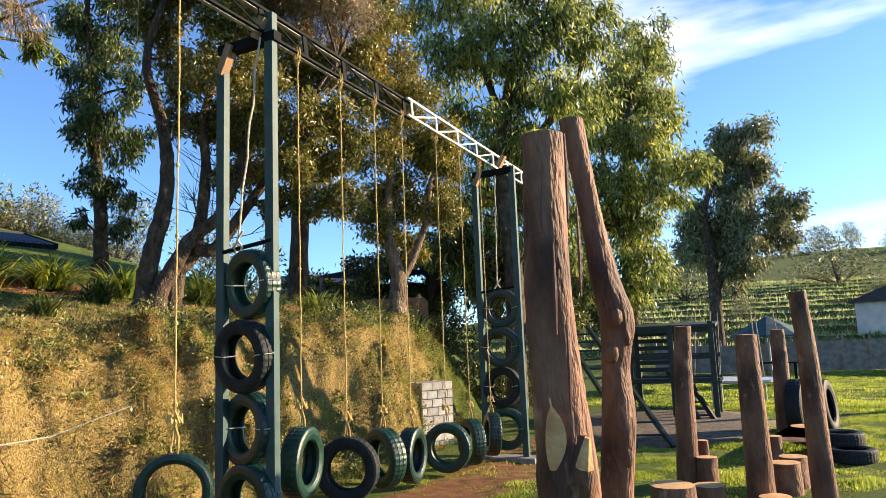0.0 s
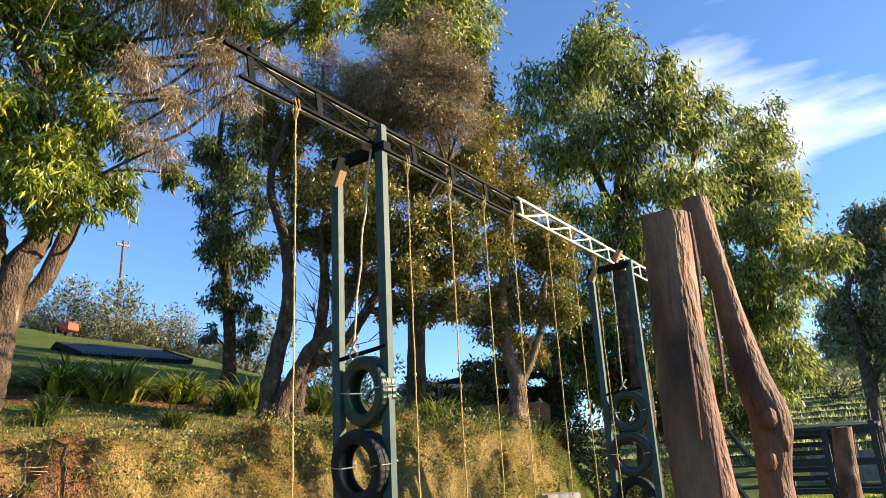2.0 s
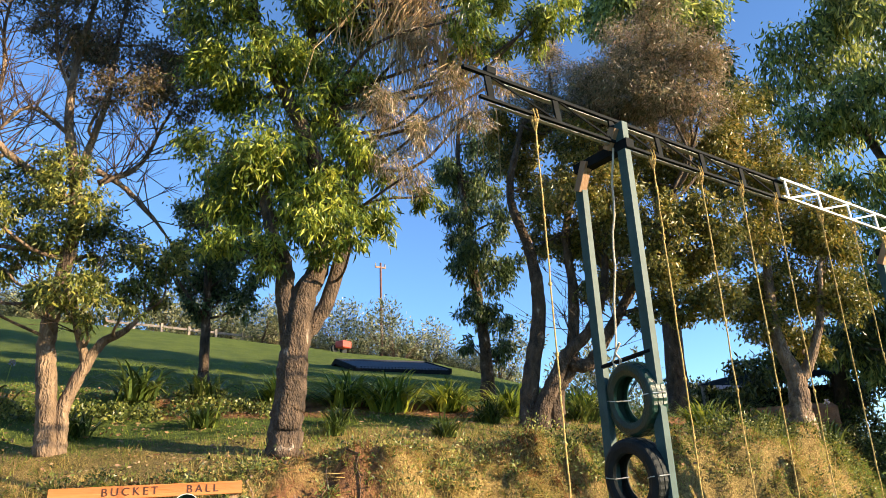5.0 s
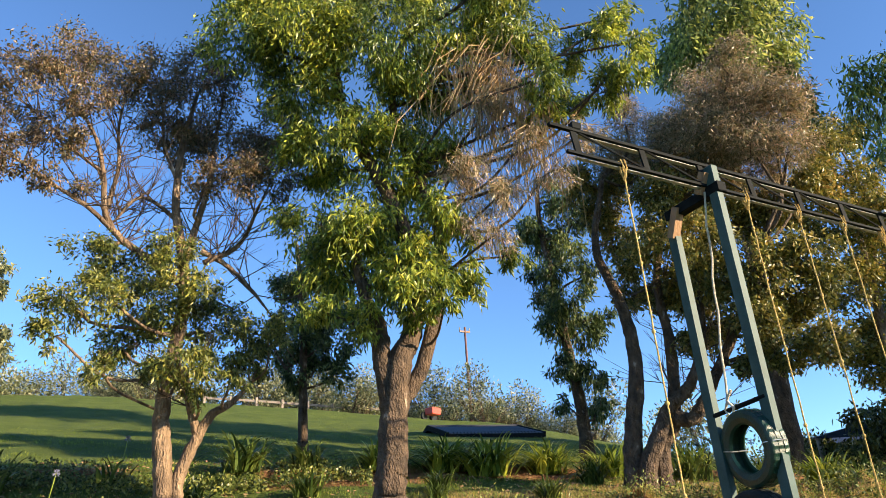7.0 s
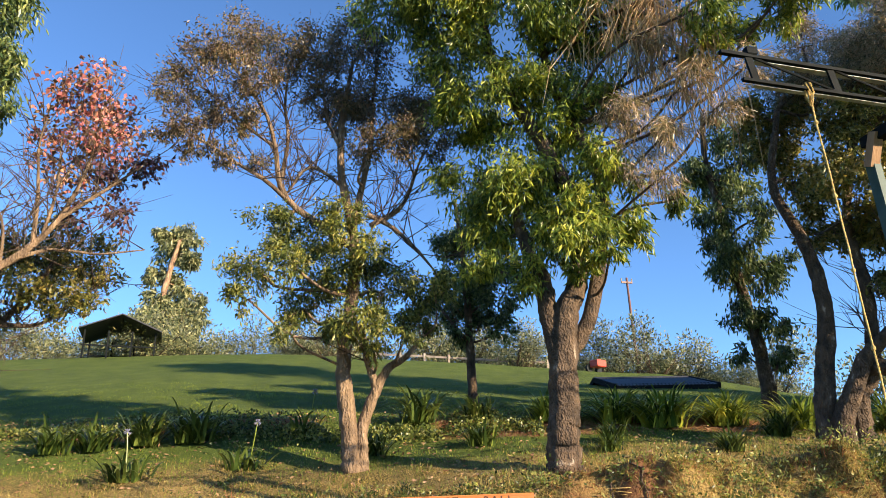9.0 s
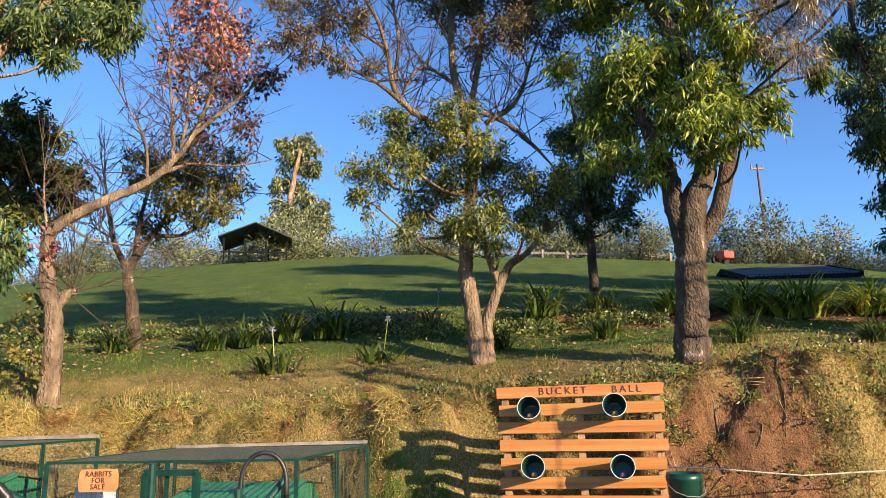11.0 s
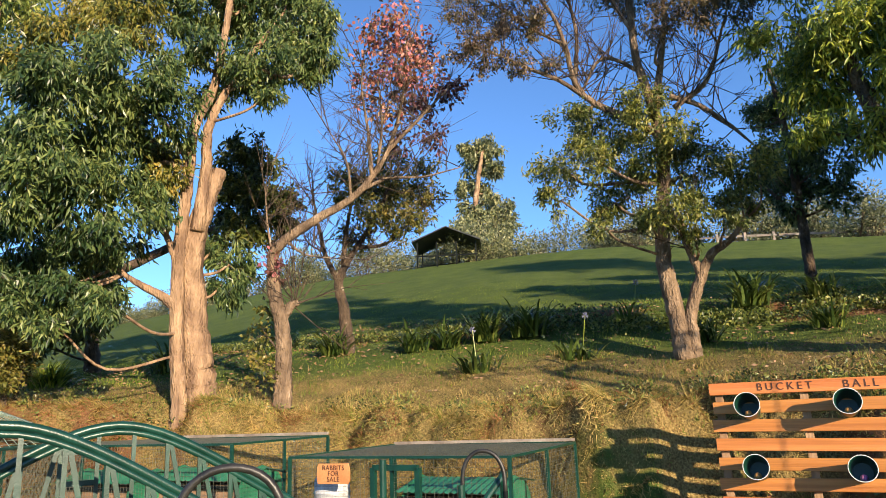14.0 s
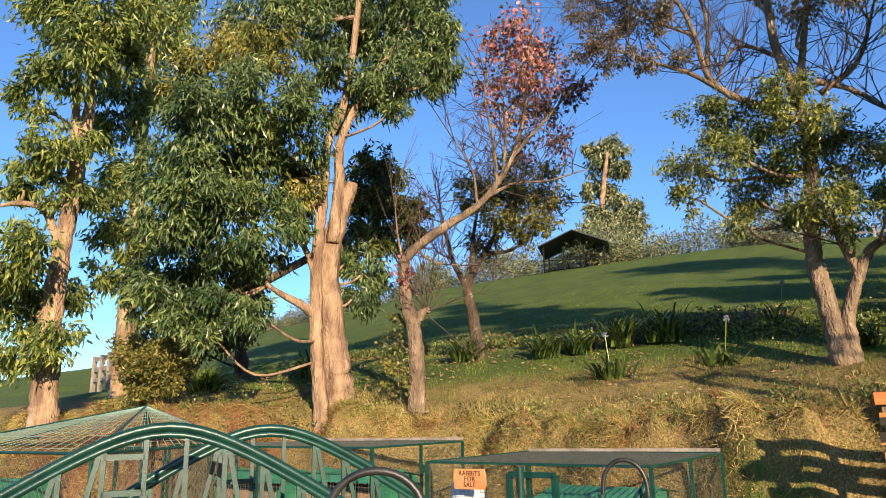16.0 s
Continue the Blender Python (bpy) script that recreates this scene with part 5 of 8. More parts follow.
tree("tall_gum_tree", "tall gum tree with an open pale green crown", "tree",
     [[(-4.69, 21.72, 2.25, 0.26), (-4.51, 21.76, 3.77, 0.22), (-4.46, 21.77, 5.36, 0.19), (-4.33, 21.8, 7.01, 0.15), (-4.13, 21.84, 8.72, 0.11), (-3.72, 21.91, 10.26, 0.05)],
      [(-4.44, 21.78, 5.03, 0.14), (-3.68, 21.92, 6.56, 0.1), (-3.31, 21.98, 7.84, 0.06)],
      [(-4.54, 21.75, 4.4, 0.12), (-5.0, 21.65, 6.1, 0.09), (-5.03, 21.64, 7.84, 0.05)]],
     [(0, [(-3.66, 21.82, 10.95, 0.73), (-3.78, 23.16, 10.71, 0.81), (-4.26, 21.22, 9.83, 0.81), (-3.64, 23.05, 9.48, 0.86), (-4.42, 22.66, 9.22, 0.96), (-5.23, 21.95, 9.24, 0.83), (-3.29, 21.81, 8.13, 0.7), (-3.81, 20.8, 7.34, 0.86), (-5.07, 22.47, 8.04, 0.87), (-3.15, 21.59, 7.03, 0.68), (-2.79, 22.55, 6.82, 0.64), (-3.72, 20.8, 6.18, 0.79), (-4.52, 20.48, 6.13, 0.78), (-5.1, 20.53, 6.42, 0.66), (-4.9, 22.63, 5.38, 0.82), (-3.66, 20.94, 5.1, 0.69), (-5.59, 22.75, 5.34, 0.76), (-4.35, 21.4, 4.18, 0.7), (-3.2, 22.23, 5.85, 0.59), (-5.24, 21.13, 3.81, 0.66)]),
      (0, [(-3.88, 21.75, 4.0, 0.64), (-3.45, 20.22, 3.24, 0.47), (-4.31, 20.99, 3.09, 0.59), (-5.87, 22.26, 2.83, 0.63), (-5.66, 19.97, 3.77, 0.63), (-6.02, 21.35, 5.23, 0.68), (-5.51, 20.47, 7.68, 0.67), (-2.24, 21.02, 6.22, 0.49)])],
     LEAF_TALL, BARK, 32000, (0.22, 0.027), droop=1.3, alt=LEAF_BROWN, seed=8)
tree("tall_gum_tree", "tall dark gum tree rising behind the spreading tree", "tree",
     [[(-10.16, 13.19, 2.72, 0.22), (-10.07, 13.25, 5.15, 0.177), (-9.97, 13.33, 7.94, 0.135), (-9.8, 13.46, 10.98, 0.092), (-9.43, 13.74, 13.56, 0.05)]],
     [(0, [(-8.9, 12.56, 12.04, 0.85), (-9.34, 12.21, 12.63, 0.87), (-8.99, 14.3, 13.21, 0.94), (-10.65, 12.81, 12.84, 0.54), (-8.57, 14.29, 11.79, 0.39), (-8.44, 14.38, 10.17, 0.37), (-8.97, 14.32, 12.19, 0.55), (-8.79, 12.91, 13.26, 1.19), (-8.36, 14.01, 10.62, 0.37)])],
     LEAF_TALL, BARK, 15000, (0.2, 0.029), droop=1.2, alt=LEAF_BROWN, seed=9)
tree("hazy_gum_tree", "distant gum tree with clumped crown, leaves paled for morning haze", "tree",
     [[(-4.27, 40.36, 1.64, 0.4), (-4.16, 40.37, 3.79, 0.325), (-4.18, 40.37, 5.92, 0.25), (-4.36, 40.35, 8.1, 0.175), (-3.44, 40.44, 10.5, 0.1)],
      [(-4.14, 40.37, 3.79, 0.2), (-2.96, 40.48, 6.42, 0.16), (-1.89, 40.54, 9.05, 0.12), (-2.46, 40.51, 11.93, 0.08)]],
     [(0, [(-3.32, 40.43, 11.9, 1.1), (-1.96, 40.8, 12.07, 1.24), (-1.48, 42.14, 10.87, 1.14), (-3.0, 41.41, 10.0, 1.38), (-4.48, 42.03, 10.99, 0.87), (-0.49, 39.21, 8.47, 0.86), (-0.06, 41.13, 8.0, 0.64), (-2.03, 41.17, 7.94, 1.61), (-3.48, 41.32, 7.83, 1.36), (-4.85, 40.72, 8.06, 1.09), (-4.16, 41.57, 6.35, 1.37), (-2.16, 39.82, 5.62, 1.18), (-1.03, 42.12, 6.72, 1.05), (-5.13, 39.91, 6.28, 0.75), (-3.13, 40.82, 4.8, 0.95)])],
     LEAF_FAR, BARK, 34000, (0.3, 0.045), droop=1.0, alt=LEAF_BROWN, seed=10)
tree("pale_gum_tree", "big gum tree with pale peeling double trunk", "tree",
     [[(-8.32, -5.0, 1.71, 0.1), (-8.29, -5.05, 2.37, 0.09), (-8.27, -5.08, 3.15, 0.085), (-8.27, -5.07, 3.96, 0.08), (-8.31, -5.02, 4.81, 0.072), (-8.33, -4.98, 5.55, 0.066), (-8.45, -4.79, 6.15, 0.06), (-8.51, -4.69, 6.9, 0.052), (-8.55, -4.62, 7.68, 0.045), (-8.58, -4.57, 8.38, 0.035)],
      [(-8.66, -4.93, 1.83, 0.22), (-8.62, -4.99, 2.47, 0.2), (-8.54, -5.03, 3.19, 0.175), (-8.48, -5.03, 3.83, 0.16), (-8.51, -4.89, 4.41, 0.13), (-8.6, -4.73, 4.98, 0.1)],
      [(-8.38, -4.9, 4.05, 0.09), (-8.43, -4.83, 4.9, 0.075), (-8.43, -4.82, 5.56, 0.062), (-8.59, -4.56, 6.34, 0.05), (-8.79, -4.18, 7.06, 0.036), (-8.91, -3.94, 7.5, 0.02)],
      [(-8.27, -5.07, 2.99, 0.07), (-8.16, -5.24, 3.15, 0.058), (-8.03, -5.43, 3.27, 0.045), (-7.87, -5.65, 3.46, 0.03), (-7.72, -5.84, 3.85, 0.02)],
      [(-8.25, -5.11, 3.63, 0.05), (-8.17, -5.22, 3.96, 0.04), (-8.08, -5.36, 4.28, 0.028)],
      [(-8.3, -5.03, 5.07, 0.05), (-8.06, -5.39, 5.66, 0.04), (-7.81, -5.72, 5.98, 0.03), (-7.65, -5.92, 6.4, 0.016)]],
     [(1, [(-7.69, -6.42, 7.23, 0.38), (-7.41, -5.7, 6.82, 0.41), (-7.54, -5.35, 6.76, 0.35), (-6.68, -5.89, 6.28, 0.32), (-8.61, -5.76, 5.37, 0.33), (-8.0, -5.08, 4.81, 0.24), (-6.64, -6.19, 5.75, 0.29)]),
      (0, [(-6.92, -5.27, 5.84, 0.58), (-6.5, -5.73, 5.6, 0.47), (-6.52, -6.03, 5.16, 0.42), (-7.14, -6.85, 4.99, 0.43), (-6.4, -6.1, 4.08, 0.38), (-6.48, -5.71, 4.44, 0.51), (-7.51, -5.9, 5.37, 0.65), (-7.5, -5.13, 5.61, 0.55), (-8.7, -6.03, 5.26, 0.55), (-6.99, -5.37, 4.21, 0.53), (-7.25, -6.32, 3.97, 0.49), (-7.36, -6.91, 3.78, 0.43), (-6.72, -6.52, 3.2, 0.32), (-8.2, -6.63, 3.87, 0.51), (-7.72, -5.6, 3.9, 0.37), (-7.57, -5.0, 4.23, 0.3), (-7.24, -5.97, 3.16, 0.36), (-6.94, -5.17, 2.91, 0.26), (-6.94, -6.33, 2.93, 0.24), (-6.92, -5.84, 2.68, 0.2)]),
      (0, [(-9.04, -5.25, 7.86, 0.56), (-9.34, -4.56, 7.95, 0.67), (-9.18, -3.82, 7.52, 0.62), (-8.72, -3.26, 6.67, 0.33), (-8.78, -3.89, 6.66, 0.5), (-8.51, -4.37, 6.45, 0.41), (-8.97, -3.3, 7.27, 0.3), (-8.08, -5.04, 6.73, 0.43), (-9.0, -5.26, 6.48, 0.31), (-8.79, -3.48, 6.39, 0.18), (-8.47, -3.88, 5.97, 0.18), (-8.32, -6.36, 8.06, 0.54), (-8.39, -5.42, 7.95, 0.51), (-9.35, -5.01, 9.11, 0.82), (-9.05, -3.8, 8.45, 0.66), (-9.17, -5.07, 3.98, 0.32), (-8.98, -4.71, 3.43, 0.29), (-9.01, -5.05, 3.51, 0.2), (-9.13, -4.7, 3.75, 0.27), (-8.27, -5.42, 8.64, 0.67)])],
     LEAF_GREEN, BARK_PALE, 88000, (0.13, 0.016), droop=1.2, alt=LEAF_GOLD, seed=11, spread=0.2)
tree("broken_tree", "broken trunk with one leaning limb and purple leaves", "tree",
     [[(-9.04, -3.91, 1.92, 0.12), (-9.04, -3.91, 2.36, 0.11), (-9.02, -3.93, 2.76, 0.1), (-8.99, -4.01, 3.12, 0.095), (-8.97, -4.05, 3.49, 0.085), (-8.97, -4.05, 3.78, 0.075), (-9.04, -3.91, 3.99, 0.07), (-9.22, -3.48, 4.32, 0.058), (-9.41, -3.01, 4.65, 0.05), (-9.52, -2.68, 5.08, 0.04), (-9.58, -2.46, 5.55, 0.03), (-9.63, -2.3, 6.23, 0.02), (-9.65, -2.22, 7.08, 0.01)],
      [(-9.03, -3.93, 2.88, 0.075), (-9.08, -3.82, 3.06, 0.062), (-9.11, -3.75, 3.09, 0.05)],
      [(-9.49, -2.76, 4.95, 0.03), (-9.48, -2.8, 5.62, 0.022), (-9.45, -2.89, 6.37, 0.014), (-9.46, -2.85, 6.94, 0.007)],
      [(-9.56, -2.55, 5.34, 0.03), (-9.66, -2.16, 5.76, 0.024), (-9.74, -1.86, 6.09, 0.016), (-9.8, -1.55, 6.43, 0.008)],
      [(-9.43, -2.93, 4.74, 0.03), (-9.56, -2.52, 4.93, 0.022), (-9.69, -2.04, 4.94, 0.016), (-9.81, -1.48, 5.07, 0.008)],
      [(-9.04, -3.91, 3.99, 0.022), (-9.16, -3.65, 3.78, 0.014), (-9.34, -3.19, 3.72, 0.006)],
      [(-8.97, -4.05, 3.74, 0.02), (-8.93, -4.13, 4.16, 0.014), (-8.91, -4.17, 4.68, 0.006)],
      [(-9.39, -3.05, 4.64, 0.022), (-9.37, -3.11, 5.19, 0.016), (-9.28, -3.34, 5.65, 0.008)],
      [(-9.52, -2.68, 5.08, 0.022), (-9.54, -2.61, 5.79, 0.016), (-9.52, -2.66, 6.54, 0.007)]],
     [(0, [(-9.31, -2.23, 7.4, 0.32), (-9.32, -2.52, 7.17, 0.35), (-9.96, -2.2, 7.33, 0.37), (-9.82, -2.78, 7.05, 0.33), (-9.77, -3.0, 6.53, 0.29), (-9.49, -2.31, 6.64, 0.36), (-9.83, -2.02, 6.73, 0.34), (-9.8, -2.58, 6.12, 0.26)]),
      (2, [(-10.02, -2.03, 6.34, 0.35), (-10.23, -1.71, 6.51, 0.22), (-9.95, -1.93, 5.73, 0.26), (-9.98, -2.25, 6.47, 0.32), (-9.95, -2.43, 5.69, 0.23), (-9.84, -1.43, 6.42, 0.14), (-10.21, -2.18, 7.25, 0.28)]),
      (1, [(-9.07, -4.25, 2.7, 0.21), (-8.77, -4.06, 2.16, 0.21), (-9.04, -4.33, 2.38, 0.17), (-9.12, -4.16, 3.03, 0.16)]),
      (0, [(-9.0, -4.07, 3.71, 0.16), (-8.91, -3.97, 3.47, 0.11)])],
     LEAF_RED, BARK_MID, 4200, (0.085, 0.026), droop=0.6, alt=LEAF_OLIVE, seed=12, bare=160, third=LEAF_RED_SHADE)
tree("small_tree", "small grey-green tree with a thin spreading crown on the lawn", "tree",
     [[(-11.91, -4.04, 2.83, 0.12), (-11.88, -4.1, 3.36, 0.1), (-11.85, -4.18, 3.88, 0.08), (-11.94, -3.95, 4.4, 0.06), (-12.05, -3.63, 4.93, 0.045), (-12.13, -3.35, 5.57, 0.03), (-12.17, -3.23, 6.13, 0.014)],
      [(-11.86, -4.16, 3.83, 0.06), (-11.77, -4.39, 4.31, 0.045), (-11.72, -4.52, 4.85, 0.032), (-11.68, -4.61, 5.4, 0.018), (-11.64, -4.7, 5.85, 0.008)],
      [(-11.88, -4.1, 4.09, 0.05), (-11.89, -4.07, 4.73, 0.036), (-11.93, -3.96, 5.38, 0.024), (-11.96, -3.9, 5.94, 0.01)],
      [(-11.97, -3.86, 4.51, 0.04), (-12.14, -3.35, 4.59, 0.028), (-12.25, -2.93, 5.0, 0.018), (-12.35, -2.55, 5.41, 0.008)],
      [(-11.75, -4.43, 4.42, 0.02), (-11.63, -4.72, 4.64, 0.013), (-11.57, -4.85, 5.19, 0.006)]],
     [(0, [(-12.52, -3.98, 6.13, 0.46), (-11.64, -3.18, 5.94, 0.38), (-12.84, -3.27, 5.94, 0.46), (-12.52, -2.84, 5.59, 0.38), (-11.47, -3.43, 5.02, 0.41), (-11.75, -3.0, 4.88, 0.39), (-12.07, -4.15, 5.73, 0.34), (-12.44, -2.59, 6.11, 0.25), (-12.27, -4.05, 4.81, 0.29), (-12.71, -3.53, 5.7, 0.39), (-11.91, -2.68, 4.93, 0.26)])],
     LEAF_OLIVE, BARK, 8000, (0.1, 0.018), droop=0.6, alt=LEAF_BROWN, seed=13, bare=120)
tree("dark_tree", "dark-leaved tree beyond the pale gum", "tree",
     [[(-11.75, -9.12, 2.57, 0.13), (-11.72, -9.15, 3.26, 0.103), (-11.72, -9.15, 4.2, 0.077), (-11.77, -9.1, 5.3, 0.05)],
      [(-11.72, -9.15, 4.2, 0.1), (-12.61, -7.95, 5.1, 0.08), (-13.23, -6.9, 5.75, 0.06), (-13.41, -6.57, 6.54, 0.04)]],
     [(0, [(-9.7, -8.89, 3.87, 0.58), (-10.77, -10.16, 3.46, 0.45), (-10.38, -8.15, 3.28, 0.38), (-11.74, -8.94, 4.12, 0.5), (-9.98, -8.89, 2.98, 0.34), (-11.23, -9.36, 3.68, 0.47), (-10.5, -10.08, 3.87, 0.42)]),
      (0, [(-12.35, -6.55, 6.29, 0.51), (-12.19, -6.01, 5.86, 0.47), (-12.62, -6.03, 5.25, 0.43), (-11.7, -6.04, 6.61, 0.38), (-12.08, -6.53, 5.6, 0.41), (-12.15, -5.51, 5.66, 0.37), (-12.59, -6.14, 6.61, 0.35), (-12.69, -5.61, 5.45, 0.29), (-12.0, -6.16, 5.12, 0.33), (-11.93, -6.44, 4.9, 0.33)])],
     LEAF_DARK, BARK, 17000, (0.14, 0.026), droop=0.7, alt=LEAF_BROWN, seed=14)
tree("gum_tree", "gum tree with a split pale trunk and clumped leaves", "tree",
     [[(-7.5, -9.26, 1.84, 0.2), (-7.47, -9.28, 2.54, 0.18), (-7.47, -9.28, 3.3, 0.16), (-7.5, -9.26, 4.19, 0.14), (-7.54, -9.23, 4.83, 0.125), (-7.59, -9.19, 5.7, 0.11), (-7.64, -9.14, 6.59, 0.09), (-7.63, -9.15, 7.51, 0.06)],
      [(-7.52, -9.24, 4.55, 0.09), (-7.53, -9.23, 5.49, 0.075), (-7.49, -9.26, 6.66, 0.055), (-7.45, -9.29, 7.66, 0.03)],
      [(-7.47, -9.28, 4.28, 0.07), (-7.28, -9.42, 4.84, 0.055), (-7.02, -9.61, 4.93, 0.04), (-6.79, -9.77, 4.85, 0.025)]],
     [(0, [(-7.15, -8.56, 7.63, 0.55), (-6.94, -8.74, 7.17, 0.5), (-7.9, -8.97, 7.76, 0.53), (-8.03, -8.67, 8.45, 0.56), (-7.32, -9.9, 8.38, 0.51), (-6.98, -9.7, 6.63, 0.35), (-6.91, -8.94, 5.88, 0.38), (-6.91, -9.33, 5.63, 0.31), (-7.09, -9.9, 5.36, 0.32), (-7.36, -9.28, 5.26, 0.39), (-6.62, -8.93, 4.14, 0.45), (-7.32, -9.86, 3.37, 0.51), (-7.75, -9.52, 3.63, 0.42), (-7.07, -8.73, 2.8, 0.38), (-7.19, -9.44, 2.69, 0.4), (-7.52, -8.9, 6.01, 0.3), (-8.0, -9.24, 5.4, 0.39), (-6.79, -9.33, 3.8, 0.39), (-7.14, -8.93, 8.65, 0.75), (-6.89, -9.55, 7.14, 0.31)])],
     LEAF_TALL, BARK_PALE, 20000, (0.15, 0.022), droop=1.1, alt=LEAF_BROWN, seed=15)
tree("gum_tree", "slim tall gum tree with pale upper stem", "tree",
     [[(-9.63, -10.07, 1.97, 0.2), (-9.63, -10.07, 2.92, 0.18), (-9.63, -10.07, 4.07, 0.155), (-9.64, -10.06, 5.27, 0.13), (-9.63, -10.07, 6.53, 0.115), (-9.62, -10.08, 7.6, 0.1), (-9.66, -10.05, 8.84, 0.07), (-9.66, -10.04, 9.87, 0.04)]],
     [(0, [(-9.95, -10.4, 9.8, 0.66), (-8.97, -9.88, 7.63, 0.56), (-8.86, -10.0, 6.98, 0.46), (-9.57, -10.19, 6.41, 0.47), (-9.62, -10.56, 5.33, 0.47), (-9.27, -10.28, 4.35, 0.36), (-9.6, -9.85, 5.24, 0.45), (-10.11, -10.07, 9.6, 0.65), (-9.96, -10.08, 8.36, 0.6), (-9.19, -9.63, 4.58, 0.35), (-9.99, -10.22, 10.79, 0.81), (-8.92, -10.08, 5.96, 0.38)])],
     LEAF_TALL, BARK_PALE, 14000, (0.17, 0.0245), droop=1.1, alt=LEAF_BROWN, seed=16)
tree("bush", "twiggy brown-green bush on the bank lip", "bush",
     [[(-7.71, -7.06, 1.82, 0.03), (-7.68, -7.08, 2.05, 0.022), (-7.63, -7.14, 2.44, 0.015)],
      [(-7.72, -7.05, 1.82, 0.03), (-7.79, -6.97, 2.05, 0.022), (-7.81, -6.95, 2.44, 0.015)],
      [(-7.69, -7.08, 1.82, 0.03), (-7.54, -7.23, 2.13, 0.022), (-7.44, -7.32, 2.51, 0.015)]],
     [(0, [(-7.31, -7.03, 2.41, 0.35), (-7.68, -7.0, 2.59, 0.3), (-7.48, -7.54, 2.69, 0.26), (-7.51, -6.91, 2.23, 0.27), (-7.43, -7.33, 2.17, 0.27), (-7.99, -7.11, 2.3, 0.19)])],
     LEAF_OLIVE, BARK, 9687, (0.07, 0.0145), droop=0.3, alt=LEAF_BROWN, seed=17)
tree("far_gum_tree", "pale slender gum tree on the crest", "tree",
     [[(-44.4, -7.44, 10.86, 0.17), (-44.45, -7.18, 13.46, 0.16), (-44.5, -6.84, 16.13, 0.17), (-44.57, -6.42, 18.45, 0.1)]],
     [(0, [(-45.63, -6.18, 19.1, 1.0), (-45.53, -7.1, 18.29, 0.92), (-44.4, -5.58, 17.06, 0.59), (-45.22, -7.63, 16.46, 0.76), (-45.41, -6.22, 15.71, 0.83), (-44.91, -5.5, 14.69, 0.81), (-43.5, -7.12, 13.78, 0.93), (-44.9, -6.14, 13.44, 0.95), (-45.76, -4.97, 13.88, 0.6), (-43.83, -7.99, 12.66, 0.86), (-44.9, -6.61, 11.98, 0.88), (-45.34, -7.64, 19.26, 0.54), (-44.96, -5.35, 12.23, 0.73)])],
     LEAF_FAR, BARK_PALE, 11600, (0.4, 0.065), droop=1.0, alt=LEAF_BROWN, seed=18)
# the thicket's deep shade is put into its dark leaf colour
tree("dark_thicket", "trees crowding behind the frame, leaf colour darkened for shade", "tree",
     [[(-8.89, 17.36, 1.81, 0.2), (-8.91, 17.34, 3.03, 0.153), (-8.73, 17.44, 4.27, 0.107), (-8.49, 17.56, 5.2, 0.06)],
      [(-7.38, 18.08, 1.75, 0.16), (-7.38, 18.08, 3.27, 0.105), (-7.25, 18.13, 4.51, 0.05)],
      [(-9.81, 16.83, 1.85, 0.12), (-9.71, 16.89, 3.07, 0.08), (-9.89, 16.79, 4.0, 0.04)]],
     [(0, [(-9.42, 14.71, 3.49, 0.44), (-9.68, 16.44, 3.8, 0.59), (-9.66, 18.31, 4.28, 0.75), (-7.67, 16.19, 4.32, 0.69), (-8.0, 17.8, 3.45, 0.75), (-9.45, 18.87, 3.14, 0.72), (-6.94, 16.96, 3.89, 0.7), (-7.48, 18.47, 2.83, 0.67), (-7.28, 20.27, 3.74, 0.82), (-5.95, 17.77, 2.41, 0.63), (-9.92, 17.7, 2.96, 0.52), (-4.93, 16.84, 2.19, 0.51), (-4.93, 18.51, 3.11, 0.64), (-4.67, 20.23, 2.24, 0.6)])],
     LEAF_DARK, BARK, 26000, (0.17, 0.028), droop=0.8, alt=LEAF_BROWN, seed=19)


# ---- rabbit cages ----
def cage(name, corner, away, along, depth, width, height, label, pitch=0.04, skip=()):
    """A timber-and-steel run: corner is its front right foot, away points to the back, along to the left."""
    c, a, l = Vector(corner), Vector((*away, 0)).normalized(), Vector((*along, 0)).normalized()
    root = thing(name, (c.x, c.y, c.z), label, "animal cage", "rabbit cages")
    up = Vector((0, 0, height))
    zero = Vector((0, 0, 0))
    for p in (zero, l * width * 0.5, l * width, a * depth, a * depth + l * width, a * depth * 0.5):
        part("post", Mesh().bar(p + Vector((0, 0, -0.15)), p + up, 0.026, 0.026, l), GREEN_PAINT, root)
    for p, q in ((zero, l * width), (a * depth, a * depth + l * width), (zero, a * depth), (l * width, l * width + a * depth)):
        for h in (height, 0.06):
            part("rail", Mesh().bar(p + Vector((0, 0, h)), q + Vector((0, 0, h)), 0.02, 0.02), GREEN_PAINT if h > 0.5 else GREYWOOD, root)
    part("rear_board", Mesh().bar(a * depth + Vector((0, 0, height + 0.03)), a * depth + l * width + Vector((0, 0, height + 0.015)), 0.03, 0.03), GREYWOOD, root, "grey weathered top board")
    for o, p, q in ((zero, l * width, up), (zero, a * depth, up), (a * depth, l * width, up), (l * width, a * depth, up), (up, l * width, a * depth)):
        m = Mesh()
        n1, n2 = int(p.length / pitch), int(q.length / pitch)
        for i in range(n1 + 1):
            s = o + p * (i / n1)
            m.tube([s, s + q], 0.0013, 3, False)
        for i in range(n2 + 1):
            s = o + q * (i / n2)
            m.tube([s, s + p], 0.0013, 3, False)
        part("wire_mesh", m, MESHWIRE, root, "fine welded wire mesh")
    return root, a, l


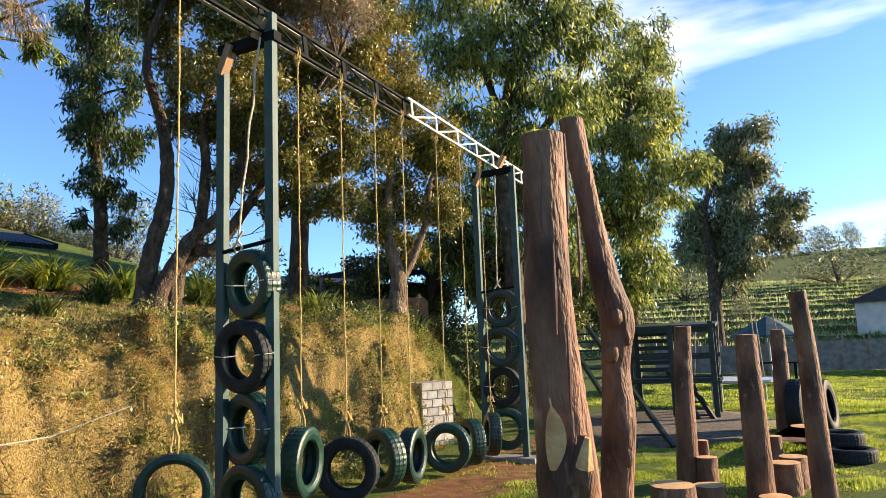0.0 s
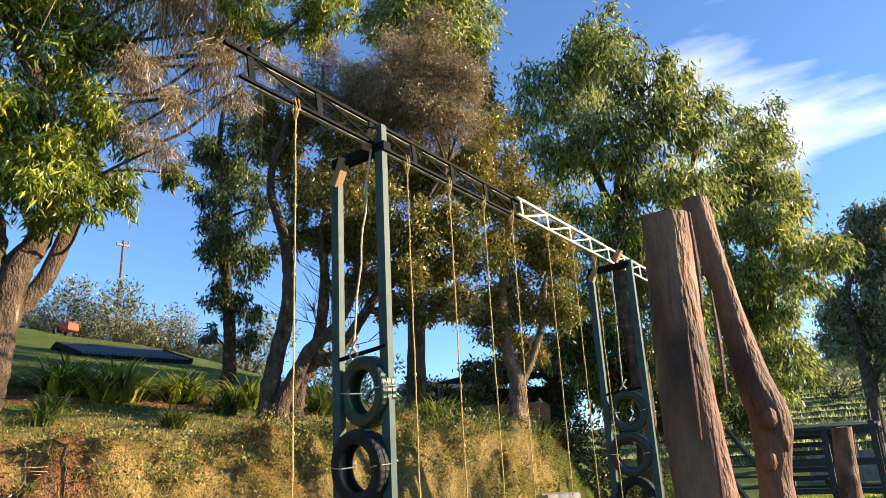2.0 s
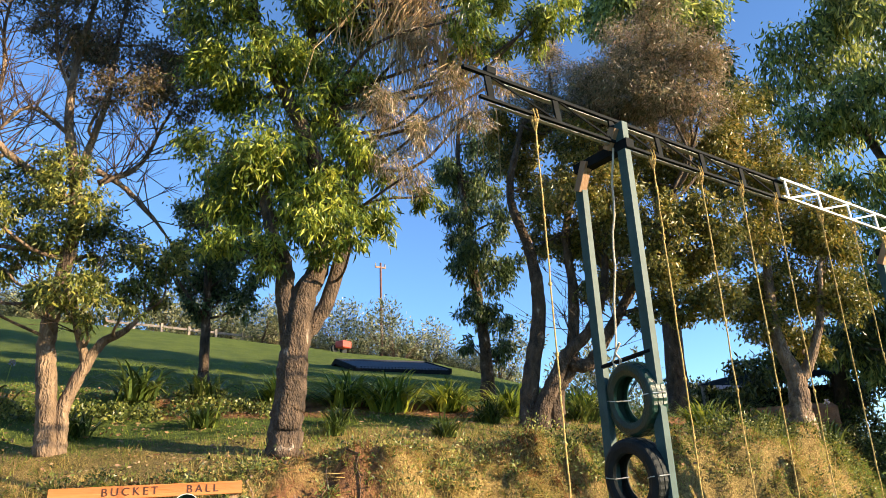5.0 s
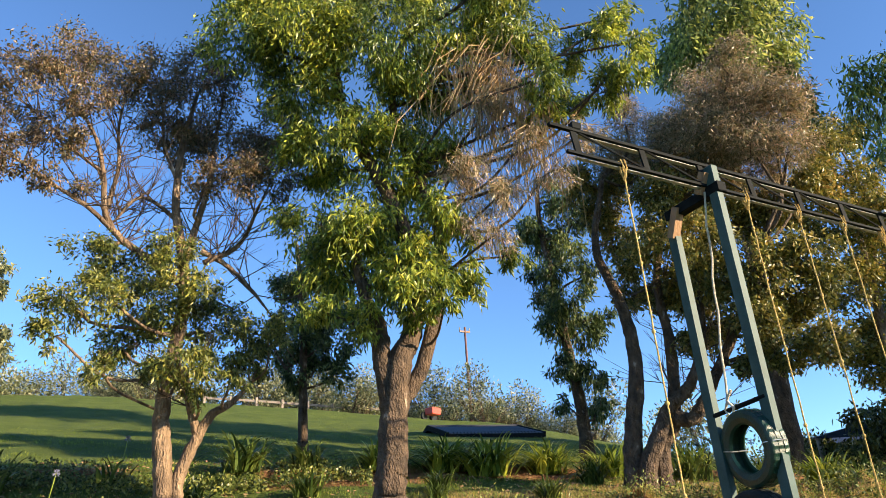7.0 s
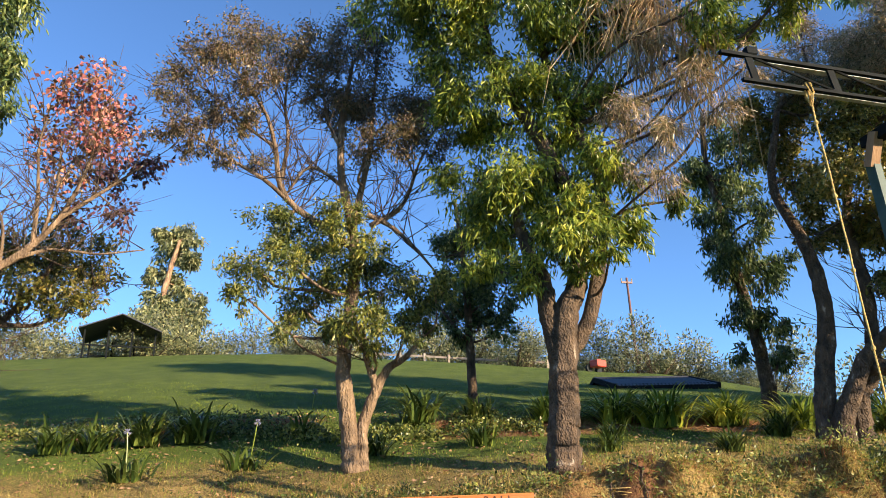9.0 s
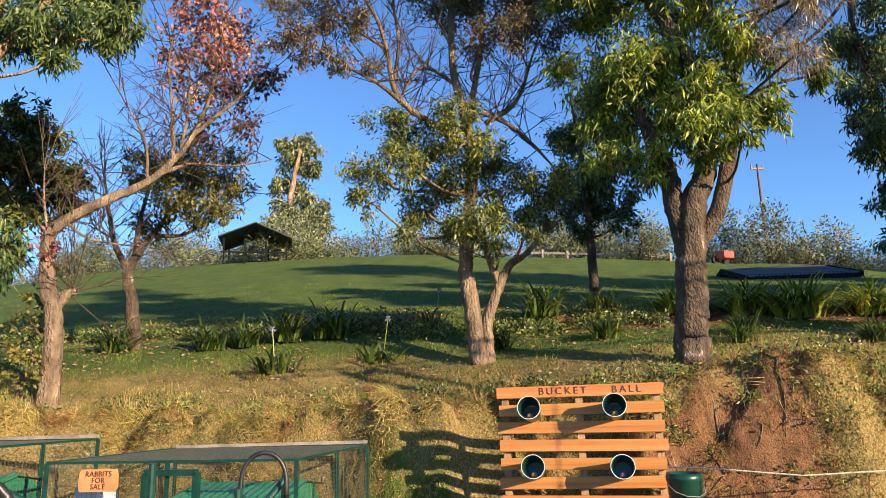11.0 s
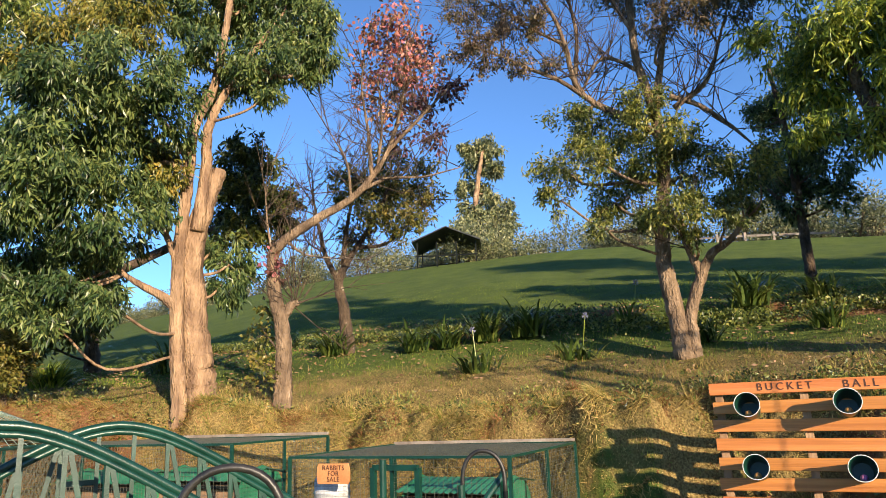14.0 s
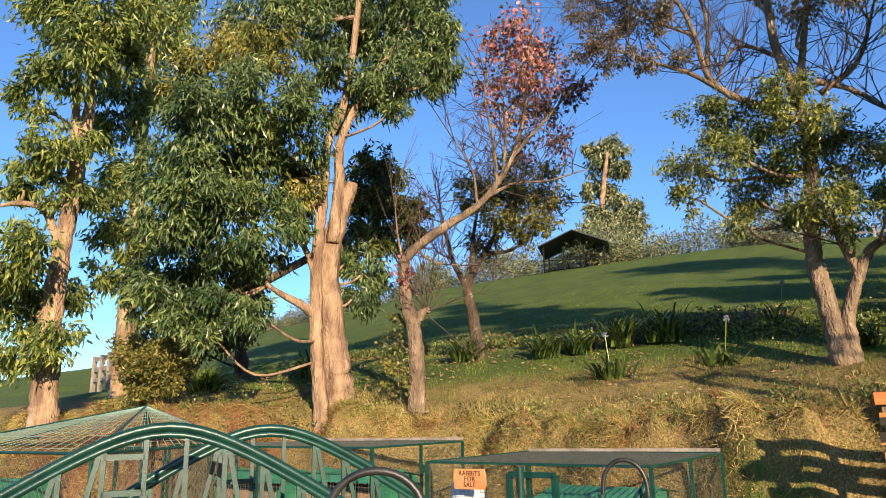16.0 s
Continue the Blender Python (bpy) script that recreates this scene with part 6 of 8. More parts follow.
MESHWIRE = mat("dull_mesh_wire", (0.1, 0.11, 0.085), (0.17, 0.18, 0.14), scale=20, fine=90, rough=0.5, metal=0.4, bump=0)


def hutch(at, yaw, w, d, h, label):
    """A rabbit hutch: sacking front, arched green end, sloping ribbed roof. Front along y, facing +x."""
    root = thing("hutch", pose(*at, 0, 0, yaw), label, "hutch", "hutches")
    part("box", Mesh().box((-d / 2, 0, h * 0.42), (d - 0.04, w - 0.04, h * 0.84), bevel=0.01), SACK, root, "brown sacking wall")
    prof = [(-d, 0.0), (-d, h * 0.8), (-d * 0.85, h * 0.92), (-d * 0.5, h * 1.0), (-d * 0.15, h * 0.94), (0.02, h * 0.8), (0.02, 0.0)]
    for s in (-1, 1):
        y = s * w / 2
        v = [(x, y, z) for x, z in prof] + [(x, y - s * 0.02, z) for x, z in prof]
        n = len(prof)
        part("end_panel", Mesh().add(v, [tuple(range(n)), tuple(reversed(range(n, 2 * n)))] + [(i, i + n, (i + 1) % n + n, (i + 1) % n) for i in range(n)]), GREEN_BRIGHT, root, "arched green sheet end")
    m, ribs = Mesh(), int(w / 0.03)
    for i in range(ribs + 1):
        y = -w / 2 - 0.05 + (w + 0.1) * i / ribs
        z = 0.012 * (i % 2)
        m.v += [(0.05, y, h * 0.88 + z), (-d * 0.5, y, h * 0.97 + z), (-d - 0.06, y, h * 0.9 + z)]
    for i in range(ribs):
        for k in (0, 1):
            m.f.append((i * 3 + k, i * 3 + k + 1, i * 3 + k + 4, i * 3 + k + 3))
    part("roof", m, GREEN_BRIGHT, root, "ribbed green sheet roof")
    part("eave", Mesh().box((0.03, 0, h * 0.83), (0.03, w + 0.02, 0.035), bevel=0.005), BLACK, root)
    return root


CF = (-0.22, -0.97)
CA = (-0.97, 0.22)
run, ca, cl = cage("rabbit_cage", (-5.66, -0.42, 0.0), CA, CF, 1.9, 2.08, 1.2, "green-framed wire mesh rabbit cage with a flat top")
run2, _, _ = cage("rabbit_cage", (-6.05, -2.98, 0.0), CA, CF, 1.5, 3.2, 1.33, "longer wire mesh rabbit cage against the bank")
run3, _, _ = cage("rabbit_cage", (-6.95, -6.35, 0.0), CA, CF, 1.3, 2.2, 1.3, "wire mesh cage beside the aviary")
door = Mesh()
for p, q in (((0, 0), (0, 1.12)), ((0.42, 0), (0.42, 1.12)), ((0, 1.12), (0.42, 1.12)), ((0, 0.05), (0.42, 0.05))):
    o = cl * 0.78 - ca * 0.03
    door.bar(o + cl * p[0] + Vector((0, 0, p[1])), o + cl * q[0] + Vector((0, 0, q[1])), 0.045, 0.045, ca)
dr = part("door", door, GREEN_PAINT, run, "narrow green gate frame")
part("padlock", Mesh().box(cl * 1.22 - ca * 0.07 + Vector((0, 0, 0.86)), (0.03, 0.04, 0.05), bevel=0.006), WIRE, dr, "small steel padlock")
hy = math.degrees(math.atan2(CF[1], CF[0])) + 90
hutch((-6.32, -1.06, 0.0), hy + 180 - 180, 0.95, 0.8, 0.98, "brown rabbit hutch with green ribbed roof inside the cage")
hutch((-6.75, -3.75, 0.0), hy, 1.1, 0.7, 1.08, "rabbit hutch with bright green arched end panels")
hutch((-6.95, -5.1, 0.0), hy, 1.1, 0.7, 1.05, "rabbit hutch with brown sacking and green roof")
hutch((-5.9, -8.3, 0.0), hy + 20, 1.0, 0.8, 1.0, "small green-roofed hutch inside the aviary")
solo("barrel", Mesh().spin([(0.002, 0.0), (0.13, 0.0), (0.15, 0.02), (0.16, 0.12), (0.166, 0.13), (0.16, 0.14), (0.162, 0.28), (0.168, 0.29), (0.16, 0.3), (0.155, 0.4), (0.14, 0.42), (0.002, 0.425)], None, 26), BARREL, "white plastic barrel behind the cage mesh", "barrel", smooth=True, at=pose(-6.3, -2.12, 0.6))
crate = thing("crate", pose(-6.3, -2.12, 0.0, 0, 0, 12), "rough brown timber crate under the white barrel", "crate")
for k in range(4):
    part("slat", Mesh().box((0.19, 0, 0.08 + 0.145 * k), (0.02, 0.4, 0.12), bevel=0.004), TIMBER, crate)
    part("slat", Mesh().box((-0.19, 0, 0.08 + 0.145 * k), (0.02, 0.4, 0.12), bevel=0.004), TIMBER, crate)
for y in (-0.19, 0.19):
    part("side", Mesh().box((0, y, 0.29), (0.36, 0.018, 0.58), bevel=0.004), TIMBER, crate)
part("top", Mesh().box((0, 0, 0.59), (0.42, 0.42, 0.02), bevel=0.004), TIMBER, crate)
solo("drum", Mesh().spin([(0.002, 0.0), (0.16, 0.0), (0.165, 0.4), (0.17, 0.42), (0.165, 0.44), (0.16, 0.75), (0.002, 0.76)], None, 22), TYRE_DARK, "dark drum standing in the cage", "drum", smooth=True, at=pose(-6.3, -1.5, 0.02))
sign = thing("sign", Matrix.Translation(Vector((-5.66, -0.42, 0)) + cl * 1.58 - ca * 0.045 + Vector((0, 0, 1.07))) @ pose(0, 0, 0, 0, 0, hy), "orange painted board that advertises rabbits", "sign")
sw, sh = 0.165, 0.085
outline = [(-sw, -sh * 0.7), (-sw * 0.96, -sh), (sw * 0.9, -sh * 0.96), (sw, -sh * 0.6), (sw * 0.98, sh * 0.5), (sw * 0.9, sh), (-sw * 0.92, sh * 0.97), (-sw, sh * 0.6), (-sw * 1.03, 0)]
nn_ = len(outline)
part("board", Mesh().add([(0, y, z) for y, z in outline] + [(0.012, y, z) for y, z in outline], [tuple(reversed(range(nn_))), tuple(range(nn_, 2 * nn_))] + [(i, (i + 1) % nn_, (i + 1) % nn_ + nn_, i + nn_) for i in range(nn_)]), SIGN, sign)
for text, z in (("RABBITS", 0.047), ("FOR", 0.0), ("SALE", -0.047)):
    lettering(text, 0.056, sign, Matrix.Translation((0.0145, 0, z)) @ UPRIGHT, INK, 1.1)

# ---- netted aviary ----
av = thing("aviary", (-5.6, -6.2, 0), "low aviary of pale green netting on thin poles", "aviary")
ring = [(0.9, 1.2), (0.2, -2.6), (-1.6, -3.6), (-2.4, -1.4), (-1.4, 0.9)]
apex = Vector((-0.85, 0.0, 1.8))
for x, y in ring:
    part("pole", Mesh().tube([(x, y, -0.1), (x, y, 1.35)], 0.018, 7), GREEN_PAINT, av)
part("pole", Mesh().tube([(apex.x, apex.y, -0.1), tuple(apex)], 0.025, 7), GREEN_PAINT, av)
NET = mat("green_netting", (0.22, 0.33, 0.25), (0.32, 0.42, 0.33), scale=20, fine=90, rough=0.7, bump=0)
for i, (x, y) in enumerate(ring):
    x2, y2 = ring[(i + 1) % 5]
    a, b = Vector((x, y, 1.35)), Vector((x2, y2, 1.35))
    net = Mesh()
    for k in range(18):
        net.tube([apex, a.lerp(b, k / 18)], 0.003, 3, False)
    for k in range(1, 13):
        net.tube([apex.lerp(a, k / 13), apex.lerp(b, k / 13)], 0.0025, 3, False)
    part("net_panel", net, NET, av)
    part("rail", Mesh().tube([a, b], 0.016, 6), GREEN_PAINT, av)
    part("ridge", Mesh().tube([apex, a], 0.012, 6), GREEN_PAINT, av)
    fence = Mesh()
    n = int((b - a).length / 0.075)
    for k in range(-10, n):
        for s in (1, -1):
            t0, t1 = k / n, (k + 14) / n
            u0, u1 = max(0, t0), min(1, t1)
            z0, z1 = 1.3 * (u0 - t0) / (t1 - t0), 1.3 * (u1 - t0) / (t1 - t0)
            if s < 0:
                z0, z1 = 1.3 - z0, 1.3 - z1
            p, q = a.lerp(b, u0), a.lerp(b, u1)
            fence.tube([(p.x, p.y, z0), (q.x, q.y, z1)], 0.002, 3, False)
    part("chain_link", fence, MESHWIRE, av, "diamond chain-link mesh")

# ---- arched footbridge ----
bridge = thing("footbridge", (-3.05, -2.57, 0), "arched green steel footbridge with latticed railings", "bridge")
ALONG = Vector((-0.68, 0.733, 0)).normalized()
RISE = 1.575


def arch(s, lift=0.0):
    return RISE - 0.68 * (math.sqrt(s * s + 0.145) - 0.38) + lift


def railing(off):
    def on(s, z):
        return ALONG * s + off + Vector((0, 0, z))

    stops = [-1.7 + 3.9 * k / 48 for k in range(49)]
    for lift, r in ((0.0, 0.024), (-0.042, 0.019)):
        part("handrail", Mesh().tube([on(s, arch(s, lift)) for s in stops], r, 10), GREEN_PAINT, bridge, smooth=True)
    part("deck_beam", Mesh().tube([on(s, max(0.02, arch(s, -1.0))) for s in stops], 0.035, 8), GREEN_PAINT, bridge, smooth=True)
    gap = 0.2
    for k in range(-8, 11):
        s = gap * (k + 0.5)
        low = max(0.0, arch(s, -1.0))
        part("baluster", Mesh().bar(on(s, low), on(s, arch(s, -0.05)), 0.024, 0.024, tuple(ALONG)), GREEN_PAINT, bridge)
        if k not in (-1, 0):
            way = 1 if k > 0 else -1
            s2 = s + way * gap * 0.95
            part("web", Mesh().bar(on(s2, max(0.0, arch(s2, -0.75))), on(s + way * 0.02, arch(s, -0.06)), 0.022, 0.026, tuple(ALONG)), GREEN_PAINT, bridge)
    for z in (-0.15, -0.33):
        part("rung", Mesh().bar(on(-gap * 1.5, arch(0, z)), on(-gap * 0.5, arch(0, z)), 0.024, 0.03), GREEN_PAINT, bridge)


railing(Vector((0, 0, 0)))
railing(Vector((-0.96, -0.06, -0.025)))
for k in range(22):
    s = -1.6 + 3.5 * k / 21
    part("deck_board", Mesh().box(ALONG * s + Vector((-0.48, -0.03, max(0.03, arch(s, -0.97)))), (0.15, 1.0, 0.03), pose(0, 0, 0, 0, 0, math.degrees(math.atan2(ALONG.y, ALONG.x))), bevel=0.004), GREYWOOD, bridge)

# ---- pipe gate and hoops by the bridge ----
gate = thing("pipe_gate", (-4.3, -0.6, 0), "green welded pipe gate beside the footbridge", "gate")
gp = [Vector((-0.17, -0.46, 0)), Vector((0.09, 0.09, 0)), Vector((-0.15, 0.3, 0))]
for p, h in zip(gp, (1.28, 1.15, 1.2)):
    part("post", Mesh().tube([p + Vector((0, 0, -0.1)), p + Vector((0, 0, h))], 0.022, 10), GREEN_PAINT, gate)
for p, q in ((gp[0] + Vector((0, 0, 0.77)), gp[1] + Vector((0, 0, 0.9))), (gp[1] + Vector((0, 0, 0.9)), gp[2] + Vector((0, 0, 1.18))), (gp[1] + Vector((0, 0, 0.62)), gp[2] + Vector((0, 0, 1.0))), (gp[0] + Vector((0, 0, 0.3)), gp[1] + Vector((0, 0, 0.4)))):
    part("rail", Mesh().tube([p, q], 0.02, 9), GREEN_PAINT, gate)


def hoop(at, yaw, w, h0, h1, r, label):
    root = thing("hose_hoop", pose(*at, 0, 0, yaw), label, "hose", "black hoops")
    pts = [(0, -w, h0 - 0.5)] + [(0, -w * math.cos(math.pi * k / 16), h0 + (h1 - h0) * math.sin(math.pi * k / 16) ** 0.8) for k in range(17)] + [(0, w, h0 - 0.12)]
    part("hose", Mesh().tube(pts, r, 10), HOSE, root, smooth=True)
    part("clamp", Mesh().tube([(0, w, h0 - 0.18), (0, w, h0 - 0.04)], r * 1.15, 10), BLACK, root, "dark hose clamp")
    part("stake", Mesh().tube([(0, -w, -0.1), (0, -w, h0 - 0.3)], r * 1.2, 8), GREEN_PAINT, root)
    part("stake", Mesh().tube([(0, w, -0.1), (0, w, h0 - 0.17)], r * 0.8, 8), GREEN_PAINT, root)
    return root


hoop((-2.88, -1.22, 0), 23, 0.215, 1.13, 1.37, 0.018, "black hose bent in a hoop over two stakes")
hoop((-4.33, -0.4, 0), 5, 0.125, 1.14, 1.33, 0.013, "smaller black hose hoop beside the gate")


# ---- plants ----
def strap_plant(name, label, at, count, length, seed, flower=0, leaf=None):
    rng = random.Random(seed)
    root = thing(name, at, label, "plant", "strap-leaved lilies")
    m = Mesh()
    for _ in range(count):
        a, l, lean = rng.uniform(0, 6.283), length * rng.uniform(0.6, 1.15), rng.uniform(0.35, 1.3)
        w, d = 0.019 * rng.uniform(0.8, 1.3), Vector((math.cos(a), math.sin(a), 0))
        s = Vector((-d.y, d.x, 0))
        o = Vector((rng.gauss(0, 0.1), rng.gauss(0, 0.1), 0)) + d * 0.05
        prev = None
        for k in range(7):
            t = k / 6
            p = o + d * (l * (0.12 + 0.72 * lean) * t ** 1.1) + Vector((0, 0, l * ((1.45 - 0.35 * lean) * t - (0.5 + 0.3 * lean) * t ** 2.2)))
            ww = w * (1 - 0.85 * t ** 2)
            i = len(m.v)
            m.v += [tuple(p - s * ww), tuple(p + s * ww)]
            if prev is not None:
                m.f.append((prev, prev + 1, i + 1, i))
            prev = i
    part("leaves", m, leaf or LEAF_LIT, root)
    for _ in range(flower):
        a, h = rng.uniform(0, 6.283), rng.uniform(0.6, 0.8)
        x, y = 0.12 * math.cos(a), 0.12 * math.sin(a)
        part("stalk", Mesh().tube([(x * 0.3, y * 0.3, 0), (x, y, h)], 0.007, 5), LEAF_LIT, root)
        hd = Mesh()
        for _ in range(26):
            q = Vector((rng.gauss(0, 1), rng.gauss(0, 1), rng.gauss(0.3, 1))).normalized()
            hd.tube([(x, y, h), tuple(Vector((x, y, h)) + q * 0.05)], [0.0015, 0.005], 4)
        part("flower_head", hd, PETAL, root, "round white flower head")
    return root


lily = [strap_plant("lily_plant", "clump of arching green strap leaves, coloured brighter as if sunlit", (-10.75, 5.7, gz(-10.75, 5.7)), 260, 0.8, 51, 0),
        strap_plant("lily_plant", "dark green strap-leaved clump in the bed", (-11.62, -1.49, gz(-11.62, -1.49)), 110, 0.75, 52, 0, LEAF_STRAP),
        strap_plant("lily_plant", "strap-leaved clump with tall white flower stalks", (-10.28, 0.03, gz(-10.28, 0.03)), 45, 0.5, 53, 1, LEAF_STRAP)]
PR = random.Random(9)
for k, x, y, s in ((1, -11.72, -0.83, 1.1), (2, -10.12, -1.39, 1), (1, -11.58, 2.62, 1.1), (0, -10.18, 6.2, 1.08), (0, -10.2, 7.3, 0.95), (1, -7.96, 5.79, 0.6), (1, -8.86, 7.19, 0.75), (1, -8.74, 4.57, 0.5), (1, -11.36, -2.67, 0.9), (1, -11.49, -2.15, 0.9), (2, -11.78, 0.85, 1.1), (1, -9.91, 3.2, 0.7), (1, -10.21, 1.72, 0.7), (0, -9.3, 7.9, 0.95), (1, -8.3, 8.6, 0.9), (0, -8.9, 9.2, 0.9), (2, -8.4, 10.2, 1), (1, -7.9, 9.6, 0.8), (0, -8.1, 11.2, 0.9), (1, -7.3, 11.0, 0.9), (1, -7.5, 12.2, 0.9), (2, -6.8, 12.6, 1), (0, -10.9, 4.6, 0.8), (1, -11.7, -4.2, 0.9), (2, -11.3, -5.2, 1), (1, -11.0, -7.0, 1), (0, -9.8, -8.3, 0.8), (1, -11.4, 3.6, 0.8), (1, -9.3, 4.9, 0.6)):
    copy_thing(lily[k], pose(x, y, gz(x, y) - 0.01, 0, 0, PR.uniform(0, 360)) @ Matrix.Scale(s, 4))


def leafy(name, label, category, blobs, leaf, count, size, seed, stems=5, group=""):
    """A low bush of small leaves on thin stems."""
    rng = np.random.default_rng(seed)
    x, y = blobs[0][0], blobs[0][1]
    z = gz(x, y)
    root = thing(name, (x, y, z), label, category, group)
    off = np.array((x, y, z))
    m, at, way = Mesh(), [], []
    for bx, by, bz, r in blobs:
        c = np.array((bx, by, bz)) - off
        for _ in range(stems):
            q = rng.normal(size=3) * r * 0.4
            m.tube([(rng.uniform(-0.05, 0.05), rng.uniform(-0.05, 0.05), -0.05), tuple(c * 0.6 + q * 0.3), tuple(c + q)], [0.012, 0.008, 0.003], 4, False)
        n = int(count * r * r / sum(b[3] ** 2 for b in blobs))
        q = rng.normal(size=(n, 3))
        q = q / np.linalg.norm(q, axis=1, keepdims=True) * (rng.uniform(0.3, 1, (n, 1)) ** 0.5) * r
        q *= 1 + 0.18 * np.sin(q[:, :1] * 9 / r + q[:, 1:2] * 7 / r)
        at.append(c + q)
        d = q / r + rng.normal(size=(n, 3)) * 0.7 + np.array((0, 0, 0.3))
        way.append(d / np.linalg.norm(d, axis=1, keepdims=True))
    tagged(part("branchwork", m, BARK, root), kind="stuff")
    part("foliage", leaf_mesh("foliage", np.concatenate(at), np.concatenate(way), rng, *size, leaf), leaf, root)
    return root


leafy("crimson_bush", "low crimson-leaved bush beside the cage", "bush", [(-5.3, -0.05, 0.5, 0.3), (-5.28, -0.33, 0.42, 0.26), (-5.32, 0.17, 0.52, 0.22), (-5.3, -0.05, 0.25, 0.33)], LEAF_PINK, 9000, (0.036, 0.012), 61)

# ---- concrete block pier in front of the bank ----
pier = thing("block_pier", pose(-5.43, 10.86, -0.04, 0, 0, 60) @ Matrix.Scale(0.9, 4), "unfinished pier of grey concrete blocks", "pier")
PW, PD, PH, PL = 0.66, 0.62, 0.15, 8
part("core", Mesh().box((0, 0.31, PH * PL / 2), (PW - 0.02, PD - 0.02, PH * PL - 0.02)), MORTAR, pier)
face_mesh = Mesh().box((0, 0, 0), (0.205, 0.1, PH - 0.014), bevel=0.006).mesh("brick", BLOCK)
half_mesh = Mesh().box((0, 0, 0), (0.097, 0.1, PH - 0.014), bevel=0.006).mesh("brick", BLOCK)
end_mesh = Mesh().box((0, 0, 0), (0.1, 0.26, PH - 0.014), bevel=0.006).mesh("brick", BLOCK)
for r in range(PL):
    z = PH * (r + 0.5)
    xs = [(-0.22, 0), (0.0, 0), (0.22, 0)] if r % 2 else [(-0.275, 1), (-0.11, 0), (0.11, 0), (0.275, 1)]
    for x, h in xs:
        part("brick", half_mesh if h else face_mesh, None, pier, at=pose(x, 0.03 + RNG.uniform(-0.004, 0.004), z))
    for s in (-1, 1):
        for y in (0.22, 0.49):
            part("brick", end_mesh, None, pier, at=pose(s * (PW / 2 - 0.035), y, z))


# ---- the hilltop and beyond the bank ----
def scrub(seed, label):
    rng = np.random.default_rng(seed)
    blobs = [(0, 0, 1.2, 0.9)] + [(rng.normal() * 0.9, rng.normal() * 0.9, rng.uniform(0.5, 2.3), rng.uniform(0.45, 0.95)) for _ in range(6)]
    ob = leafy("scrub_bush", label, "bush", [(x - 300, y - 300, z + gz(-300, -300), r) for x, y, z, r in blobs], LEAF_FAR, 2000, (0.15, 0.03), seed, 6, "scrub on the crest")
    return ob


bushes = [scrub(70 + i, "loose grey-green scrub bush on the hill crest") for i in range(4)]
SR = random.Random(21)
spots = []
for i in range(115):
    u = -62 + 76 * i / 115 + SR.uniform(-0.8, 0.8)
    spots.append((*xy(u, 33 + SR.uniform(0, 7)), SR.uniform(0.5, 1.35) * (1.25 if u < -8 else 1.05)))
for i in range(26):
    spots.append((*xy(-2 + 0.75 * i + SR.uniform(-0.5, 0.5), 35 + SR.uniform(0, 5)), SR.uniform(0.7, 1.3)))
for i in range(12):
    spots.append((*xy(13 + SR.uniform(0, 16), 30 + SR.uniform(-4, 10)), SR.uniform(1.0, 1.8)))
for i in range(14):
    spots.append((-14 + 70 * i / 14 + SR.uniform(-2, 2), 150 + SR.uniform(0, 25), SR.uniform(1.6, 3.2)))
for x, y, s in ((-10, 70, 2.2), (3.2, 80, 2.6), (6, 62, 1.3), (-4, 56, 0.9), (-13, 52, 1.6), (-17, 48, 1.6)):
    spots.append((x, y, s))
first = bushes[:]
for i, (x, y, s) in enumerate(spots):
    m = pose(x, y, gz(x, y) - 0.05, 0, 0, SR.uniform(0, 360)) @ Matrix.Diagonal((s, s, s * SR.uniform(0.8, 1.25), 1))
    if i < 4:
        first[i].matrix_world = m
    else:
        copy_thing(first[i % 4], pose(x, y, gz(x, y) - 0.05, 0, 0, SR.uniform(0, 360)) @ Matrix.Scale(s / first[i % 4].scale.x, 4))

shed = thing("open_shed", pose(-35.4, -7.1, gz(-35.4, -7.1), 0, 0, 8), "open-sided shed with a dark pitched roof on the crest", "shed")
for x in (-1.2, 1.2):
    for y in (-1.5, -0.5, 0.5, 1.5):
        part("post", Mesh().box((x, y, 0.45), (0.07, 0.07, 1.3)), BLACK, shed)
    part("rail", Mesh().box((x, 0, 0.4), (0.05, 3.2, 0.06)), BLACK, shed)
for s in (-1, 1):
    part("roof_slope", Mesh().add([(-1.6, 0, 1.8), (1.6, 0, 1.8), (1.6, s * 1.75, 1.05), (-1.6, s * 1.75, 1.05), (-1.6, 0, 1.85), (1.6, 0, 1.85), (1.6, s * 1.75, 1.11), (-1.6, s * 1.75, 1.11)], [(0, 1, 2, 3), (7, 6, 5, 4), (0, 4, 5, 1), (2, 6, 7, 3), (0, 3, 7, 4), (1, 5, 6, 2)]), ROOF_DARK, shed)
pole = thing("power_pole", (-31.0, 17.2, gz(-31, 17.2)), "brown wooden power pole with a short crossarm", "pole")
part("shaft", Mesh().tube([(0, 0, -0.3), (0, 0.02, 5.7)], [0.085, 0.055], 9), RUST, pole)
part("crossarm", Mesh().box((0, 0, 5.45), (0.08, 0.6, 0.09)), RUST, pole)
for y in (-0.28, 0.28):
    part("insulator", Mesh().tube([(0, y, 5.49), (0, y, 5.67)], [0.04, 0.025], 7), MORTAR, pole)
low = thing("low_shelter", pose(-19.5, 11.1, gz(-19.5, 11.1) - 0.05, 0, 0, -8), "low shelter with a dark corrugated gable roof on the lawn", "shelter")
LB = -(gz(-19.5, 11.1) - 0.05)
LE, LR = LB + 4.66, LB + 5.17
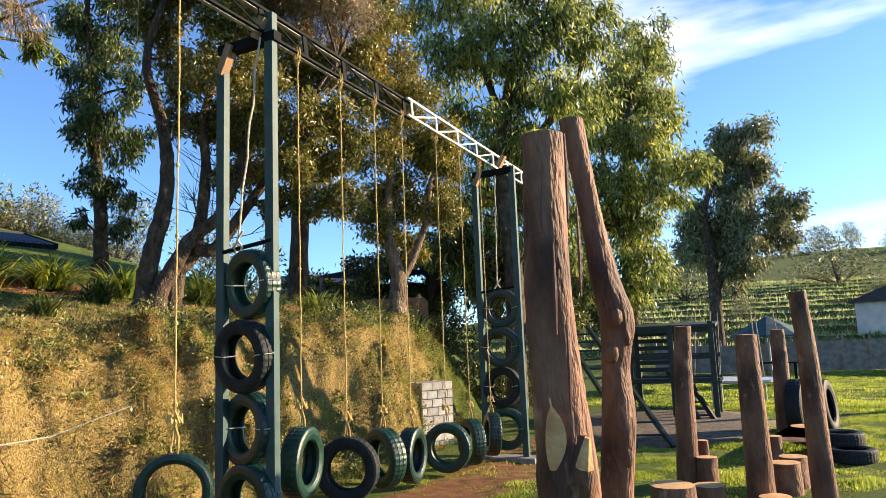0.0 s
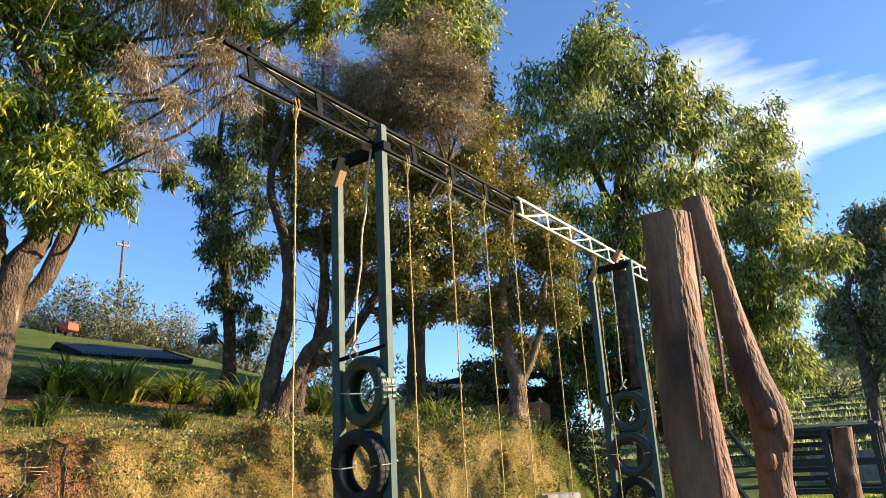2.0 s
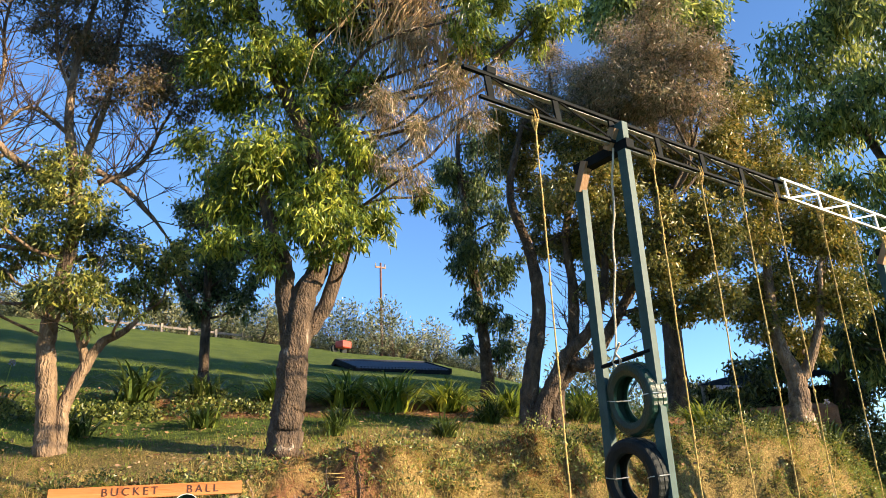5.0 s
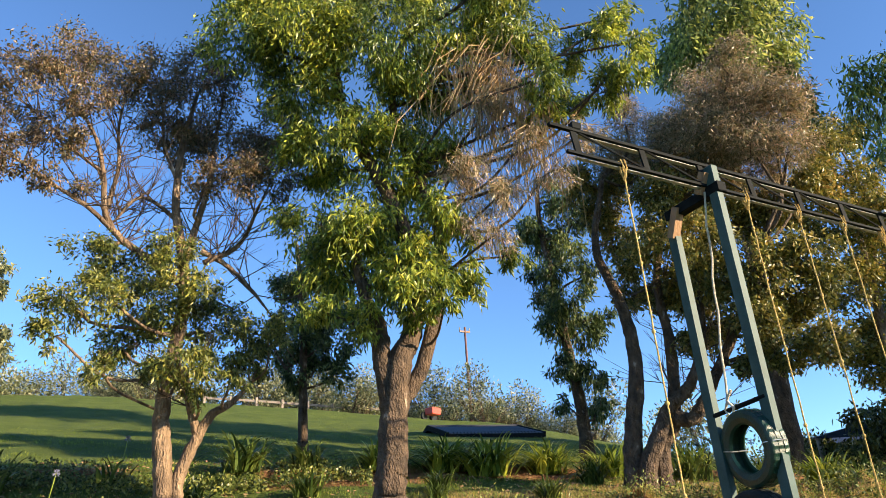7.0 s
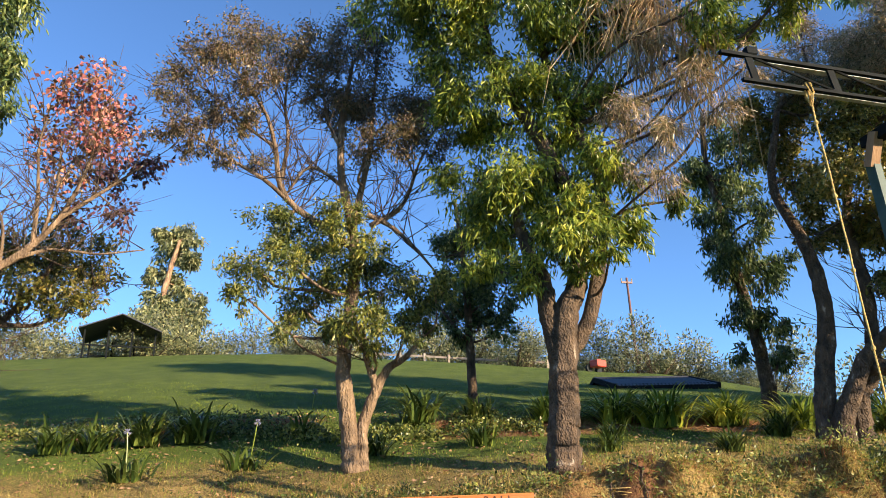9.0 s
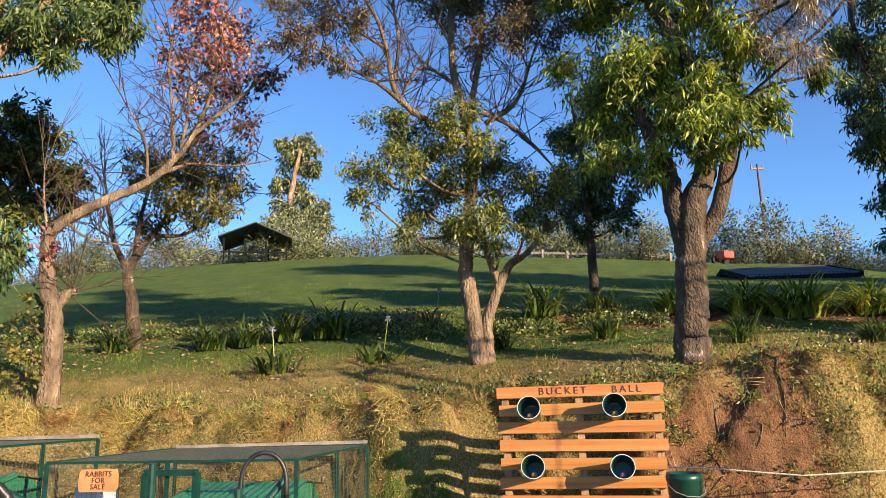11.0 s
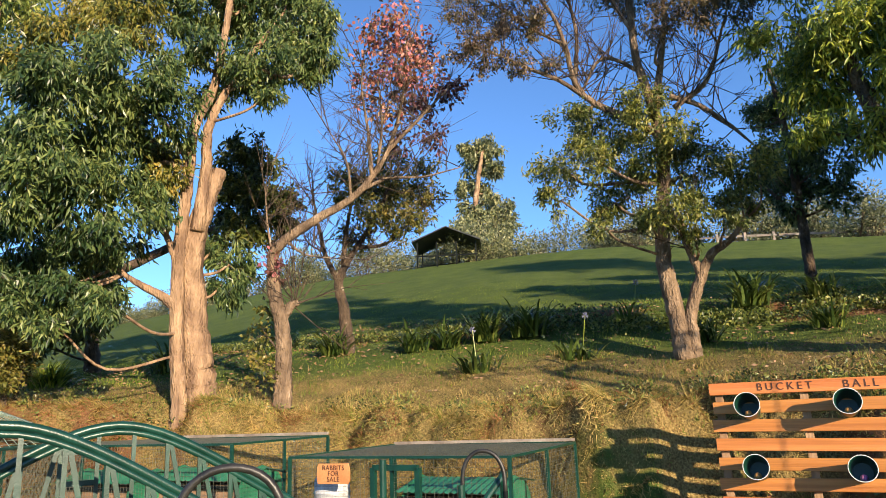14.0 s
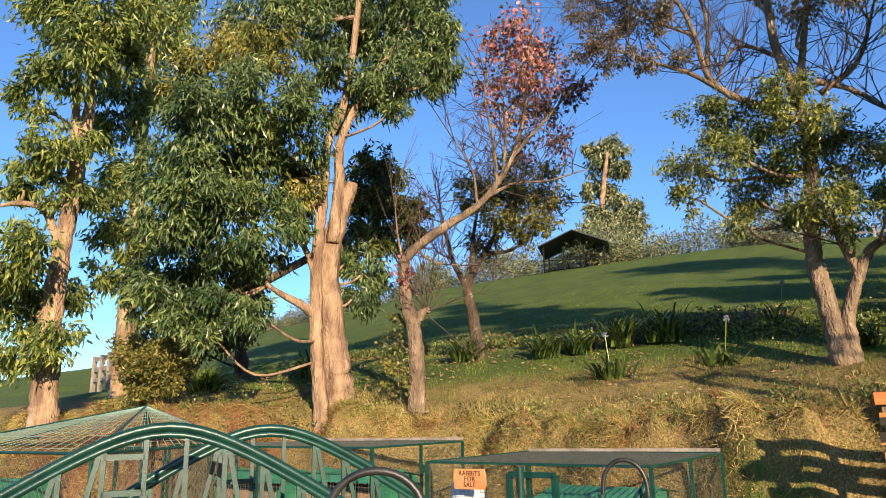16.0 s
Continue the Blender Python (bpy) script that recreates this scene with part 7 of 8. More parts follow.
for s in (1, -1):
    rm = Mesh()
    for i in range(57):
        y = -1.5 + 2.9 * i / 56
        z = 0.05 * (i % 2)
        rm.v += [(s * 1.85, y, LE + z), (0, y, LR + z), (0, y, LR - 0.04 + z), (s * 1.85, y, LE - 0.04 + z)]
    for i in range(56):
        for k in range(4):
            rm.f.append((i * 4 + k, i * 4 + (k + 1) % 4, i * 4 + 4 + (k + 1) % 4, i * 4 + 4 + k))
    part("roof_slope", rm, ROOF_DARK, low)
    for y in (-1.53, 1.43):
        part("barge_board", Mesh().bar((s * 1.88, y, LE - 0.02), (0, y, LR), 0.06, 0.15), BLACK, low)
part("ridge_cap", Mesh().tube([(0, -1.5, LR + 0.02), (0, 1.4, LR + 0.02)], 0.06, 8), ROOF_DARK, low)
part("eave_board", Mesh().box((1.85, -0.05, LE - 0.05), (0.04, 2.9, 0.12)), BLACK, low)
part("wall", Mesh().box((0, -0.05, LE - 0.2), (3.3, 2.6, 0.6)), BLACK, low)
cart = thing("red_trailer", pose(-27.35, 13.4, gz(-27.35, 13.4), 0, 0, 25), "small red box trailer parked on the crest", "trailer")
part("box", Mesh().box((0, 0, 0.36), (0.42, 0.56, 0.3), bevel=0.03), RED_PAINT, cart)
for y in (-0.3, 0.3):
    part("wheel", Mesh().tube([(-0.3, y, 0.18), (-0.2, y, 0.18)], 0.18, 12), TYRE_DARK, cart)
rf = thing("rail_fence", (-32, 10, gz(-32, 10)), "weathered wooden rail fence along the crest", "fence")
for i in range(8):
    x, y = -33.3 + 0.36 * i - (-32), 4.8 + 1.1 * i - 10
    z = gz(x - 32, y + 10) - gz(-32, 10)
    part("post", Mesh().box((x, y, z + 0.4), (0.1, 0.1, 1.0)), GREYWOOD, rf)
    if i < 7:
        x2, y2 = x + 0.36, y + 1.1
        z2 = gz(x2 - 32, y2 + 10) - gz(-32, 10)
        for h in (0.4, 0.75):
            part("rail", Mesh().bar((x, y, z + h), (x2, y2, z2 + h), 0.04, 0.1), GREYWOOD, rf)


def house(name, at, size, height, pitch, label, wall, roof, windows=1):
    """A gabled house along its own x; windows on the -y side."""
    w, d = size
    root = thing(name, at, label, "house")
    part("wall", Mesh().box((0, 0, height / 2), (w, d, height), bevel=0.02), wall, root)
    v = [(-w / 2 - 0.3, -d / 2 - 0.4, height), (w / 2 + 0.3, -d / 2 - 0.4, height), (w / 2 + 0.3, 0, height + pitch), (-w / 2 - 0.3, 0, height + pitch), (-w / 2 - 0.3, d / 2 + 0.4, height), (w / 2 + 0.3, d / 2 + 0.4, height)]
    part("roof", Mesh().add(v, [(0, 1, 2, 3), (3, 2, 5, 4), (0, 3, 4), (1, 5, 2), (0, 4, 5, 1)]), roof, root)
    for i in range(windows):
        x = -w / 2 + w * (i + 0.5) / windows
        wd = part("window", Mesh().box((x, -d / 2 - 0.015, height * 0.55), (0.7, 0.05, 0.7), bevel=0.01), GREYWOOD, root)
        part("pane", Mesh().box((x, -d / 2 - 0.045, height * 0.55), (0.58, 0.02, 0.58)), DARKGLASS, wd)
    return root


house("cottage", pose(-18.4, 25.6, gz(-18.4, 25.6) - 0.1, 0, 0, 35), (3.6, 3.0), 2.5, 0.5, "white cottage with a dark roof beyond the trees", PLASTER, ROOF_DARK, 2)
house("cottage", pose(6.4, 47, gz(6.4, 47) - 1.3, 0, 0, 80), (6.0, 7.0), 2.6, 1.6, "pale gabled house beyond the fence", PLASTER, ROOF_DARK, 1)
car_port = thing("dark_shelter", pose(-10.6, 17.2, gz(-10.6, 17.2), 0, 0, 35), "dark sagging shade roof on posts among the trees", "shelter")
part("roof", Mesh().add([(-1.6, -1.0, 1.55), (1.6, -1.0, 1.6), (1.6, 1.0, 1.75), (-1.6, 1.0, 1.8), (0, -0.1, 1.95), (0, -1.05, 1.42)], [(0, 5, 4), (5, 1, 4), (1, 2, 4), (2, 3, 4), (3, 0, 4)]), BLACK, car_port)
for x in (-1.5, 1.5):
    for y in (-0.9, 0.9):
        part("post", Mesh().tube([(x, y, -0.1), (x, y, 1.6)], 0.05, 7), GREYWOOD, car_port)
# added black sheet: stands in for the shadow beneath the roof
part("shade_sheet", Mesh().box((0, 0.95, 0.75), (3.0, 0.05, 1.5)), BLACK, car_port, "black sheet standing in for the shade under the roof")
solo("earth_wall", Mesh().box((0, 0, 0.3), (2.4, 0.3, 0.9), bevel=0.1), SOIL, "low brown earth wall behind the trees", "wall", at=pose(-9.2, 15.1, gz(-9.2, 15.1), 0, 0, 28))


# bushes take the dark leaf too, so their shade is in the colour
hedge = leafy("shade_bush", "leafy bush behind the bank, leaf colour darkened for shade", "bush", [(-11.6, 16.0, gz(-11.6, 16) + 0.5, 0.7), (-11.2, 16.5, gz(-11.2, 16.5) + 0.4, 0.6), (-12.0, 15.6, gz(-12, 15.6) + 0.6, 0.6)], LEAF_DARK, 2600, (0.12, 0.025), 95, 6, "shade bushes")
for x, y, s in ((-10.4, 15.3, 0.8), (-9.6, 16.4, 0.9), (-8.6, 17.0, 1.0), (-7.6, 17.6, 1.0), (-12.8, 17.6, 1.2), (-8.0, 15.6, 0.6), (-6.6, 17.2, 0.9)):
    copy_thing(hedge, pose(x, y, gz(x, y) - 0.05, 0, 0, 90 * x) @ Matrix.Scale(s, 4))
rail = thing("ranch_fence", (-11.0, -14.0, gz(-11, -14)), "dark wooden ranch fence on the slope beyond the gums", "fence")
for i in range(9):
    x, y = -4.5 + 0.4 * i, -3.6 + 0.75 * i
    z = gz(x - 11, y - 14) - gz(-11, -14)
    part("post", Mesh().box((x, y, z + 0.45), (0.1, 0.1, 1.2)), GREYWOOD, rail)
    if i < 8:
        x2, y2 = x + 0.4, y + 0.75
        z2 = gz(x2 - 11, y2 - 14) - gz(-11, -14)
        for h in (0.35, 0.65, 0.95):
            part("rail", Mesh().bar((x, y, z + h), (x2, y2, z2 + h), 0.04, 0.12), GREYWOOD, rail)


# ---- playground beyond the logs ----
ps = thing("play_tower", pose(-2.4, 15.4, gz(-2.4, 15.4), 0, 0, 4), "dark green timber play tower with ladders", "play tower")
for x in (-0.8, 0.0, 0.75):
    for y in (-0.5, 0.6):
        part("post", Mesh().box((x, y, 0.9), (0.1, 0.1, 1.95 if x > 0.5 else 1.85), bevel=0.008), PLAY_GREEN, ps)
for i in range(9):
    part("board", Mesh().box((0, -0.5 + 0.14 * i, 0.72), (1.75, 0.12, 0.04)), PLAY_GREEN, ps)
for i in range(6):
    part("slat", Mesh().box((-0.4, 0.55, 0.92 + 0.15 * i), (0.85, 0.03, 0.09)), PLAY_GREEN, ps)
for z in (0.74, 1.2, 1.72):
    for y in (-0.5, 0.6):
        part("rail", Mesh().box((0, y + 0.06, z), (1.7, 0.05, 0.09)), PLAY_GREEN, ps)
part("roof_rail", Mesh().box((-0.1, 0.05, 1.82), (1.9, 1.25, 0.06), pose(0, 0, 0, 3)), PLAY_GREEN, ps)


def ladder(at, foot, top, w, n, label):
    root = thing("ladder", (*foot[:2], gz(*foot[:2])), label, "ladder", "leaning ladders")
    f, t = Vector((0, 0, 0)), Vector(top) - Vector((foot[0], foot[1], gz(*foot[:2])))
    s = Vector((w / 2, 0.0, 0)).lerp(Vector((w / 2, w * 0.2, 0)), 1)
    for k in (-1, 1):
        part("rail", Mesh().bar(f + s * k, t + s * k, 0.05, 0.09), PLAY_GREEN, root)
    for i in range(1, n):
        c = f.lerp(t, i / n)
        part("rung", Mesh().tube([c - s, c + s], 0.018, 7), PLAY_GREEN, root)
    return root


ladder(0, (-1.75, 14.6), (-2.35, 15.0, 0.95), 0.25, 8, "dark green ladder leaning on the play tower")
ladder(0, (-2.15, 11.6), (-4.2, 14.6, 1.9), 0.5, 12, "long dark green climbing ladder leaning up to the tower")
solo("gravel_bed", Mesh().spin([(0.01, 0.05), (1.5, 0.045), (1.9, 0.0), (1.95, -0.2)], Matrix.Diagonal((1.1, 1.35, 1, 1)), 32), GRAVEL, "bed of brown-grey gravel under the play tower", "gravel", smooth=True, at=pose(-2.6, 14.2, gz(-2.6, 14.2)))
tr = thing("trampoline", (-1.5, 18.6, gz(-1.5, 18.6)), "round trampoline with tall bare enclosure poles", "trampoline")
part("mat", Mesh().spin([(0.002, 0.62), (0.95, 0.6), (1.0, 0.62), (1.0, 0.57), (0.95, 0.55), (0.002, 0.57)], None, 24), BARREL, tr)
for k in range(6):
    a = k * math.pi / 3
    part("leg", Mesh().tube([(1.0 * math.cos(a), 1.0 * math.sin(a), -0.1), (1.0 * math.cos(a), 1.0 * math.sin(a), 0.6)], 0.025, 6), WIRE, tr)
    part("net_pole", Mesh().tube([(1.0 * math.cos(a), 1.0 * math.sin(a), 0.55), (0.85 * math.cos(a), 0.85 * math.sin(a), 2.2)], 0.014, 6), GREYWOOD, tr)
um = thing("parasol", (-1.1, 25.5, gz(-1.1, 25.5)), "faded blue-green garden parasol over a table", "parasol")
part("canopy", Mesh().spin([(0.02, 2.15), (0.55, 1.9), (1.15, 1.55), (1.15, 1.5), (0.5, 1.85), (0.02, 2.1)], None, 8), BLUE_CLOTH, um)
part("pole", Mesh().tube([(0, 0, -0.1), (0, 0, 2.15)], 0.03, 8), WHITE, um)
solo("table", Mesh().box((0, 0, 0.72), (1.2, 0.7, 0.05)).box((-0.5, 0, 0.35), (0.08, 0.6, 0.7)).box((0.5, 0, 0.35), (0.08, 0.6, 0.7)), BLACK, "dark garden table under the parasol", "table", at=pose(-0.9, 25.0, gz(-0.9, 25)))
fn = thing("boundary_fence", (0, 32, gz(0, 32)), "weathered panel fence with posts at the edge of the lawn", "fence")
for i in range(22):
    x = -6 + 0.9 * i
    z = gz(x, 32 - 0.1 * x) - gz(0, 32)
    part("post", Mesh().box((x, -0.1 * x, z + 0.65), (0.1, 0.1, 1.5)), GREYWOOD, fn)
    part("panel", Mesh().box((x + 0.45, -0.1 * x, z + 0.6), (0.86, 0.04, 1.15)), GREYWOOD, fn)
tall = thing("gate_post", (2.35, 17.5, gz(2.35, 17.5)), "dark steel gate post on the lawn", "post")
part("shaft", Mesh().box((0, 0, 0.85), (0.14, 0.14, 1.8), bevel=0.01), BLACK, tall)
part("bracket", Mesh().tube([(-0.07, 0, 1.5), (-0.2, 0, 1.4), (-0.16, 0, 0.9)], 0.025, 6), BLACK, tall)
for x, y, z, rx, ry, s in ((-0.2, 13.2, 0.42, 0, 0, 1.5), (-0.02, 13.4, 0.42, 8, 0, 1.5), (0.16, 13.6, 0.4, -6, 0, 1.45)):
    t = thing("big_tyre", pose(x, y, gz(x, y) + z, rx, 0, 78), "large dark tyre standing half sunk in the lawn", "tyre", "tyres on the lawn")
    t.scale = (s,) * 3
    part("casing", TYRE_BLACK_MESH, None, t)
for x, y, z in ((0.3, 11.6, 0.08), (0.28, 11.3, 0.22), (0.38, 10.9, 0.08), (0.3, 12.4, 0.08)):
    t = thing("flat_tyre", pose(x, y, gz(x, y) + z, 90, 0, 20), "dark tyre lying flat on the lawn", "tyre", "tyres on the lawn")
    part("casing", TYRE_BLACK_MESH, None, t)
rl, o = log("lying_log", [(-0.28, 10.9, 0.24, 0.24), (-0.2, 11.5, 0.24, 0.25), (-0.1, 12.4, 0.24, 0.24)], "thick log lying on the lawn with its sawn end", 49, group="lying logs")

# ---- rope fence along the bank ----
rp = thing("string_line", (-6.37, 2.99, 0.98), "thin pale string stretched along the bank", "string")
part("cord", Mesh().tube([(0.02, -0.5, 0.03), (0, 0, 0), (0.25, 0.7, -0.06), (0.4, 1.6, -0.02), (0.8, 2.11, 0.2)], 0.006, 5), ROPE_PALE, rp)


# ---- grass, weeds and litter ----
def scatter(name, label, count, area, length, width, material, seed, keep, lean=0.5):
    """Loose blades over a stretch of ground: u and n limits, kept by a mask."""
    rng = np.random.default_rng(seed)
    u = rng.uniform(area[0], area[1], count)
    n = rng.uniform(area[2], area[3], count)
    ok = rng.uniform(0, 1, count) < keep(u, n)
    u, n = u[ok], n[ok]
    x, y = xy(u, n)
    z = ground_z(x, y)
    k = len(x)
    tuft = 0.3 + 1.7 * vnoise(u * 3.3, n * 3.3, seed) ** 2
    l = (length * rng.uniform(0.5, 1.3, k) * tuft)[:, None]
    a = rng.uniform(0, 6.283, k)
    d = np.stack([np.cos(a), np.sin(a), np.zeros(k)], 1)
    s = np.stack([-np.sin(a), np.cos(a), np.zeros(k)], 1) * width * rng.uniform(0.6, 1.3, (k, 1))
    p = np.stack([x, y, z - 0.01], 1)
    ln = rng.uniform(0.1, 1.0, (k, 1)) * lean
    tip = p + d * l * ln * 1.2 + np.array((0, 0, 1.0)) * l * (1 - 0.35 * ln)
    v = np.stack([p - s, p + s, tip], 1).reshape(-1, 3)
    f = (np.arange(k)[:, None] * 3 + np.array([[0, 1, 2]])).tolist()
    me = bpy.data.meshes.new(name)
    me.from_pydata(v.tolist(), [], f)
    me.materials.append(material)
    return tagged(new(name, me), label, "grass", kind="stuff")


GRASS = mat("green_blade", (0.13, 0.2, 0.03), (0.26, 0.32, 0.06), scale=0.7, fine=4, rough=0.6, bump=0, leaf=0.5, island=0.4, spec=0.25)
# brighter copy of the green blade, with backlit glow in its colour
GRASS_LIT = mat("backlit_lawn_blade", (0.2, 0.28, 0.04), (0.42, 0.48, 0.08), scale=0.7, fine=4, rough=0.55, bump=0, leaf=0.6, island=0.4, spec=0.3)
# far hill blades: haze and backlit glow are mixed into this pale colour
HAZE_GRASS = mat("hazed_hill_blade", (0.3, 0.36, 0.14), (0.5, 0.54, 0.24), scale=0.3, fine=3, rough=0.6, bump=0, leaf=0.6, island=0.3, spec=0.25)
STRAW = mat("straw_blade", (0.36, 0.28, 0.09), (0.58, 0.46, 0.17), scale=0.7, fine=4, rough=0.7, bump=0, leaf=0.35, island=0.45, spec=0.2, c=(0.22, 0.24, 0.05))
RUSTY = mat("rusty_dead_blade", (0.16, 0.075, 0.03), (0.34, 0.18, 0.075), scale=0.9, fine=4, rough=0.75, bump=0, leaf=0.25, island=0.5, spec=0.15, c=(0.45, 0.3, 0.13))
LITTER = mat("fallen_leaf", (0.15, 0.09, 0.04), (0.3, 0.2, 0.1), scale=2, fine=8, rough=0.7, bump=0, island=0.4)


def on_bank(u, n):
    foot, lip, top = lines(u)
    return smooth(-0.3, 0.2, n - foot) * (1 - smooth(1.0, 2.8, n - lip))


def bare(u, n):
    return smooth(0.3, 0.55, vnoise(u * 0.8, n * 0.8, 15) * 0.5 + vnoise(u * 2.6, n * 2.6, 16) * 0.5)


def face_grass(name, label, count, length, width, material, seed, keep):
    """Tufts that stand out from the bank's face and hang over."""
    rng = np.random.default_rng(seed)
    u = rng.uniform(-12, 12, count)
    foot, lip, top = lines(u)
    n = foot - 0.25 + (lip - foot + 0.7) * rng.uniform(0, 1, count)
    ok = rng.uniform(0, 1, count) < keep(u, n)
    u, n = u[ok], n[ok]
    k = len(u)
    x, y = xy(u, n)
    p = np.stack([x, y, ground_z(x, y)], 1)
    out = np.array((0.954, -0.3, 0.0))
    grow = out * rng.uniform(0.2, 0.9, (k, 1)) + np.array((0, 0, 1)) * rng.uniform(0.1, 0.9, (k, 1)) + rng.normal(size=(k, 3)) * 0.35
    grow /= np.linalg.norm(grow, axis=1, keepdims=True)
    l = (length * rng.uniform(0.5, 1.3, k) * (0.25 + 2.0 * vnoise(u * 4.3, n * 4.3, seed) ** 2.2))[:, None]
    s = np.cross(grow, rng.normal(size=(k, 3)))
    s = s / np.linalg.norm(s, axis=1, keepdims=True) * width
    p = p - grow * 0.03
    tip = p + grow * l + np.array((0, 0, -1)) * l * rng.uniform(0.1, 0.7, (k, 1))
    v = np.stack([p - s, p + s, tip], 1).reshape(-1, 3)
    me = bpy.data.meshes.new(name)
    me.from_pydata(v.tolist(), [], (np.arange(k)[:, None] * 3 + np.array([[0, 1, 2]])).tolist())
    me.materials.append(material)
    return tagged(new(name, me), label, "grass", kind="stuff")


def patchy(u, n, seed):
    return smooth(0.25, 0.7, vnoise(u * 1.3, n * 1.9, seed) * 0.6 + vnoise(u * 4.1, n * 4.1, seed + 1) * 0.4)


def eroded(u):
    return smooth(0.3, 0.8, u) * (1 - smooth(1.7, 2.4, u))


face_grass("bank_tufts", "dry golden tufts hanging on the bank face", 260000, 0.17, 0.0045, STRAW, 86, lambda u, n: (0.25 + 0.75 * patchy(u, n, 41)) * (1 - 0.8 * eroded(u)) * (1 - 0.65 * smooth(3.6, 6.5, u)))
face_grass("bank_tufts", "green tufts hanging on the bank face", 150000, 0.15, 0.0048, GRASS, 87, lambda u, n: (0.12 + 0.55 * patchy(u, n, 51)) * (1 - 0.8 * eroded(u)) * (0.4 + 1.1 * smooth(2.6, 6, u)))
face_grass("bank_tufts", "rusty brown dead tufts on the bank face", 110000, 0.16, 0.0048, RUSTY, 88, lambda u, n: (0.1 + 0.9 * patchy(u, n, 71)) * (1 - 0.7 * eroded(u)) * (1 - 0.4 * smooth(4.5, 7, u)))
scatter("dry_grass", "dry straw-coloured grass on the bank", 330000, (-13, 11, 6, 13), 0.065, 0.0042, STRAW, 81, lambda u, n: on_bank(u, n) * (1 - 0.75 * bare(u, n)) * (1 - 0.5 * smooth(3.5, 7, u)), 1.3)
scatter("bank_grass", "green grass and weeds on the bank", 260000, (-13, 14, 6, 14), 0.065, 0.0042, GRASS, 82, lambda u, n: on_bank(u, n) * (0.25 + 0.6 * smooth(3, 7, u) + 0.35 * vnoise(u * 0.7, n * 0.7, 23) ** 2))
scatter("upper_grass", "short green grass above the bank", 150000, (-16, 14, 7, 20), 0.05, 0.006, GRASS, 83, lambda u, n: smooth(0.5, 2.5, n - lines(u)[1]) * (1 - 0.5 * smooth(13, 20, n)))
scatter("lawn_grass", "short green lawn beside the logs, brightened as if backlit", 330000, (6, 18.5, -1, 7.4), 0.036, 0.008, GRASS_LIT, 84, lambda u, n: 1 - 0.85 * np.exp(-((0.3 * u - 0.954 * n + 3.75) / 0.7) ** 2))
scatter("lawn_grass", "short green lawn under the board and cages", 60000, (-10, 5, 3, 7.4), 0.045, 0.0035, GRASS_LIT, 85, lambda u, n: 0.6 + 0 * u)


scatter("lawn_grass", "mown lawn beyond the play tower, blades coloured as if sunlit", 110000, (16, 33, 1, 12), 0.06, 0.016, GRASS_LIT, 89, lambda u, n: 1 + 0 * u)
# blades paled for the haze over the far terraces
scatter("hill_grass", "grass on the terraced hillside, paled to paint in haze and backlight", 120000, (34, 84, 2, 42), 0.26, 0.06, HAZE_GRASS, 90, lambda u, n: 0.85 + 0 * u)


def litter(count, seed):
    rng = np.random.default_rng(seed)
    u, n = rng.uniform(-12, 10, count), rng.uniform(6.5, 13, count)
    ok = (n > lines(u)[0] + 0.3) & (rng.uniform(0, 1, count) < 0.35 + vnoise(u * 0.6, n * 0.6, 33))
    x, y = xy(u[ok], n[ok])
    at = np.stack([x, y, ground_z(x, y) + 0.03], 1)
    way = rng.normal(size=at.shape) * np.array((1, 1, 0.25))
    way /= np.linalg.norm(way, axis=1, keepdims=True)
    return tagged(new("fallen_leaves", leaf_mesh("fallen_leaves", at, way, rng, 0.07, 0.014, LITTER)), "brown fallen gum leaves scattered on the grass", "leaf litter", kind="stuff")


litter(7500, 91)


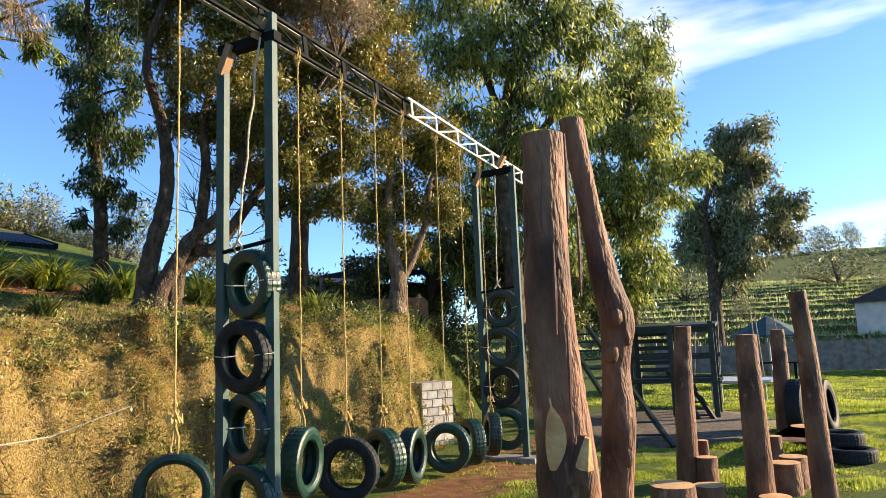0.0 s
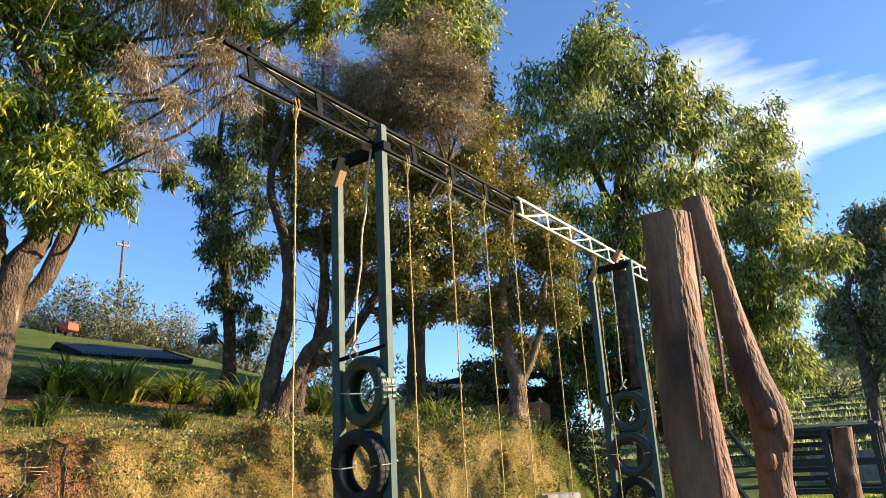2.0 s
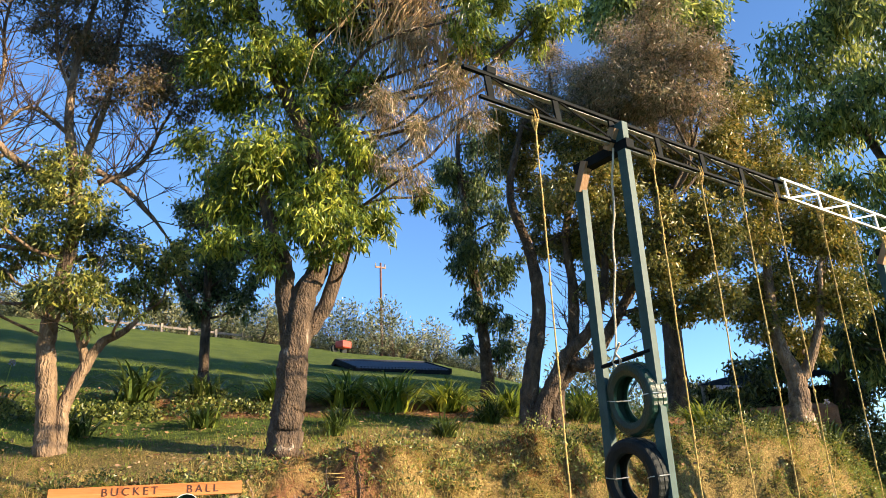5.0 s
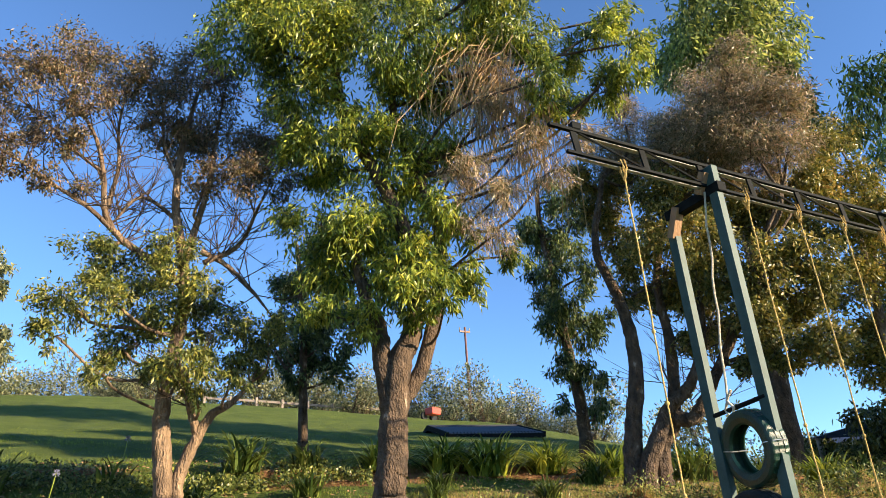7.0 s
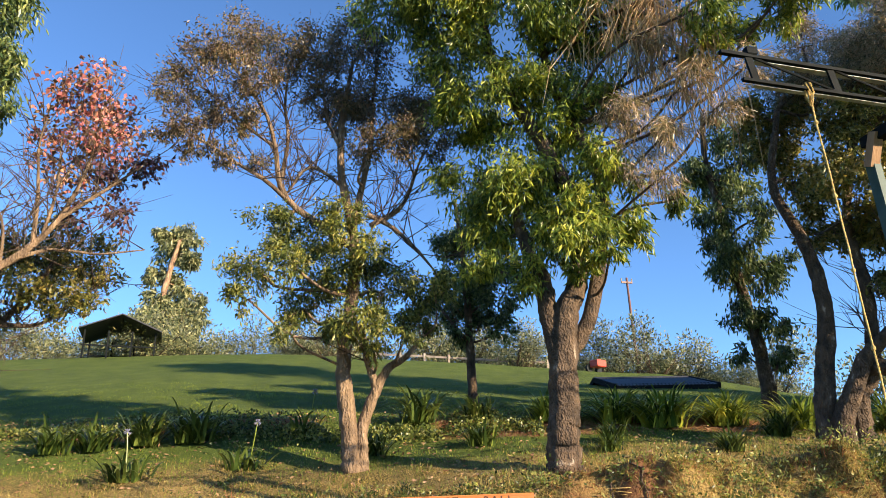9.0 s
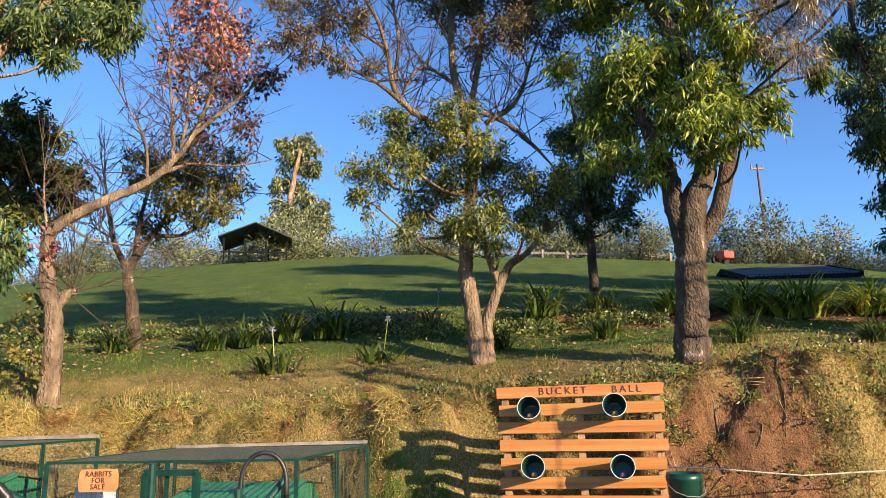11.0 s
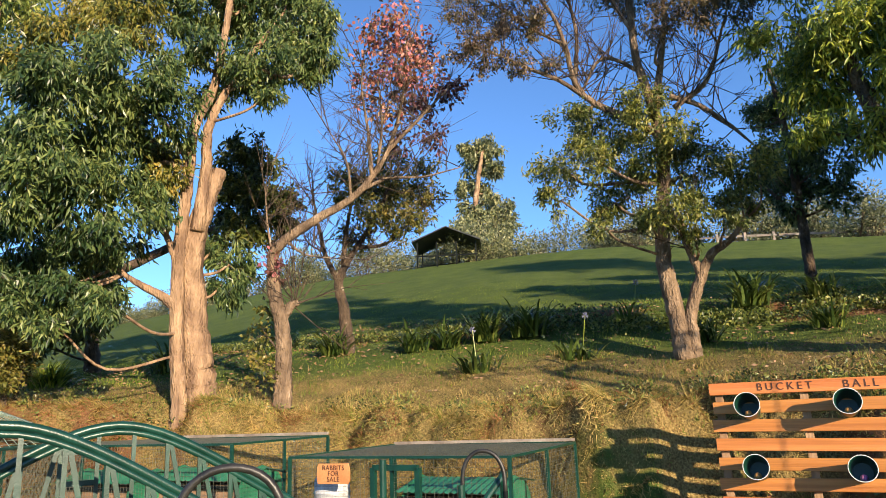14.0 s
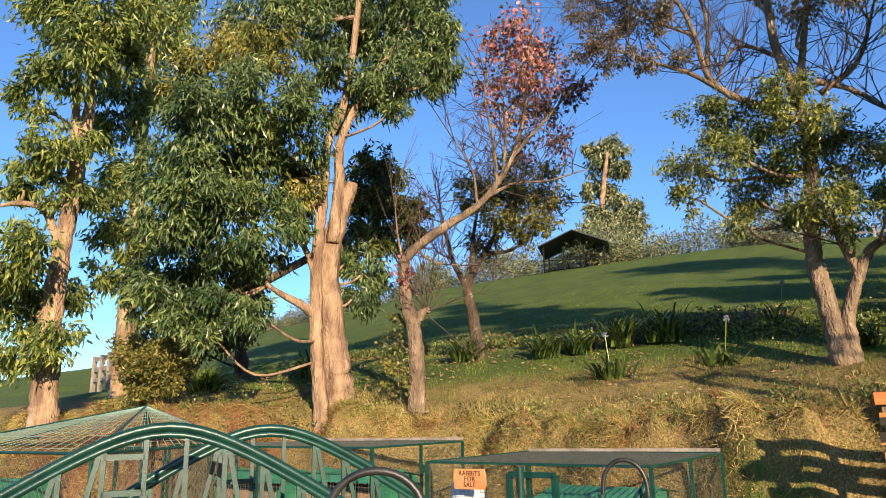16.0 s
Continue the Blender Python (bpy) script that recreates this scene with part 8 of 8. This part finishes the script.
def weeds(count, seed):
    rng = np.random.default_rng(seed)
    at, way = [], []
    for _ in range(count):
        u = rng.uniform(-10, 11)
        foot, lip, top = lines(u)
        n = rng.uniform(foot + 0.05, lip + 0.5)
        if rng.uniform() > 0.25 + 0.75 * float(smooth(1.5, 4.5, u)):
            continue
        x, y = xy(u, n)
        z = gz(x, y)
        m = int(rng.uniform(25, 80))
        h = rng.uniform(0.06, 0.2)
        q = rng.normal(size=(m, 3)) * np.array((h * 0.8, h * 0.8, h * 0.6))
        q[:, 2] = np.abs(q[:, 2])
        at.append(np.array((x, y, z)) + q)
        d = q / h + rng.normal(size=(m, 3)) * 0.6
        way.append(d / np.linalg.norm(d, axis=1, keepdims=True))
    return tagged(new("bank_weeds", leaf_mesh("bank_weeds", np.concatenate(at), np.concatenate(way), rng, 0.05, 0.012, LEAF_CREEP)), "low leafy weeds growing on the bank", "weeds", kind="stuff")


weeds(1100, 92)


# ---- creeping ground cover along the bed, and bare roots below the big gum ----
def ground_cover(count, seed):
    rng = np.random.default_rng(seed)
    u = rng.uniform(-13, 1.0, count)
    n = np.maximum(12, lines(u)[1] + 3) - 0.55 + rng.normal(size=count) * 0.22 + (vnoise(u * 0.8, u * 0, 61) - 0.5) * 0.5
    ok = rng.uniform(0, 1, count) < smooth(0.2, 0.5, vnoise(u * 1.6, n * 2, 62))
    x, y = xy(u[ok], n[ok])
    k = len(x)
    at = np.stack([x, y, ground_z(x, y) + rng.uniform(0, 0.16, k)], 1)
    way = rng.normal(size=(k, 3)) + np.array((0.4, 0, 0.5))
    way /= np.linalg.norm(way, axis=1, keepdims=True)
    return tagged(new("ground_cover", leaf_mesh("ground_cover", at, way, rng, 0.06, 0.02, LEAF_CREEP)), "creeping pale green ground cover edging the flower bed", "ground cover", kind="stuff")


ground_cover(16000, 93)
roots = thing("tree_roots", (-6.95, 3.2, gz(-6.95, 3.2)), "bare pale roots hanging down the eroded bank", "roots")
RR = random.Random(14)
for i in range(5):
    u = 0.75 + 0.33 * i + RR.uniform(-0.08, 0.08)
    foot, lip, top = (float(v) for v in lines(u))
    pts, reach = [], RR.uniform(0.35, 0.95)
    for k in range(9):
        n = lip + 0.15 - (lip + 0.15 - foot) * reach * k / 8
        x, y = xy(u + RR.uniform(-0.05, 0.05) + 0.02 * k * RR.uniform(-1, 1), n)
        pts.append((x + 6.95 + 0.008, y - 3.2, gz(x, y) - gz(-6.95, 3.2) - 0.002))
    part("root", Mesh().tube(pts, [0.015 - 0.0014 * k for k in range(9)], 6), BARK_MID, roots, smooth=True)
